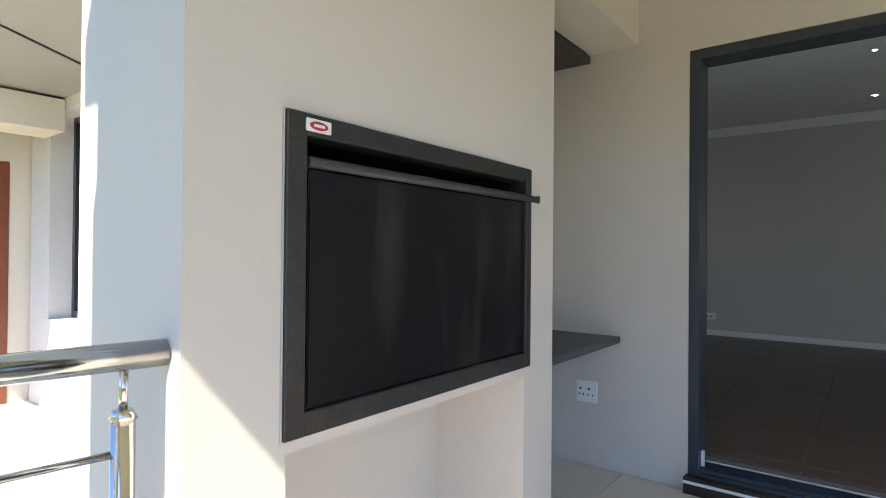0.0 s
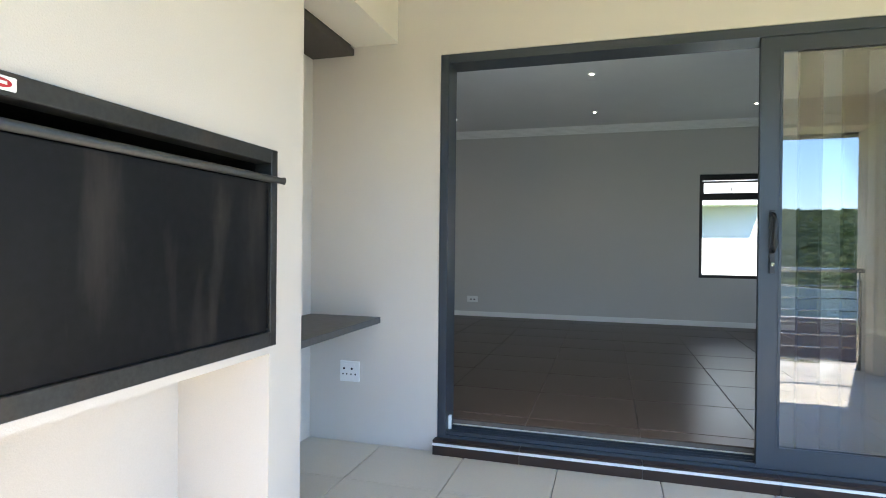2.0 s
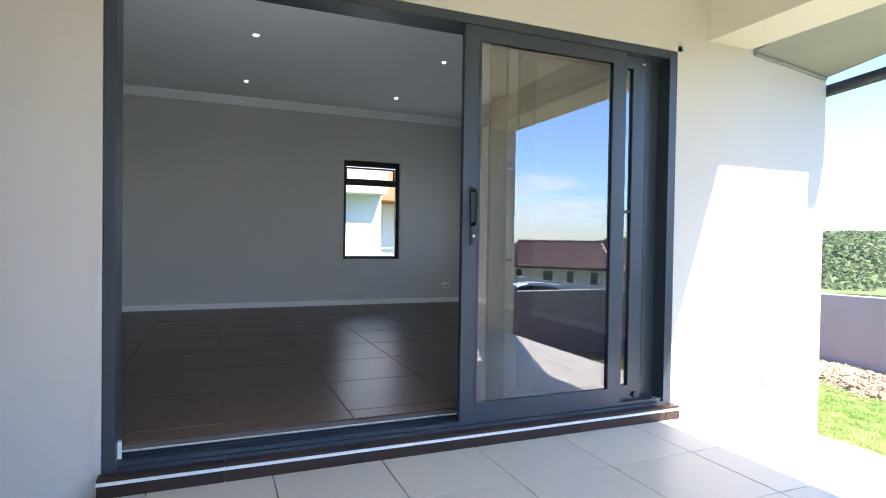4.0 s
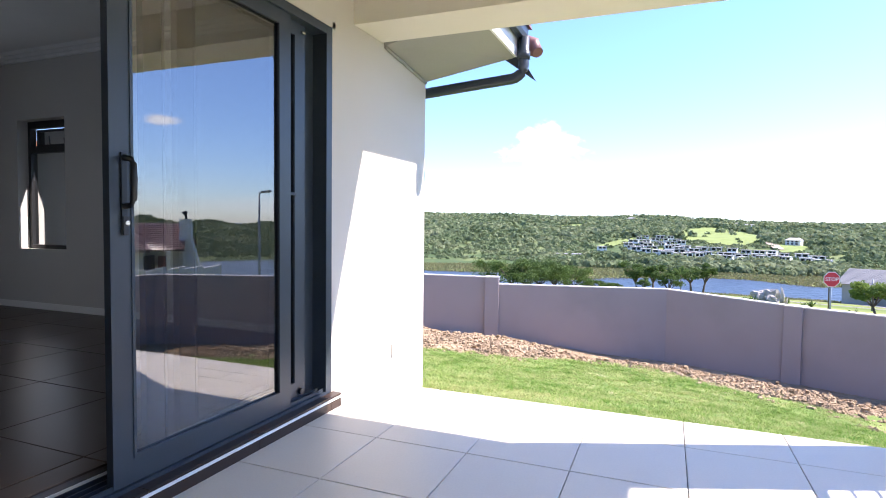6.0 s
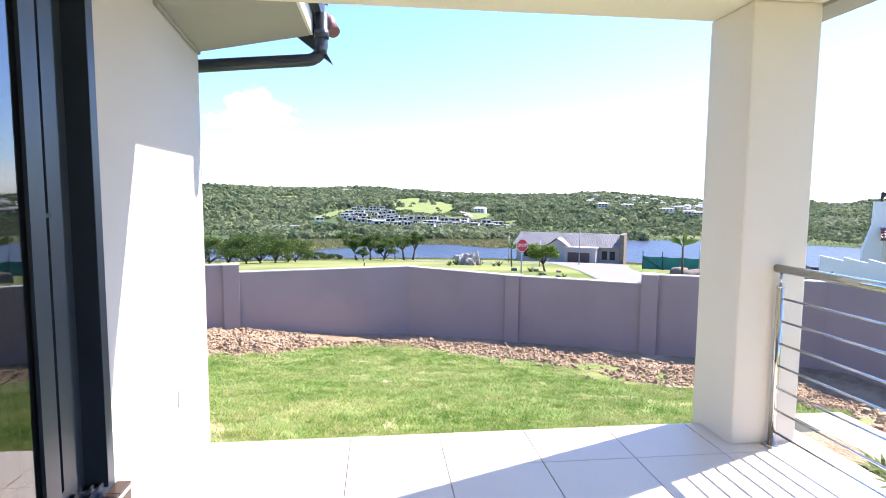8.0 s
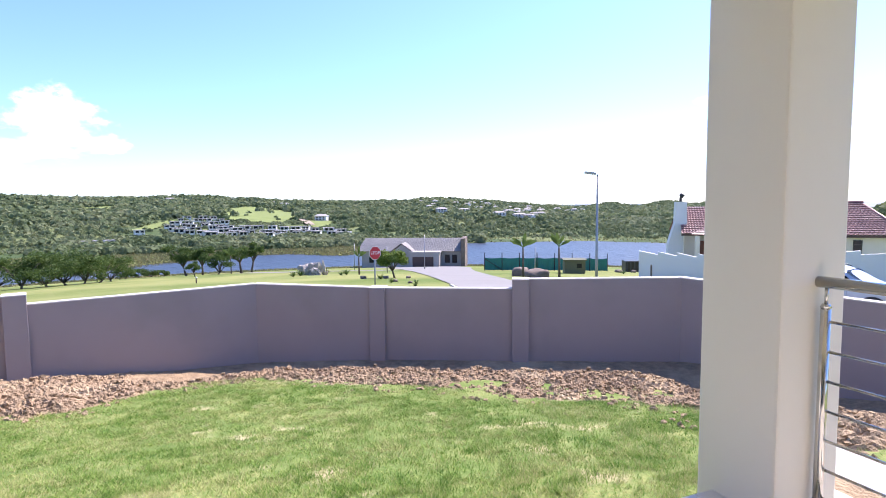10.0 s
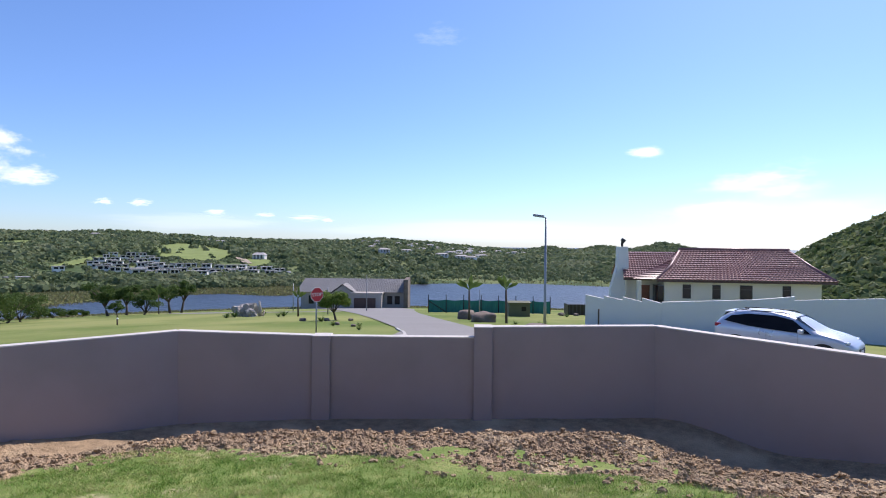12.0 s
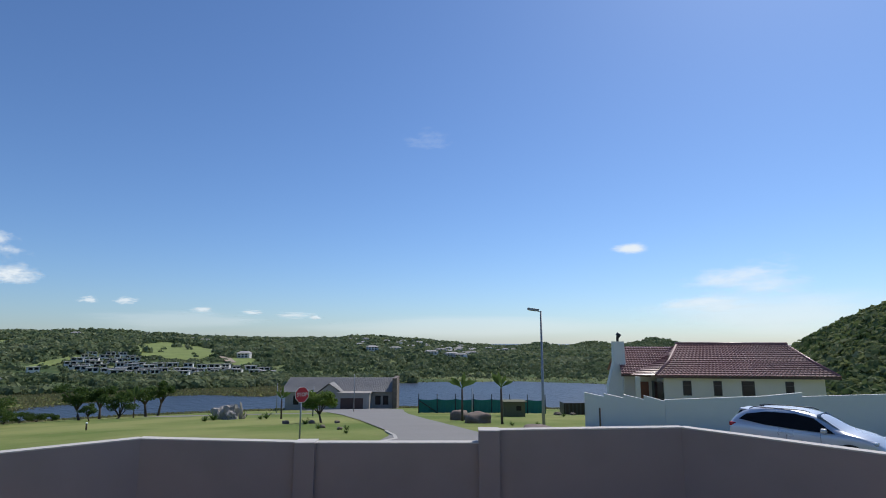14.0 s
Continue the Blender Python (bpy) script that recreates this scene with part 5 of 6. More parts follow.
def red_roof_house():
    ob = thing("bungalow", "cream bungalow with a red-brown tiled hip roof and white chimney", "house")
    part("wall", boxes((0, 12.5, 0, 8, -4.9, -1.5), (-2.7, 0, 2.2, 8, -4.9, -1.5)), M_HOUSE_CREAM, ob)
    e, rz, y0, y1 = -1.56, 0.98, -0.75, 8.75
    zk, yk, yb = -0.42, 1.39, 6.61
    rf = bmesh.new()
    tiled_slope(rf, (-0.7, y0, e), (13.3, y0, e), (12.25, yk, zk), (0.9, yk, zk), 44, 7, 0.11)
    tiled_slope(rf, (0.9, yk, zk), (12.25, yk, zk), (11.5, 4, rz), (2.4, 4, rz), 36, 8, 0.11)
    tiled_slope(rf, (13.3, y1, e), (-0.7, y1, e), (2.4, 4, rz), (11.5, 4, rz), 20, 8)
    tiled_slope(rf, (13.3, y0, e), (13.3, y1, e), (12.25, yb, zk), (12.25, yk, zk), 20, 6)
    tri_slope(rf, (12.25, yk, zk), (12.25, yb, zk), (11.5, 4, rz), 14, 8)
    tri_slope(rf, (-0.7, y1, e), (-0.7, y0, e), (2.4, 4, rz), 20, 12)
    roof = part("roof", rf, M_ROOF_RED, ob, "red-brown rolled roof tiles")
    part("ridge", tube(bmesh.new(), [(2.2, 4, rz + 0.08), (11.7, 4, rz + 0.08)], 0.14, 10), M_ROOF_RED, roof)
    for line in (((11.6, 4, rz), (12.3, yk, zk + 0.1), (13.35, y0, e + 0.05)), ((2.3, 4, rz), (0.9, yk, zk + 0.1), (-0.75, y0, e + 0.05))):
        part("hip_cap", tube(bmesh.new(), line, 0.12, 8), M_ROOF_RED, roof)
    wf = bmesh.new()
    tiled_slope(wf, (-3.2, 1.2, e), (2.2, 1.2, e), (2.2, 5.0, 0.74), (-2.9, 5.0, 0.74), 22, 12, 0.11)
    tiled_slope(wf, (2.2, 8.6, e), (-3.2, 8.6, e), (-2.9, 5.0, 0.74), (2.2, 5.0, 0.74), 12, 8)
    part("wing_roof", wf, M_ROOF_RED, ob)
    pf = bmesh.new()
    tri_slope(pf, (-2.5, 0.5, e - 0.08), (-0.6, -0.8, e - 0.02), (1.2, 2.4, 0.05), 8, 9, 0.11)
    part("porch_roof", pf, M_ROOF_RED, ob)
    part("fascia", boxes((-0.75, 13.35, y0 - 0.05, y0, e - 0.16, e + 0.03), (-3.2, -0.75, 1.15, 1.2, e - 0.16, e + 0.03), (13.3, 13.35, y0, y1, e - 0.16, e + 0.03)), M_DARK_WOOD, ob)
    part("soffit", boxes((-0.7, 13.3, y0, 0, e - 0.12, e - 0.08)), M_SOFFIT, ob)
    part("gable_wall", boxes((-2.85, -2.7, 2.0, 8.2, -4.9, -1.4)), M_HOUSE_CREAM, ob)
    for wx, ww in ((1.5, 0.68), (3.92, 0.66), (6.12, 1.0), (9.48, 0.66)):
        w = part("window", boxes((wx, wx + ww, -0.03, -0.003, -3.15, -1.95)), M_ALU_DARK, ob)
        part("pane", boxes((wx + 0.07, wx + ww - 0.07, -0.045, -0.031, -3.08, -2.35)), M_DARKGLASS, w)
        part("pane", boxes((wx + 0.07, wx + ww - 0.07, -0.045, -0.031, -2.28, -2.02)), M_DARKGLASS, w)
    part("entrance_door", boxes((-1.55, -0.75, 2.15, 2.195, -4.3, -2.2)), M_WOOD_DOOR, ob)
    part("patio_door", boxes((-0.5, -0.02, 0.2, 2.1, -4.3, -2.1)), M_DARKGLASS, ob)
    part("porch_post", soft_box(-2.3, -1.95, -0.3, 0.05, -4.9, -1.65, 0.02, 1), M_HOUSE_CREAM, ob)
    part("porch_rail", boxes((-1.9, -0.1, -0.2, -0.14, -3.45, -3.38), (-1.9, -0.1, -0.2, -0.14, -4.0, -3.95)), M_ALU_DARK, ob)
    ch = bmesh.new()
    rings = [[ch.verts.new((x0 if k in (0, 3) else x1, 2.4 if k < 2 else 3.6, z)) for k in range(4)] for x0, x1, z in ((-4.1, -2.85, -4.9), (-4.1, -2.85, -2.6), (-3.55, -2.55, -0.6), (-3.5, -2.6, 1.25))]
    for u, v in zip(rings, rings[1:]):
        for k in range(4):
            ch.faces.new((u[k], u[(k + 1) % 4], v[(k + 1) % 4], v[k]))
    ch.faces.new(rings[-1])
    stack = part("chimney", ch, M_HOUSE_WHITE, ob, "white plastered chimney")
    part("cowl", tube(bmesh.new(), [(-3.05, 3, 1.25), (-3.05, 3, 1.55), (-2.9, 3, 1.8), (-3.1, 3, 1.95)], [0.10, 0.12, 0.22, 0.16], 10), M_BLACK, stack, "black chimney cowl")
    ob.matrix_basis = pose(35.23, -41.6, 0, 0, 0, -128)


red_roof_house()

boundary = thing("boundary_wall", "white plastered boundary wall stepping down the slope", "wall", at=(26, -33, -4))


def far_wall(p, q, zp, zq, thick=0.24, depth=2.6):
    d = (Vector((*q, 0)) - Vector((*p, 0))).normalized()
    n = Vector((-d.y, d.x, 0)) * thick / 2
    bm = bmesh.new()
    ring = []
    for pt, z in ((p, zp), (q, zq)):
        pt = Vector((*pt, 0))
        low = land(pt.x, pt.y) - 0.5
        ring.append([bm.verts.new(pt + s * n + Vector((0, 0, zz))) for s, zz in ((1, low), (1, z), (-1, z), (-1, low))])
    for k in range(4):
        bm.faces.new((ring[0][k], ring[0][(k + 1) % 4], ring[1][(k + 1) % 4], ring[1][k]))
    bm.faces.new(ring[0])
    bm.faces.new(ring[1][::-1])
    part("panel", bm, M_HOUSE_WHITE, boundary)


bw0, bw1 = Vector((31.23, -28.56)), Vector((27.28, -31.41))
for i in range(4):
    p, q = bw0.lerp(bw1, i / 4), bw0.lerp(bw1, (i + 1) / 4)
    far_wall(p, q, -2.05 - 0.02 * i, -2.27 - 0.045 * i)
far_wall(bw1, (23.4, -35.2), -2.32, -1.98)
far_wall((23.4, -35.2), (21.9, -36.75), -1.98, -1.72)
far_wall((21.9, -36.75), (18.25, -39.0), -1.95, -1.62)
far_wall((18.25, -39.0), (6.0, -46.0), -1.62, -1.2)


def grey_house():
    ob = thing("low_house", "low grey-roofed house with a brown garage door by the lagoon", "house")
    b0 = -13.0
    part("wall", boxes((0.8, 23.0, 0, 7, b0, -8.9)), M_HOUSE_GREY, ob)
    rf = bmesh.new()
    tiled_slope(rf, (0, -0.9, -9.0), (23.2, -0.9, -9.0), (23.0, 3.6, -6.35), (0.9, 3.6, -6.35), 60, 14, 0.05)
    tiled_slope(rf, (23.2, 8, -9.0), (0, 8, -9.0), (0.9, 3.6, -6.35), (23.0, 3.6, -6.35), 30, 6, 0.05)
    part("roof", rf, M_ROOF_GREY, ob)
    gb = bmesh.new()
    for f in (((8.0, -3.2, -9.1), (8.0, -3.2, b0), (13.0, -3.2, b0), (13.0, -3.2, -9.1), (10.4, -3.2, -7.3)),):
        gb.faces.new([gb.verts.new(p) for p in f])
    part("gable_wall", gb, M_HOUSE_GREY, ob)
    gr = bmesh.new()
    tiled_slope(gr, (7.6, 1.5, -9.2), (7.6, -3.6, -9.2), (10.4, -3.6, -7.1), (10.4, 1.5, -7.1), 12, 6, 0.05)
    tiled_slope(gr, (13.4, -3.6, -9.2), (13.4, 1.5, -9.2), (10.4, 1.5, -7.1), (10.4, -3.6, -7.1), 12, 6, 0.05)
    part("gable_roof", gr, M_ROOF_GREY, ob)
    part("garage", boxes((12.2, 18.6, -4.2, 0, b0, -9.15)), M_HOUSE_GREY, ob)
    part("garage_door", boxes((12.9, 17.4, -4.26, -4.205, -12.1, -9.9)), M_DARK_WOOD, ob, "dark brown garage door")
    part("parapet", boxes((12.0, 18.8, -4.4, 0.1, -9.15, -8.85)), M_HOUSE_GREY, ob)
    part("end_fin", boxes((23.0, 23.9, -1.2, 7.5, b0, -6.2)), M_STONE, ob, "grey stone end wall")
    for wx in (2.5, 5.2, 19.4, 21.0):
        part("window", boxes((wx, wx + 1.1, -0.06, -0.004, -11.6, -9.8)), M_DARKGLASS, ob)
    part("porch_post", boxes((8.4, 8.7, -3.4, -3.21, b0, -9.2)), M_HOUSE_WHITE, ob)
    ob.matrix_basis = pose(123.0, -33.84, 0, 0, 0, -120)


grey_house()

# ---- trees and plants ----


def leafy(bm, rnd, centre, r, count, size):
    """Scatter small leaf sprays in a lump."""
    for _ in range(count):
        d = Vector((rnd.gauss(0, 1), rnd.gauss(0, 1), rnd.gauss(0, 0.8))).normalized() * r * rnd.random() ** 0.4
        p = centre + Vector((d.x, d.y, d.z * 0.7))
        a = Vector((rnd.uniform(-1, 1), rnd.uniform(-1, 1), rnd.uniform(-0.6, 0.6))).normalized() * size * rnd.uniform(0.6, 1.3)
        b = a.cross(Vector((rnd.uniform(-1, 1), rnd.uniform(-1, 1), rnd.uniform(-1, 1)))).normalized() * size * rnd.uniform(0.3, 0.7)
        v = [bm.verts.new(q) for q in (p - a, p - b * 0.8, p + a, p + b)]
        bm.faces.new(v)


def tree(x, y, h, spread, seed, flat=0.45, label="spreading thorn tree with a flat dark green crown on the lawn", trunk_h=0.2, leaves=5200, leaf=None):
    rnd = random.Random(seed)
    z = land(x, y)
    ob = thing("tree", label, "tree", "trees on the lawn", at=(x, y, z))
    tb = bmesh.new()
    o = Vector((x, y, z - 0.1))
    fork = o + Vector((rnd.uniform(-0.1, 0.1) * h, rnd.uniform(-0.1, 0.1) * h, trunk_h * h))
    tube(tb, [o, o.lerp(fork, 0.5) + Vector((rnd.uniform(-0.04, 0.04) * h, 0, 0)), fork], [0.045 * h, 0.035 * h, 0.03 * h], 8)
    tips = []
    for k in range(7):
        a = k * math.tau / 7 + rnd.uniform(-0.3, 0.3)
        tip = fork + Vector((math.cos(a) * spread * rnd.uniform(0.35, 0.8), math.sin(a) * spread * rnd.uniform(0.35, 0.8), h * rnd.uniform(0.25, 1 - trunk_h - 0.12)))
        tube(tb, [fork, fork.lerp(tip, 0.5) + Vector((0, 0, rnd.uniform(0, 0.08) * h)), tip], [0.024 * h, 0.016 * h, 0.008 * h], 6)
        tips.append(tip)
    part("trunk", tb, M_BARK, ob)
    cb2 = bmesh.new()
    for t in tips:
        for _ in range(3):
            leafy(cb2, rnd, t + Vector((rnd.uniform(-0.25, 0.25) * spread, rnd.uniform(-0.25, 0.25) * spread, rnd.uniform(-0.05, 0.15) * h)), spread * rnd.uniform(0.22, 0.4), leaves // 21, 0.024 * h + 0.05)
    part("crown", cb2, leaf or M_LEAF, ob)


def at(b, r):
    return r * math.sin(radians(b)), r * math.cos(radians(b))


tree(*at(90.3, 101), 2.5, 1.3, 1, trunk_h=0.3, leaves=1800, label="small young tree on the lawn")
tree(*at(89.5, 117), 5.4, 2.6, 2, trunk_h=0.32, leaves=3600)
tree(*at(90.9, 118), 5.2, 2.5, 3, trunk_h=0.36, leaves=3200)
tree(*at(92.2, 112), 4.2, 2.7, 4, trunk_h=0.1, leaves=4200, label="dense rounded bush at the lawn's edge")
tree(*at(94.3, 116), 5.6, 2.7, 5, trunk_h=0.38, leaves=3200)
tree(*at(95.2, 119), 5.4, 2.2, 7, trunk_h=0.42, leaves=2600)
tree(46.5, -16.1, 2.35, 1.35, 6, label="small bright green shrub tree beside the stop sign", trunk_h=0.3, leaf=M_LEAF_BRIGHT)
for i, (bb_, rr, bh) in enumerate(((80.4, 97, 4.4), (81.6, 99, 4.2), (82.7, 101, 4.0), (83.6, 106, 3.3), (79.0, 95, 4.6), (77.4, 96, 4.4), (75.6, 98, 4.6), (84.6, 122, 2.2), (85.5, 124, 1.8), (86.6, 125, 1.7), (87.6, 126, 1.4))):
    tree(*at(bb_, rr), bh, bh * 0.95, 40 + i, label="dense rounded bush at the lawn's edge", trunk_h=0.1, leaves=3800)


def strelitzia(x, y, h, seed, label):
    """Wild banana: thin trunk with a fan of long split leaves."""
    rnd = random.Random(seed)
    z = land(x, y)
    ob = thing("wild_banana", label, "palm", "wild banana palms", at=(x, y, z))
    top = Vector((x + rnd.uniform(-0.2, 0.2), y + rnd.uniform(-0.2, 0.2), z + h * 0.6))
    part("trunk", tube(bmesh.new(), [(x, y, z - 0.1), top], [0.10, 0.07], 9), M_BARK, ob)
    fan = Vector((0.5, 0.866, 0)) if seed % 2 else Vector((0.6, 0.8, 0))
    for k in range(8):
        ang = radians(-50 + k * 14 + rnd.uniform(-16, 16))
        d = (fan * math.sin(ang) + Vector((0, 0, 1)) * math.cos(ang)).normalized()
        l = h * rnd.uniform(0.18, 0.42)
        side = d.cross(Vector((0.8, -0.55, 0.1))).normalized()
        bm = bmesh.new()
        n = 7
        prev = None
        for i in range(n + 1):
            f = i / n
            p = top + d * l * f - Vector((0, 0, 1)) * l * 0.35 * f * f * abs(math.sin(ang))
            w = l * 0.11 * math.sin(math.pi * min(max((f - 0.2) / 0.8, 0.02), 0.98)) * rnd.uniform(0.75, 1.1) + 0.012
            q = [bm.verts.new(p - side * w + Vector((0, 0, 0.02))), bm.verts.new(p), bm.verts.new(p + side * w + Vector((0, 0, 0.02)))]
            if prev:
                bm.faces.new((prev[0], q[0], q[1], prev[1]))
                bm.faces.new((prev[1], q[1], q[2], prev[2]))
            prev = q
        part("leaf", bm, M_PALM, ob)


strelitzia(42.0, -26.0, 4.1, 11, "wild banana palm with wind-torn leaves near the boulders")
strelitzia(35.6, -25.1, 4.0, 12, "wild banana palm with a fan of split green leaves")
strelitzia(*at(93.4, 112), 5.6, 13, "wild banana palm among the lawn trees")
strelitzia(61.0, -17.0, 3.2, 14, "wild banana palm beside the street corner")


def boulder(x, y, sx, sy, sz, seed, label="large brown boulder lying on the grass", turn=0, stone=None):
    bm = bmesh.new()
    bmesh.ops.create_icosphere(bm, subdivisions=3, radius=1)
    for v in bm.verts:
        k = 1 + (0.5 if stone else 0.28) * noise.noise(v.co * (2.1 if stone else 1.3) + Vector((seed * 7.1, 0, 0))) + 0.10 * noise.noise(v.co * 4 + Vector((0, seed, 0)))
        m = max(abs(v.co.x), abs(v.co.y), abs(v.co.z))
        v.co = v.co * (0.55 + 0.45 / m) * k
        v.co = Vector((v.co.x * sx, v.co.y * sy, v.co.z * sz))
    for f in bm.faces:
        f.smooth = not stone
    bm.transform(pose(x, y, land(x, y) + sz * 0.62, 0, 0, turn))
    tagged(link_mesh("boulder", bm, stone or M_STONE), label, "boulder", "boulders on the verge")


boulder(38.1, -24.8, 0.9, 0.95, 0.46, 1, turn=-30)
boulder(43.8, -26.9, 0.7, 0.75, 0.50, 2, turn=20)
boulder(26.6, -20.7, 0.95, 0.75, 0.22, 3, "flat brown boulder at the foot of the lamp", -30)
boulder(70.5, -13.1, 1.0, 0.9, 0.75, 4, "pale grey rock in the planted bed", 10, M_ROCK)
boulder(68.4, -13.6, 0.7, 0.8, 0.9, 5, "tall pale rock standing in the planted bed", 40, M_ROCK)
boulder(66.6, -13.3, 0.55, 0.5, 0.5, 9, "small pale rock in the planted bed", 0, M_ROCK)


def driftwood(x, y):
    """Bleached stump with a few bent limbs reaching up and out."""
    rnd = random.Random(8)
    z = land(x, y)
    ob = thing("driftwood", "bleached driftwood stump standing among the rocks", "driftwood", at=(x, y, z))
    for _ in range(7):
        a, h = rnd.random() * math.tau, rnd.uniform(0.7, 1.9)
        d = Vector((math.cos(a), math.sin(a), 0)) * rnd.uniform(0.2, 0.8)
        o = Vector((x, y, z - 0.1)) + d * 0.25
        part("limb", tube(bmesh.new(), [o, o + d * 0.5 + Vector((0, 0, h * 0.5)), o + d * 0.7 + Vector((0, 0, h))], [0.16, 0.11, 0.05], 8), M_DRIFTWOOD, ob)


driftwood(66.4, -14.4)
for i, (rx, ry, rs) in enumerate(((45.5, -15.0, 0.3), (44.5, -16.6, 0.25), (38, -13.2, 0.25), (47, -13.5, 0.35), (35, -13.2, 0.2), (56, -51, 0.4), (57, -49.5, 0.5), (55.5, -48.2, 0.35))):
    boulder(rx, ry, rs * 0.85, rs * 0.7, rs * 0.45, 20 + i, "small stone in the verge planting")


def aloe(x, y, s, seed):
    rnd = random.Random(seed)
    bm = bmesh.new()
    z = land(x, y)
    for _ in range(38):
        a, up = rnd.random() * math.tau, rnd.uniform(0.3, 1.5)
        d = Vector((math.cos(a), math.sin(a), up)).normalized() * s * rnd.uniform(0.6, 1.1)
        w = Vector((-math.sin(a), math.cos(a), 0)) * s * 0.07
        o = Vector((x, y, z))
        v = [bm.verts.new(q) for q in (o - w, o + w, o + d * 0.6 + w * 0.7, o + d, o + d * 0.6 - w * 0.7)]
        bm.faces.new(v)
    tagged(link_mesh("aloe", bm, M_LEAF), "spiky dark green aloe clump in the street planting", "plant", "street planting")


for i, (ax, ay, sz) in enumerate(((66.5, -11.6, 1.0), (64, -10.4, 0.8), (70, -15.4, 0.9), (63.5, -16.2, 0.9), (62, -15.2, 0.6), (44.5, -14.2, 0.6), (37, -12.6, 0.4), (34.5, -13.4, 0.35), (31.0, -12.0, 0.3), (30.4, -23.8, 0.45), (50, -44, 0.6), (33.6, -24.4, 0.35))):
    aloe(ax, ay, sz, 60 + i)

# ---- green shade-net fence, hut, site clutter ----
M_NET = mat("green_shade_net", (0.015, 0.16, 0.13), 0.8, var=0.25, scale=0.8, fine=30, bump=0.3)
M_OLIVE = mat("olive_hut_paint", (0.13, 0.13, 0.07), 0.8, var=0.2, scale=2)
netf = thing("net_fence", "green shade-net construction fence on dark posts", "fence", at=(68, -43, -7))
fa, fb2 = Vector((68.5, -36.5, 0)), Vector((61.5, -51.5, 0))
for i in range(7):
    p, q = fa.lerp(fb2, i / 7), fa.lerp(fb2, (i + 1) / 7)
    zp, zq = land(p.x, p.y), land(q.x, q.y)
    bm = bmesh.new()
    cols = 6
    prev = None
    for k in range(cols + 1):
        m = p.lerp(q, k / cols)
        zz = zp + (zq - zp) * k / cols
        off = 0.08 * math.sin(k * 1.9 + i)
        r = [bm.verts.new((m.x + off, m.y, zz + 0.05)), bm.verts.new((m.x, m.y, zz + 1.75 - 0.12 * math.sin(k / cols * math.pi)))]
        if prev:
            bm.faces.new((prev[0], r[0], r[1], prev[1]))
        prev = r
    part("net_panel", bm, M_NET, netf)
for i in range(8):
    p = fa.lerp(fb2, i / 7)
    z = land(p.x, p.y)
    part("post", tube(bmesh.new(), [(p.x, p.y, z - 0.3), (p.x, p.y, z + 2.4)], 0.06, 8), M_BLACK, netf)
p = fa
part("brace", tube(bmesh.new(), [(p.x, p.y, land(p.x, p.y) + 1.6), (p.x - 1.2, p.y - 2.2, land(p.x - 1.2, p.y - 2.2))], 0.05, 8), M_BLACK, netf)

hut = thing("garden_hut", "small olive wooden hut with a pale sloping roof", "hut", at=(51.2, -38.2, -5.7))
hz = land(51.2, -38.2)
hm = pose(51.2, -38.2, hz, 0, 0, -120)
for nm, bxs, mt in (("body", [(-1.1, 1.1, -0.9, 0.9, -0.2, 1.5)], M_OLIVE), ("window", [(0.2, 0.7, -0.93, -0.905, 0.7, 1.15)], M_DARKGLASS), ("roof", [(-1.25, 1.25, -1.1, 1.1, 1.505, 1.6)], M_OLIVE)):
    bm = boxes(*bxs)
    bm.transform(hm)
    part(nm, bm, mt, hut)
cont = thing("site_container", "dark site container behind the street", "container", at=(59, -56, -6))
cz = land(59, -56)
cm = pose(59, -56, cz, 0, 0, -118)
bm = soft_box(-3.0, 2.0, -1.1, 1.1, -0.3, 1.6, 0.04, 1)
bm.transform(cm)
part("body", bm, M_ALU_DARK, cont)
for k in range(10):
    bm = boxes((-2.9 + k * 0.5, -2.75 + k * 0.5, -1.14, -1.105, -0.1, 1.5))
    bm.transform(cm)
    part("rib", bm, M_ALU, cont)
for i, (px, py, ph) in enumerate(((84.0, -34.0, 5.5), (66.5, -22.0, 3.2), (93.0, -25.0, 4.5), (60, -39, 3.0))):
    z = land(px, py)
    po = thing("pole", "thin dark utility pole by the street", "pole", "street poles", at=(px, py, z))
    part("shaft", tube(bmesh.new(), [(px, py, z - 0.3), (px, py, z + ph)], [0.08, 0.06], 8), M_GALV, po)
po = thing("bollard", "small pale bollard light on the lawn", "bollard", at=(58.0, -0.7, land(58.0, -0.7)))
part("shaft", tube(bmesh.new(), [(58.0, -0.7, land(58.0, -0.7) - 0.1), (58.0, -0.7, land(58.0, -0.7) + 0.5)], 0.06, 10), M_BARK, po)
part("cap", tube(bmesh.new(), [(58.0, -0.7, land(58.0, -0.7) + 0.5), (58.0, -0.7, land(58.0, -0.7) + 0.6)], [0.11, 0.07], 10), M_WHITE, po)
po = thing("marker_post", "short dark marker post on the verge", "post", at=(27.5, -26.0, land(27.5, -26.0)))
part("shaft", tube(bmesh.new(), [(27.5, -26.0, land(27.5, -26.0) - 0.2), (27.5, -26.0, land(27.5, -26.0) + 1.25)], 0.05, 8), M_BARK, po)

# ---- far side of the lagoon ----


def z_low(x, y):
    return land(x, y) < -11.5


def inside(b, r, outline):
    hit = False
    for (b0, r0), (b1, r1) in zip(outline, outline[1:] + outline[:1]):
        if (r0 > r) != (r1 > r) and b < b0 + (r - r0) * (b1 - b0) / (r1 - r0):
            hit = not hit
    return hit


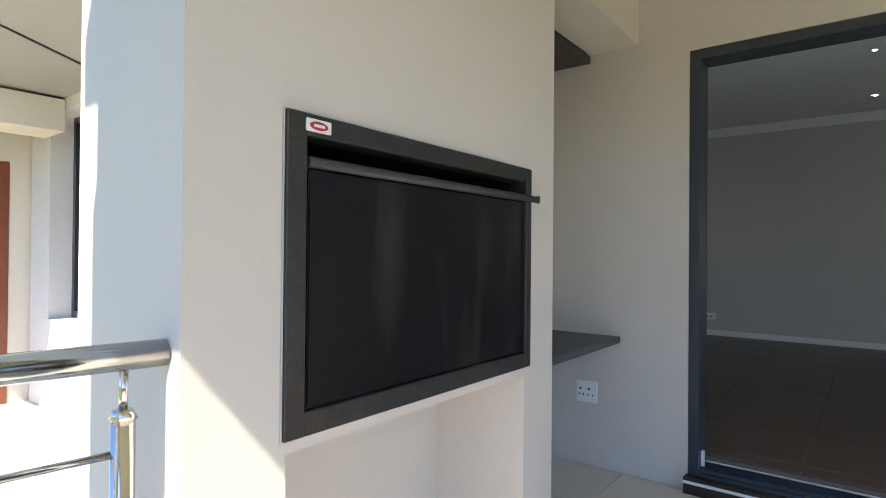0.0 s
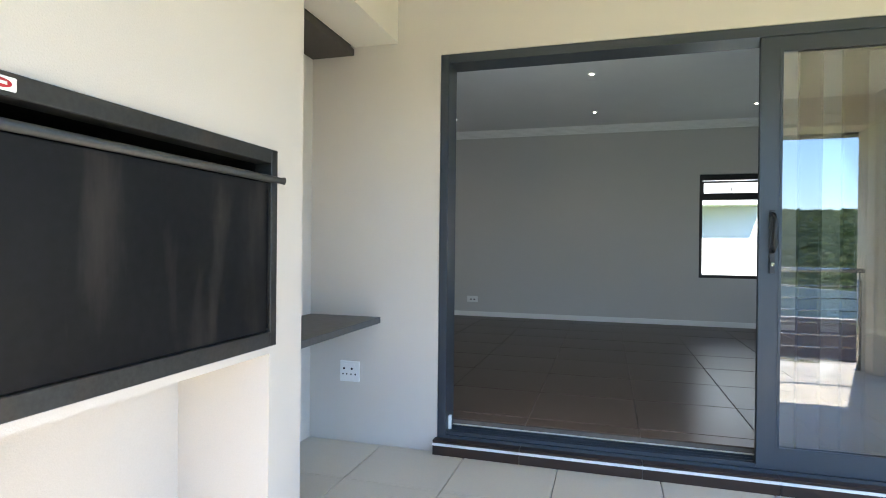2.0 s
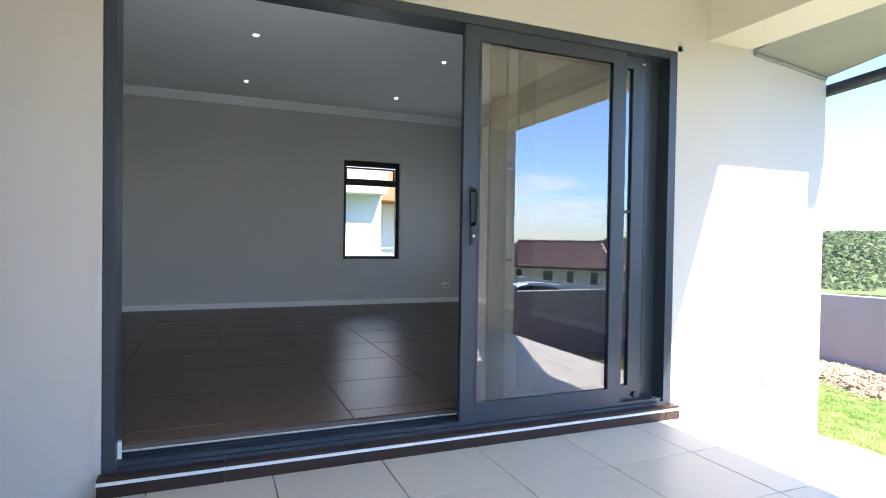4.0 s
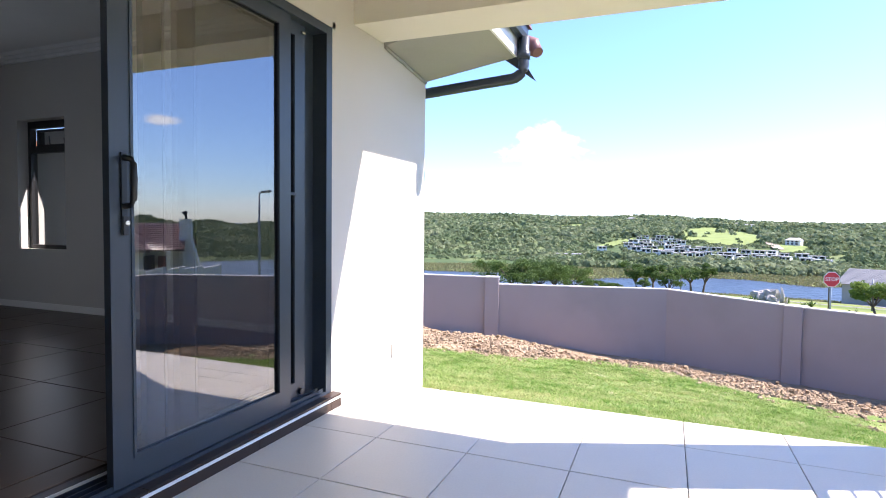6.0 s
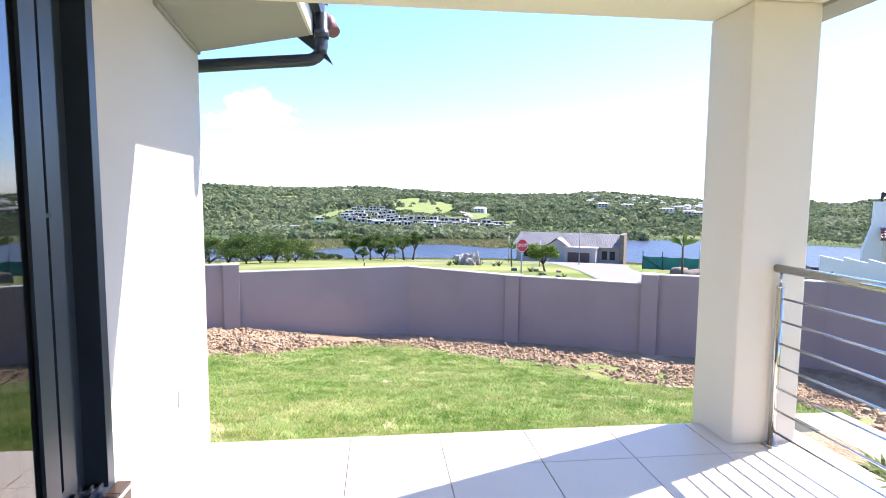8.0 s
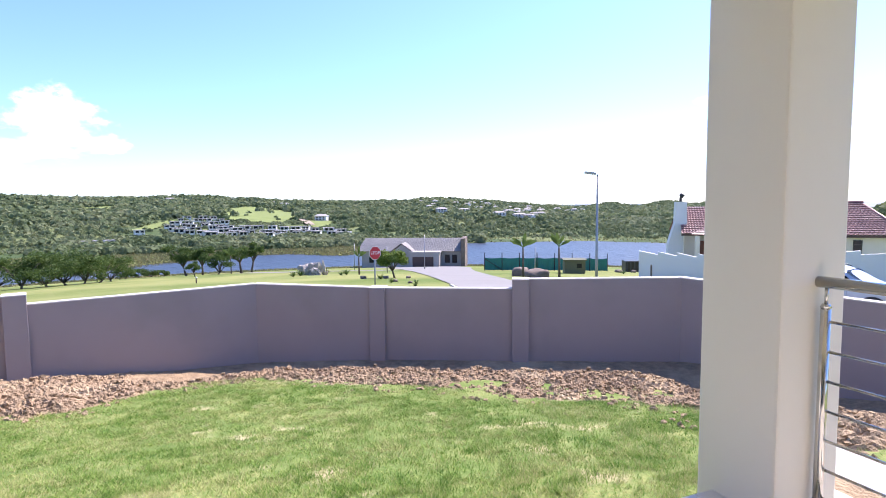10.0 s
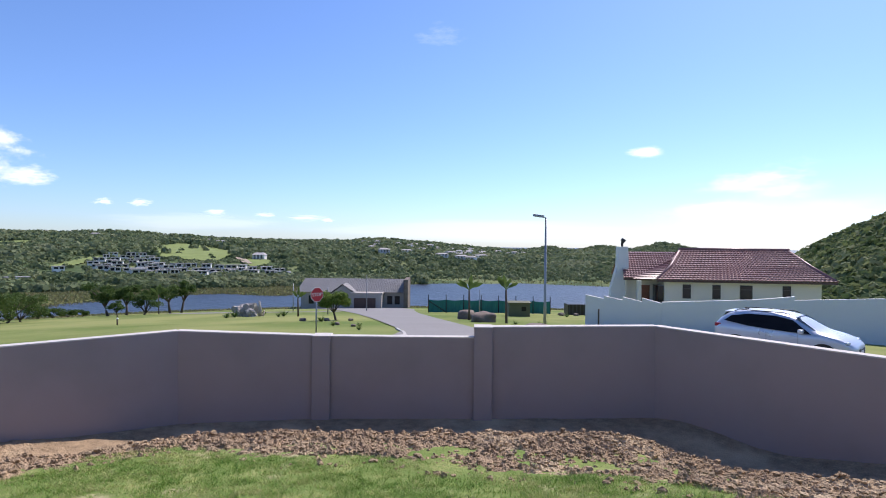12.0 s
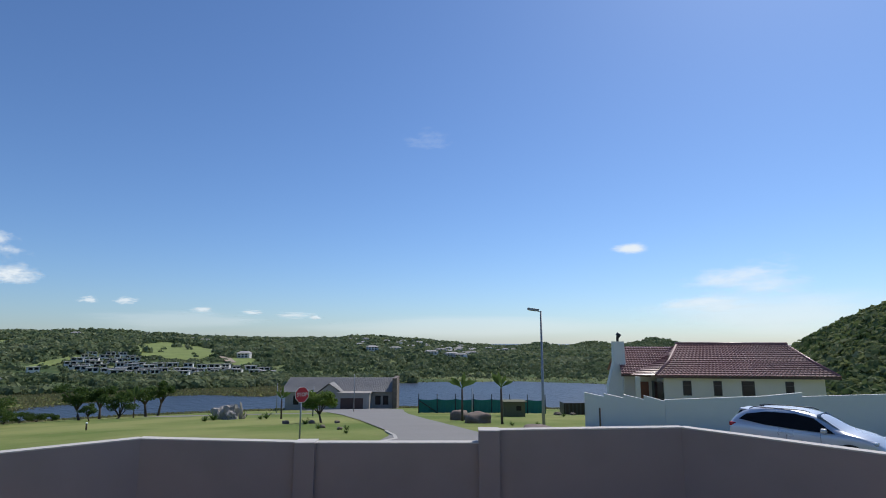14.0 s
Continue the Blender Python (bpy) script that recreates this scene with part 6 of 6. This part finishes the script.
# open fields on the far slope, by bearing and distance
FIELDS = (
    [(93.0, 352), (92.1, 470), (93.2, 550), (95.0, 600), (97.6, 560), (99.3, 478), (99.2, 380), (97.8, 335)],
    [(85.0, 284), (84.7, 300), (87.6, 352), (88.5, 360), (88.6, 336), (87.0, 306)],
    [(81.0, 480), (81.0, 610), (84.3, 620), (83.4, 500)],
    [(100.7, 300), (100.4, 350), (101.4, 375), (103.0, 345), (102.4, 306)],
    [(75.5, 520), (75.0, 600), (79.0, 640), (79.3, 560)],
)
rnd_h = random.Random(77)
# houses on the far slope: bearing, distance, width scale, height scale
TERRACES = []
for b0, b1, r, n in ((91.3, 104.0, 256, 12), (88.6, 103.6, 272, 15), (88.3, 100.2, 290, 12), (88.3, 92.9, 306, 6), (88.6, 92.6, 322, 5), (89.0, 92.4, 338, 4), (89.6, 91.9, 354, 3), (82.0, 83.4, 236, 2), (85.5, 86.1, 280, 1)):
    for i in range(n):
        TERRACES.append((b0 + (b1 - b0) * (i + rnd_h.uniform(-0.3, 0.3)) / max(n - 1, 1), r + rnd_h.uniform(-5, 5), rnd_h.uniform(0.55, 1.1), rnd_h.uniform(0.5, 0.8)))
VILLAS = [(101.8, 356, 0.5, 0.5), (88.1, 760, 1.3, 1.0), (86.2, 900, 0.9, 0.9), (84.6, 930, 1.0, 0.9), (90.8, 940, 0.9, 0.9), (93.4, 900, 0.9, 0.8), (98.2, 700, 1.5, 0.7), (97.3, 780, 1.0, 0.8), (105.2, 900, 1.1, 1.0), (106.8, 930, 0.9, 0.8)]
for _ in range(46):
    u = rnd_h.random()
    b = 111.6 + 12.6 * u
    VILLAS.append((b, 400 + 430 * rnd_h.random() ** 0.9 - 40 * u, rnd_h.uniform(0.6, 1.25), rnd_h.uniform(0.5, 0.85)))
for _ in range(8):
    VILLAS.append((rnd_h.uniform(125, 128.5), rnd_h.uniform(640, 760), rnd_h.uniform(0.8, 1.2), rnd_h.uniform(0.6, 0.9)))


M_FIELD = mat("far_field_grass", (0.20, 0.245, 0.085), 0.95, var=0.22, scale=0.04, fine=0.6, bump=0, spec=0.1, stain=(0.13, 0.175, 0.055), stain_amt=0.7, stain_scale=0.06)


def far_meadow(outline):
    """Sheet of short grass laid over the far slope."""
    bs, rs = [p[0] for p in outline], [p[1] for p in outline]
    ids, verts, faces = {}, [], []
    for i in range(int((max(bs) - min(bs)) / 0.15) + 2):
        for j in range(int((max(rs) - min(rs)) / 5) + 2):
            b, r = min(bs) + i * 0.15, min(rs) + j * 5
            if inside(b, r, outline):
                x, y = r * math.sin(radians(b)), r * math.cos(radians(b))
                ids[i, j] = len(verts)
                verts.append((x, y, land(x, y) + 0.5))
    for (i, j), a in ids.items():
        q = [ids.get(k) for k in ((i + 1, j), (i + 1, j + 1), (i, j + 1))]
        if None not in q:
            faces.append((a, *q))
    tagged(from_arrays("meadow", verts, faces, M_FIELD), "open green field on the far hillside", "field", kind="structure")


for outline in FIELDS:
    far_meadow(outline)


def clear_of_trees(x, y):
    """Open fields, the dirt track and plots of the houses on the far slope."""
    r, b = math.hypot(x, y), math.degrees(math.atan2(x, y))
    if any(inside(b, r, f) for f in FIELDS):
        return True
    for hb, hr, hw, hh in VILLAS if r > 400 else TERRACES:
        if hr - (15 if r > 400 else 6) < r < hr + 7 and abs(b - hb) * r * 0.01745 < 9 * hw + 1:
            return True
    if 117 < b < 150 and 200 < r < 240:
        return True
    return False


def clump_mesh(rnd, spots, sprays=26):
    """Tree crowns as domes of leaf sprays facing outwards, all in one mesh."""
    gen = np.random.default_rng(3)
    P = np.array(spots)
    n = len(P)
    d = gen.normal(size=(n, sprays, 3))
    d[:, :, 2] = np.abs(d[:, :, 2]) * 0.9 - 0.15
    d /= np.linalg.norm(d, axis=2, keepdims=True)
    r = P[:, None, 3:4] * gen.uniform(0.72, 1.12, (n, sprays, 1))
    c = P[:, None, :3] + d * r * np.array((1, 1, 0.85)) + np.array((0, 0, 0.35)) * P[:, None, 3:4]
    nrm = d + gen.normal(scale=0.35, size=d.shape)
    nrm /= np.linalg.norm(nrm, axis=2, keepdims=True)
    a = np.cross(nrm, gen.normal(size=d.shape))
    a /= np.linalg.norm(a, axis=2, keepdims=True)
    b = np.cross(nrm, a)
    s = P[:, None, 3:4] * gen.uniform(0.28, 0.55, (n, sprays, 1))
    quad = np.stack((c - a * s, c - b * s * 0.8, c + a * s * 0.9, c + b * s), axis=2)
    V = quad.reshape(-1, 3)
    F = np.arange(len(V)).reshape(-1, 4)
    return V.tolist(), F.tolist()


def far_woods():
    rnd = random.Random(21)
    spots = []
    while len(spots) < 21500:
        b = rnd.uniform(58, 150)
        r = 192 + 840 * rnd.random() ** 1.15
        x, y = r * math.sin(radians(b)), r * math.cos(radians(b))
        if clear_of_trees(x, y) and rnd.random() < 0.975:
            continue
        z = land(x, y)
        if z < (-13.2 if b < 112 else -13.9):
            continue
        big = (1.3 + r * 0.0031) * (0.45 + 0.55 * smooth(230, 400, r))
        if 87 < b < 104 and r < 360:
            big *= 0.62
        spots.append((x, y, z, big * (0.5 + 0.9 * rnd.random() ** 1.6)))
    for _ in range(2200):
        b, r = rnd.uniform(76, 118), rnd.uniform(199, 252)
        x, y = r * math.sin(radians(b)), r * math.cos(radians(b))
        if noise.noise((x * 0.03, y * 0.03, 5)) > 0.22:
            continue
        spots.append((x, y, land(x, y), 0.7 + 1.5 * rnd.random() ** 1.5))
    for _ in range(420):
        b, r = rnd.uniform(87.5, 104), rnd.uniform(258, 362)
        if r > 300 and b > 94:
            continue
        x, y = r * math.sin(radians(b)), r * math.cos(radians(b))
        spots.append((x, y, land(x, y), rnd.uniform(0.6, 1.5)))
    for _ in range(420):
        b, r = rnd.uniform(111, 125), rnd.uniform(390, 800)
        x, y = r * math.sin(radians(b)), r * math.cos(radians(b))
        spots.append((x, y, land(x, y), rnd.uniform(2.0, 4.2)))
    for _ in range(1600):
        b = rnd.uniform(126, 150)
        r = rnd.uniform(1000, 1650)
        x, y = r * math.sin(radians(b)), r * math.cos(radians(b))
        z = land(x, y)
        if z > -13:
            spots.append((x, y, z, rnd.uniform(3, 6)))
    v, f = clump_mesh(rnd, spots)
    tagged(from_arrays("far_woods", v, f, M_WOODS), "dense dark green bush covering the far hillside", "woods", kind="stuff")
    spots = []
    while len(spots) < 6500:
        b, r = rnd.uniform(146, 185), rnd.uniform(78, 260)
        x, y = r * math.sin(radians(b)), r * math.cos(radians(b))
        z = land(x, y)
        if z < -0.1 * r + 1.0:
            continue
        spots.append((x, y, z - 0.2, rnd.uniform(0.5, 1.0) * (0.7 + r * 0.007)))
    v, f = clump_mesh(rnd, spots, 38)
    tagged(from_arrays("hill_bush", v, f, M_HILL), "dense coastal bush on the near hill", "woods", kind="stuff")


far_woods()


def reeds():
    """Brown-green reed margin on both shores."""
    rnd = random.Random(33)
    V, F = [], []
    while len(F) < 26000:
        b = rnd.uniform(60, 150)
        far = rnd.random() < 0.75
        r = rnd.uniform(160, 205 if b < 108 else 248) if far else rnd.uniform(120, 139)
        x, y = r * math.sin(radians(b)), r * math.cos(radians(b))
        if far and b > 116 and rnd.random() < 0.8:
            continue
        z = land(x, y)
        if not -14.6 < z < (-12.2 if far else -12.9):
            continue
        a, h, w = rnd.random() * math.tau, rnd.uniform(0.25, 0.6) * (1 if far else 0.8), rnd.uniform(0.25, 0.7)
        k = len(V)
        V += [(x - math.cos(a) * w, y - math.sin(a) * w, z - 0.2), (x + math.cos(a) * w, y + math.sin(a) * w, z - 0.2), (x + rnd.uniform(-0.4, 0.4), y + rnd.uniform(-0.4, 0.4), z + h)]
        F.append((k, k + 1, k + 2))
    tagged(from_arrays("reed_margin", V, F, M_REED), "brown-green reeds along the lagoon shore", "reeds", kind="stuff")


reeds()

M_FAR_ROOF = mat("far_roof_grey", (0.30, 0.285, 0.275), 0.8, var=0.45, scale=0.1, fine=2, rand=0.8)
M_FAR_WALL = mat("far_wall_pale", (0.70, 0.68, 0.64), 0.85, var=0.15, scale=0.1, fine=2, rand=0.5)


def terrace_unit():
    ob = thing("terrace_house", "small flat-roofed pale terrace house on the far slope", "house", "terraced houses on the far slope")
    part("wall", boxes((-3.6, 3.6, -3.2, 3.2, -3.0, 2.5)), M_FAR_WALL, ob)
    part("roof", boxes((-4.2, 4.2, -4.2, 3.6, 2.505, 2.8)), M_FAR_ROOF, ob)
    for wx in (-3.1, 0.4):
        part("window", boxes((wx, wx + 2.5, -3.26, -3.205, 0.2, 2.1)), M_DARKGLASS, ob)
    return ob


def villa_unit():
    ob = thing("villa", "pale villa with a pitched roof among trees on the far hill", "house", "villas on the far hill")
    part("wall", boxes((-7, 7, -4, 4, -3, 5.0)), M_FAR_WALL, ob)
    rf = bmesh.new()
    e = [rf.verts.new(p) for p in ((-7.8, -4.8, 5.0), (7.8, -4.8, 5.0), (7.8, 4.8, 5.0), (-7.8, 4.8, 5.0), (-4.5, 0, 7.6), (4.5, 0, 7.6))]
    for f in ((0, 1, 5, 4), (1, 2, 5), (2, 3, 4, 5), (3, 0, 4), (3, 2, 1, 0)):
        rf.faces.new([e[i] for i in f])
    part("roof", rf, M_FAR_ROOF, ob)
    for wx in (-5.5, -1.5, 2.5):
        part("window", boxes((wx, wx + 2.2, -4.06, -4.005, 0.4, 2.0)), M_DARKGLASS, ob)
        part("window", boxes((wx, wx + 2.2, -4.06, -4.005, 2.8, 4.4)), M_DARKGLASS, ob)
    return ob


def place_far(unit, b, r, turn=0, dz=0.0):
    x, y = r * math.sin(radians(b)), r * math.cos(radians(b))
    return pose(x, y, land(x, y) + dz, 0, 0, -b + turn)


first = terrace_unit()
for k, (b, r, w, h) in enumerate(TERRACES):
    m = place_far(first, b, r, rnd_h.uniform(-14, 14), 1.0) @ Matrix.Diagonal((w, 0.75, h, 1))
    if k:
        copy_thing(first, m)
    else:
        first.matrix_basis = m
villa = villa_unit()
for k, (b, r, w, h) in enumerate(VILLAS):
    m = place_far(villa, b, r, rnd_h.uniform(-25, 25), 2.4 if k else 0.5) @ Matrix.Diagonal((w, 0.8, h, 1))
    if k:
        copy_thing(villa, m)
    else:
        villa.matrix_basis = m


def far_track():
    """Pale dirt track climbing beside the open field."""
    pts = [(100.8, 318), (100.3, 345), (99.8, 375), (99.5, 420), (99.1, 470)]
    ribbon("track", [(r * math.sin(radians(b)), r * math.cos(radians(b))) for b, r in pts], [4, 5, 5, 5, 5], 0.8, M_TRACK, "pale dirt track up the far hillside", "track")


far_track()

# ---- clouds and horizon haze ----


def cloud_mat(name, seed, scale, thresh, density):
    """Self-lit white vapour, for clouds and painted haze, with ragged noise edges that thins out towards the rim of its
    sheet.
    """
    m = bpy.data.materials.new(name)
    m.use_nodes = True
    n, l = m.node_tree.nodes, m.node_tree.links
    n.remove(n["Principled BSDF"])
    tc, nz, mp = n.new("ShaderNodeTexCoord"), n.new("ShaderNodeTexNoise"), n.new("ShaderNodeMapping")
    mp.inputs["Location"].default_value = (seed, seed * 2.3, 0)
    nz.inputs["Scale"].default_value, nz.inputs["Detail"].default_value, nz.inputs["Roughness"].default_value = scale, 9, 0.62
    l.new(tc.outputs["Object"], mp.inputs["Vector"])
    l.new(mp.outputs[0], nz.inputs["Vector"])
    ln = n.new("ShaderNodeVectorMath")
    ln.operation = "LENGTH"
    l.new(tc.outputs["Object"], ln.inputs[0])
    rim = n.new("ShaderNodeMapRange")
    rim.inputs[1].default_value, rim.inputs[2].default_value, rim.inputs[3].default_value, rim.inputs[4].default_value = 0.1, 1.0, 0.30, -0.42
    l.new(ln.outputs["Value"], rim.inputs[0])
    ad = n.new("ShaderNodeMath")
    ad.operation = "ADD"
    l.new(nz.outputs["Fac"], ad.inputs[0])
    l.new(rim.outputs[0], ad.inputs[1])
    al = n.new("ShaderNodeMapRange")
    al.interpolation_type = "SMOOTHSTEP"
    al.inputs[1].default_value, al.inputs[2].default_value, al.inputs[4].default_value = thresh, thresh + 0.36, density
    l.new(ad.outputs[0], al.inputs[0])
    tr, em, mx = n.new("ShaderNodeBsdfTransparent"), n.new("ShaderNodeEmission"), n.new("ShaderNodeMixShader")
    em.inputs[0].default_value, em.inputs[1].default_value = (0.87, 0.935, 1.0, 1), 1.1
    l.new(al.outputs[0], mx.inputs[0])
    l.new(tr.outputs[0], mx.inputs[1])
    l.new(em.outputs[0], mx.inputs[2])
    l.new(mx.outputs[0], n["Material Output"].inputs["Surface"])
    return m


def cloud(bearing, elev, w_deg, h_deg, seed, scale=1.6, thresh=0.45, density=0.95, dist=4300):
    """Sheet of cloud or of painted haze far off; its own axes run from -1 to 1 across."""
    bm = bmesh.new()
    bmesh.ops.create_grid(bm, x_segments=8, y_segments=8, size=1)
    for v in bm.verts:
        v.co.z = -0.08 * (v.co.x ** 2 + v.co.y ** 2)
    ob = link_mesh("cloud", bm, cloud_mat("cloud_and_haze_white", seed, scale, thresh, density))
    b, e = radians(bearing), radians(elev)
    p = Vector((math.sin(b) * math.cos(e), math.cos(b) * math.cos(e), math.sin(e))) * dist
    face = look(p, (0, 0, 0)) @ Matrix.Rotation(math.pi, 4, "Y")
    ob.matrix_basis = face @ Matrix.Diagonal((dist * math.tan(radians(w_deg / 2)), dist * math.tan(radians(h_deg / 2)), 300, 1))
    ob.visible_shadow = False
    return tagged(ob, "white cloud sheet above the horizon, glowing haze bands included", "cloud", "clouds", kind="structure")


cloud(79.5, 7.6, 15, 9.0, 1.0, scale=2.5, thresh=0.44)
cloud(77.0, 4.6, 18, 5.0, 2.4, thresh=0.44, density=0.8)
cloud(83.0, 5.4, 8, 3.0, 3.1, thresh=0.42)
# glowing sheet added as a faint haze band low on the horizon
cloud(96.0, 2.0, 36, 3.6, 4.7, scale=1.6, thresh=0.45, density=0.22)
for i, (cb, ce, cw, chh) in enumerate(((88.6, 3.6, 3.0, 1.1), (91.5, 3.6, 3.6, 1.3), (97.8, 3.0, 4.0, 1.1), (102.2, 2.8, 3.2, 0.9), (108.2, 2.4, 2.6, 0.8))):
    cloud(cb, ce, cw, chh, 20.0 + i * 3.7, scale=2.2, thresh=0.42, density=0.75)
cloud(106.0, 2.6, 10, 1.6, 5.2, scale=3.0, thresh=0.52, density=0.6)
cloud(139.7, 9.1, 8.0, 2.4, 6.0, scale=0.6, thresh=0.46)
cloud(150.0, 5.6, 24, 8.0, 7.3, scale=2.4, thresh=0.52, density=0.65)
# broad glowing sheet, thin cloud and bright haze over the right-hand horizon
cloud(152.0, 2.5, 40, 8.0, 12.3, scale=0.8, thresh=0.40, density=0.45)
cloud(146.5, 3.6, 18, 4.0, 8.8, scale=2.0, thresh=0.50, density=0.6)
# wide glowing band added to whiten the horizon like haze
cloud(122.0, 1.4, 56, 4.0, 15.1, scale=0.7, thresh=0.38, density=0.28)
cloud(119.5, 20.5, 11, 4.5, 9.4, scale=2.6, thresh=0.52, density=0.12)

for ob in [o for o in scene.objects if o not in house_side and o.parent is None]:
    ob.matrix_basis = STREET @ ob.matrix_basis

# ---- floor tiles ----


def tile_floor(name, label, xs, ys, z0, z1, gap, material, x_lim, y_lim, skip=None):
    """Tiles as single pieces; full tiles share one mesh."""
    base = thing(name, label, "floor", kind="structure")
    shared = {}
    for a, b in zip(xs, xs[1:]):
        for c, d in zip(ys, ys[1:]):
            x0, x1, y0, y1 = max(a, x_lim[0]) + gap, min(b, x_lim[1]) - gap, max(c, y_lim[0]) + gap, min(d, y_lim[1]) - gap
            if x1 - x0 < 0.02 or y1 - y0 < 0.02 or (skip and skip((x0 + x1) / 2, (y0 + y1) / 2)):
                continue
            key = (round(x1 - x0, 3), round(y1 - y0, 3))
            if key not in shared:
                w, h = key
                bm = bmesh.new()
                e = 0.0025
                lowv = [bm.verts.new((sx * w / 2, sy * h / 2, z0)) for sx, sy in ((-1, -1), (1, -1), (1, 1), (-1, 1))]
                midv = [bm.verts.new((sx * w / 2, sy * h / 2, z1 - e)) for sx, sy in ((-1, -1), (1, -1), (1, 1), (-1, 1))]
                topv = [bm.verts.new((sx * (w / 2 - e), sy * (h / 2 - e), z1)) for sx, sy in ((-1, -1), (1, -1), (1, 1), (-1, 1))]
                bm.faces.new(topv)
                for u, v in ((lowv, midv), (midv, topv)):
                    for i in range(4):
                        bm.faces.new((u[i], u[(i + 1) % 4], v[(i + 1) % 4], v[i]))
                me = bpy.data.meshes.new("tile")
                bm.to_mesh(me)
                bm.free()
                me.materials.append(material)
                shared[key] = me
            t = new("tile", shared[key])
            t.parent = base
            t.location = ((x0 + x1) / 2, (y0 + y1) / 2, random.uniform(-0.0006, 0.0006))


tile_floor("floor_patio", "pale cream square patio tiles with grey joints", [0.17 + 0.505 * k for k in range(-3, 8)], [-0.01 - 0.49 * k for k in range(8, -1, -1)], -0.011, 0.0, 0.0022, M_PATIO_TILE, (-0.81, 3.60), (-3.55, -0.001), lambda x, y: -0.58 < x < -0.15 and -2.57 < y < -2.36)
tile_floor("floor_room", "large dark brown polished floor tiles with thin joints", [0.475 + 0.62 * k for k in range(-4, 7)], [0.30 + 0.62 * k for k in range(-1, 9)], 0.137, 0.145, 0.002, M_BROWN_TILE, (-1.7, 4.09), (0.16, 5.0))
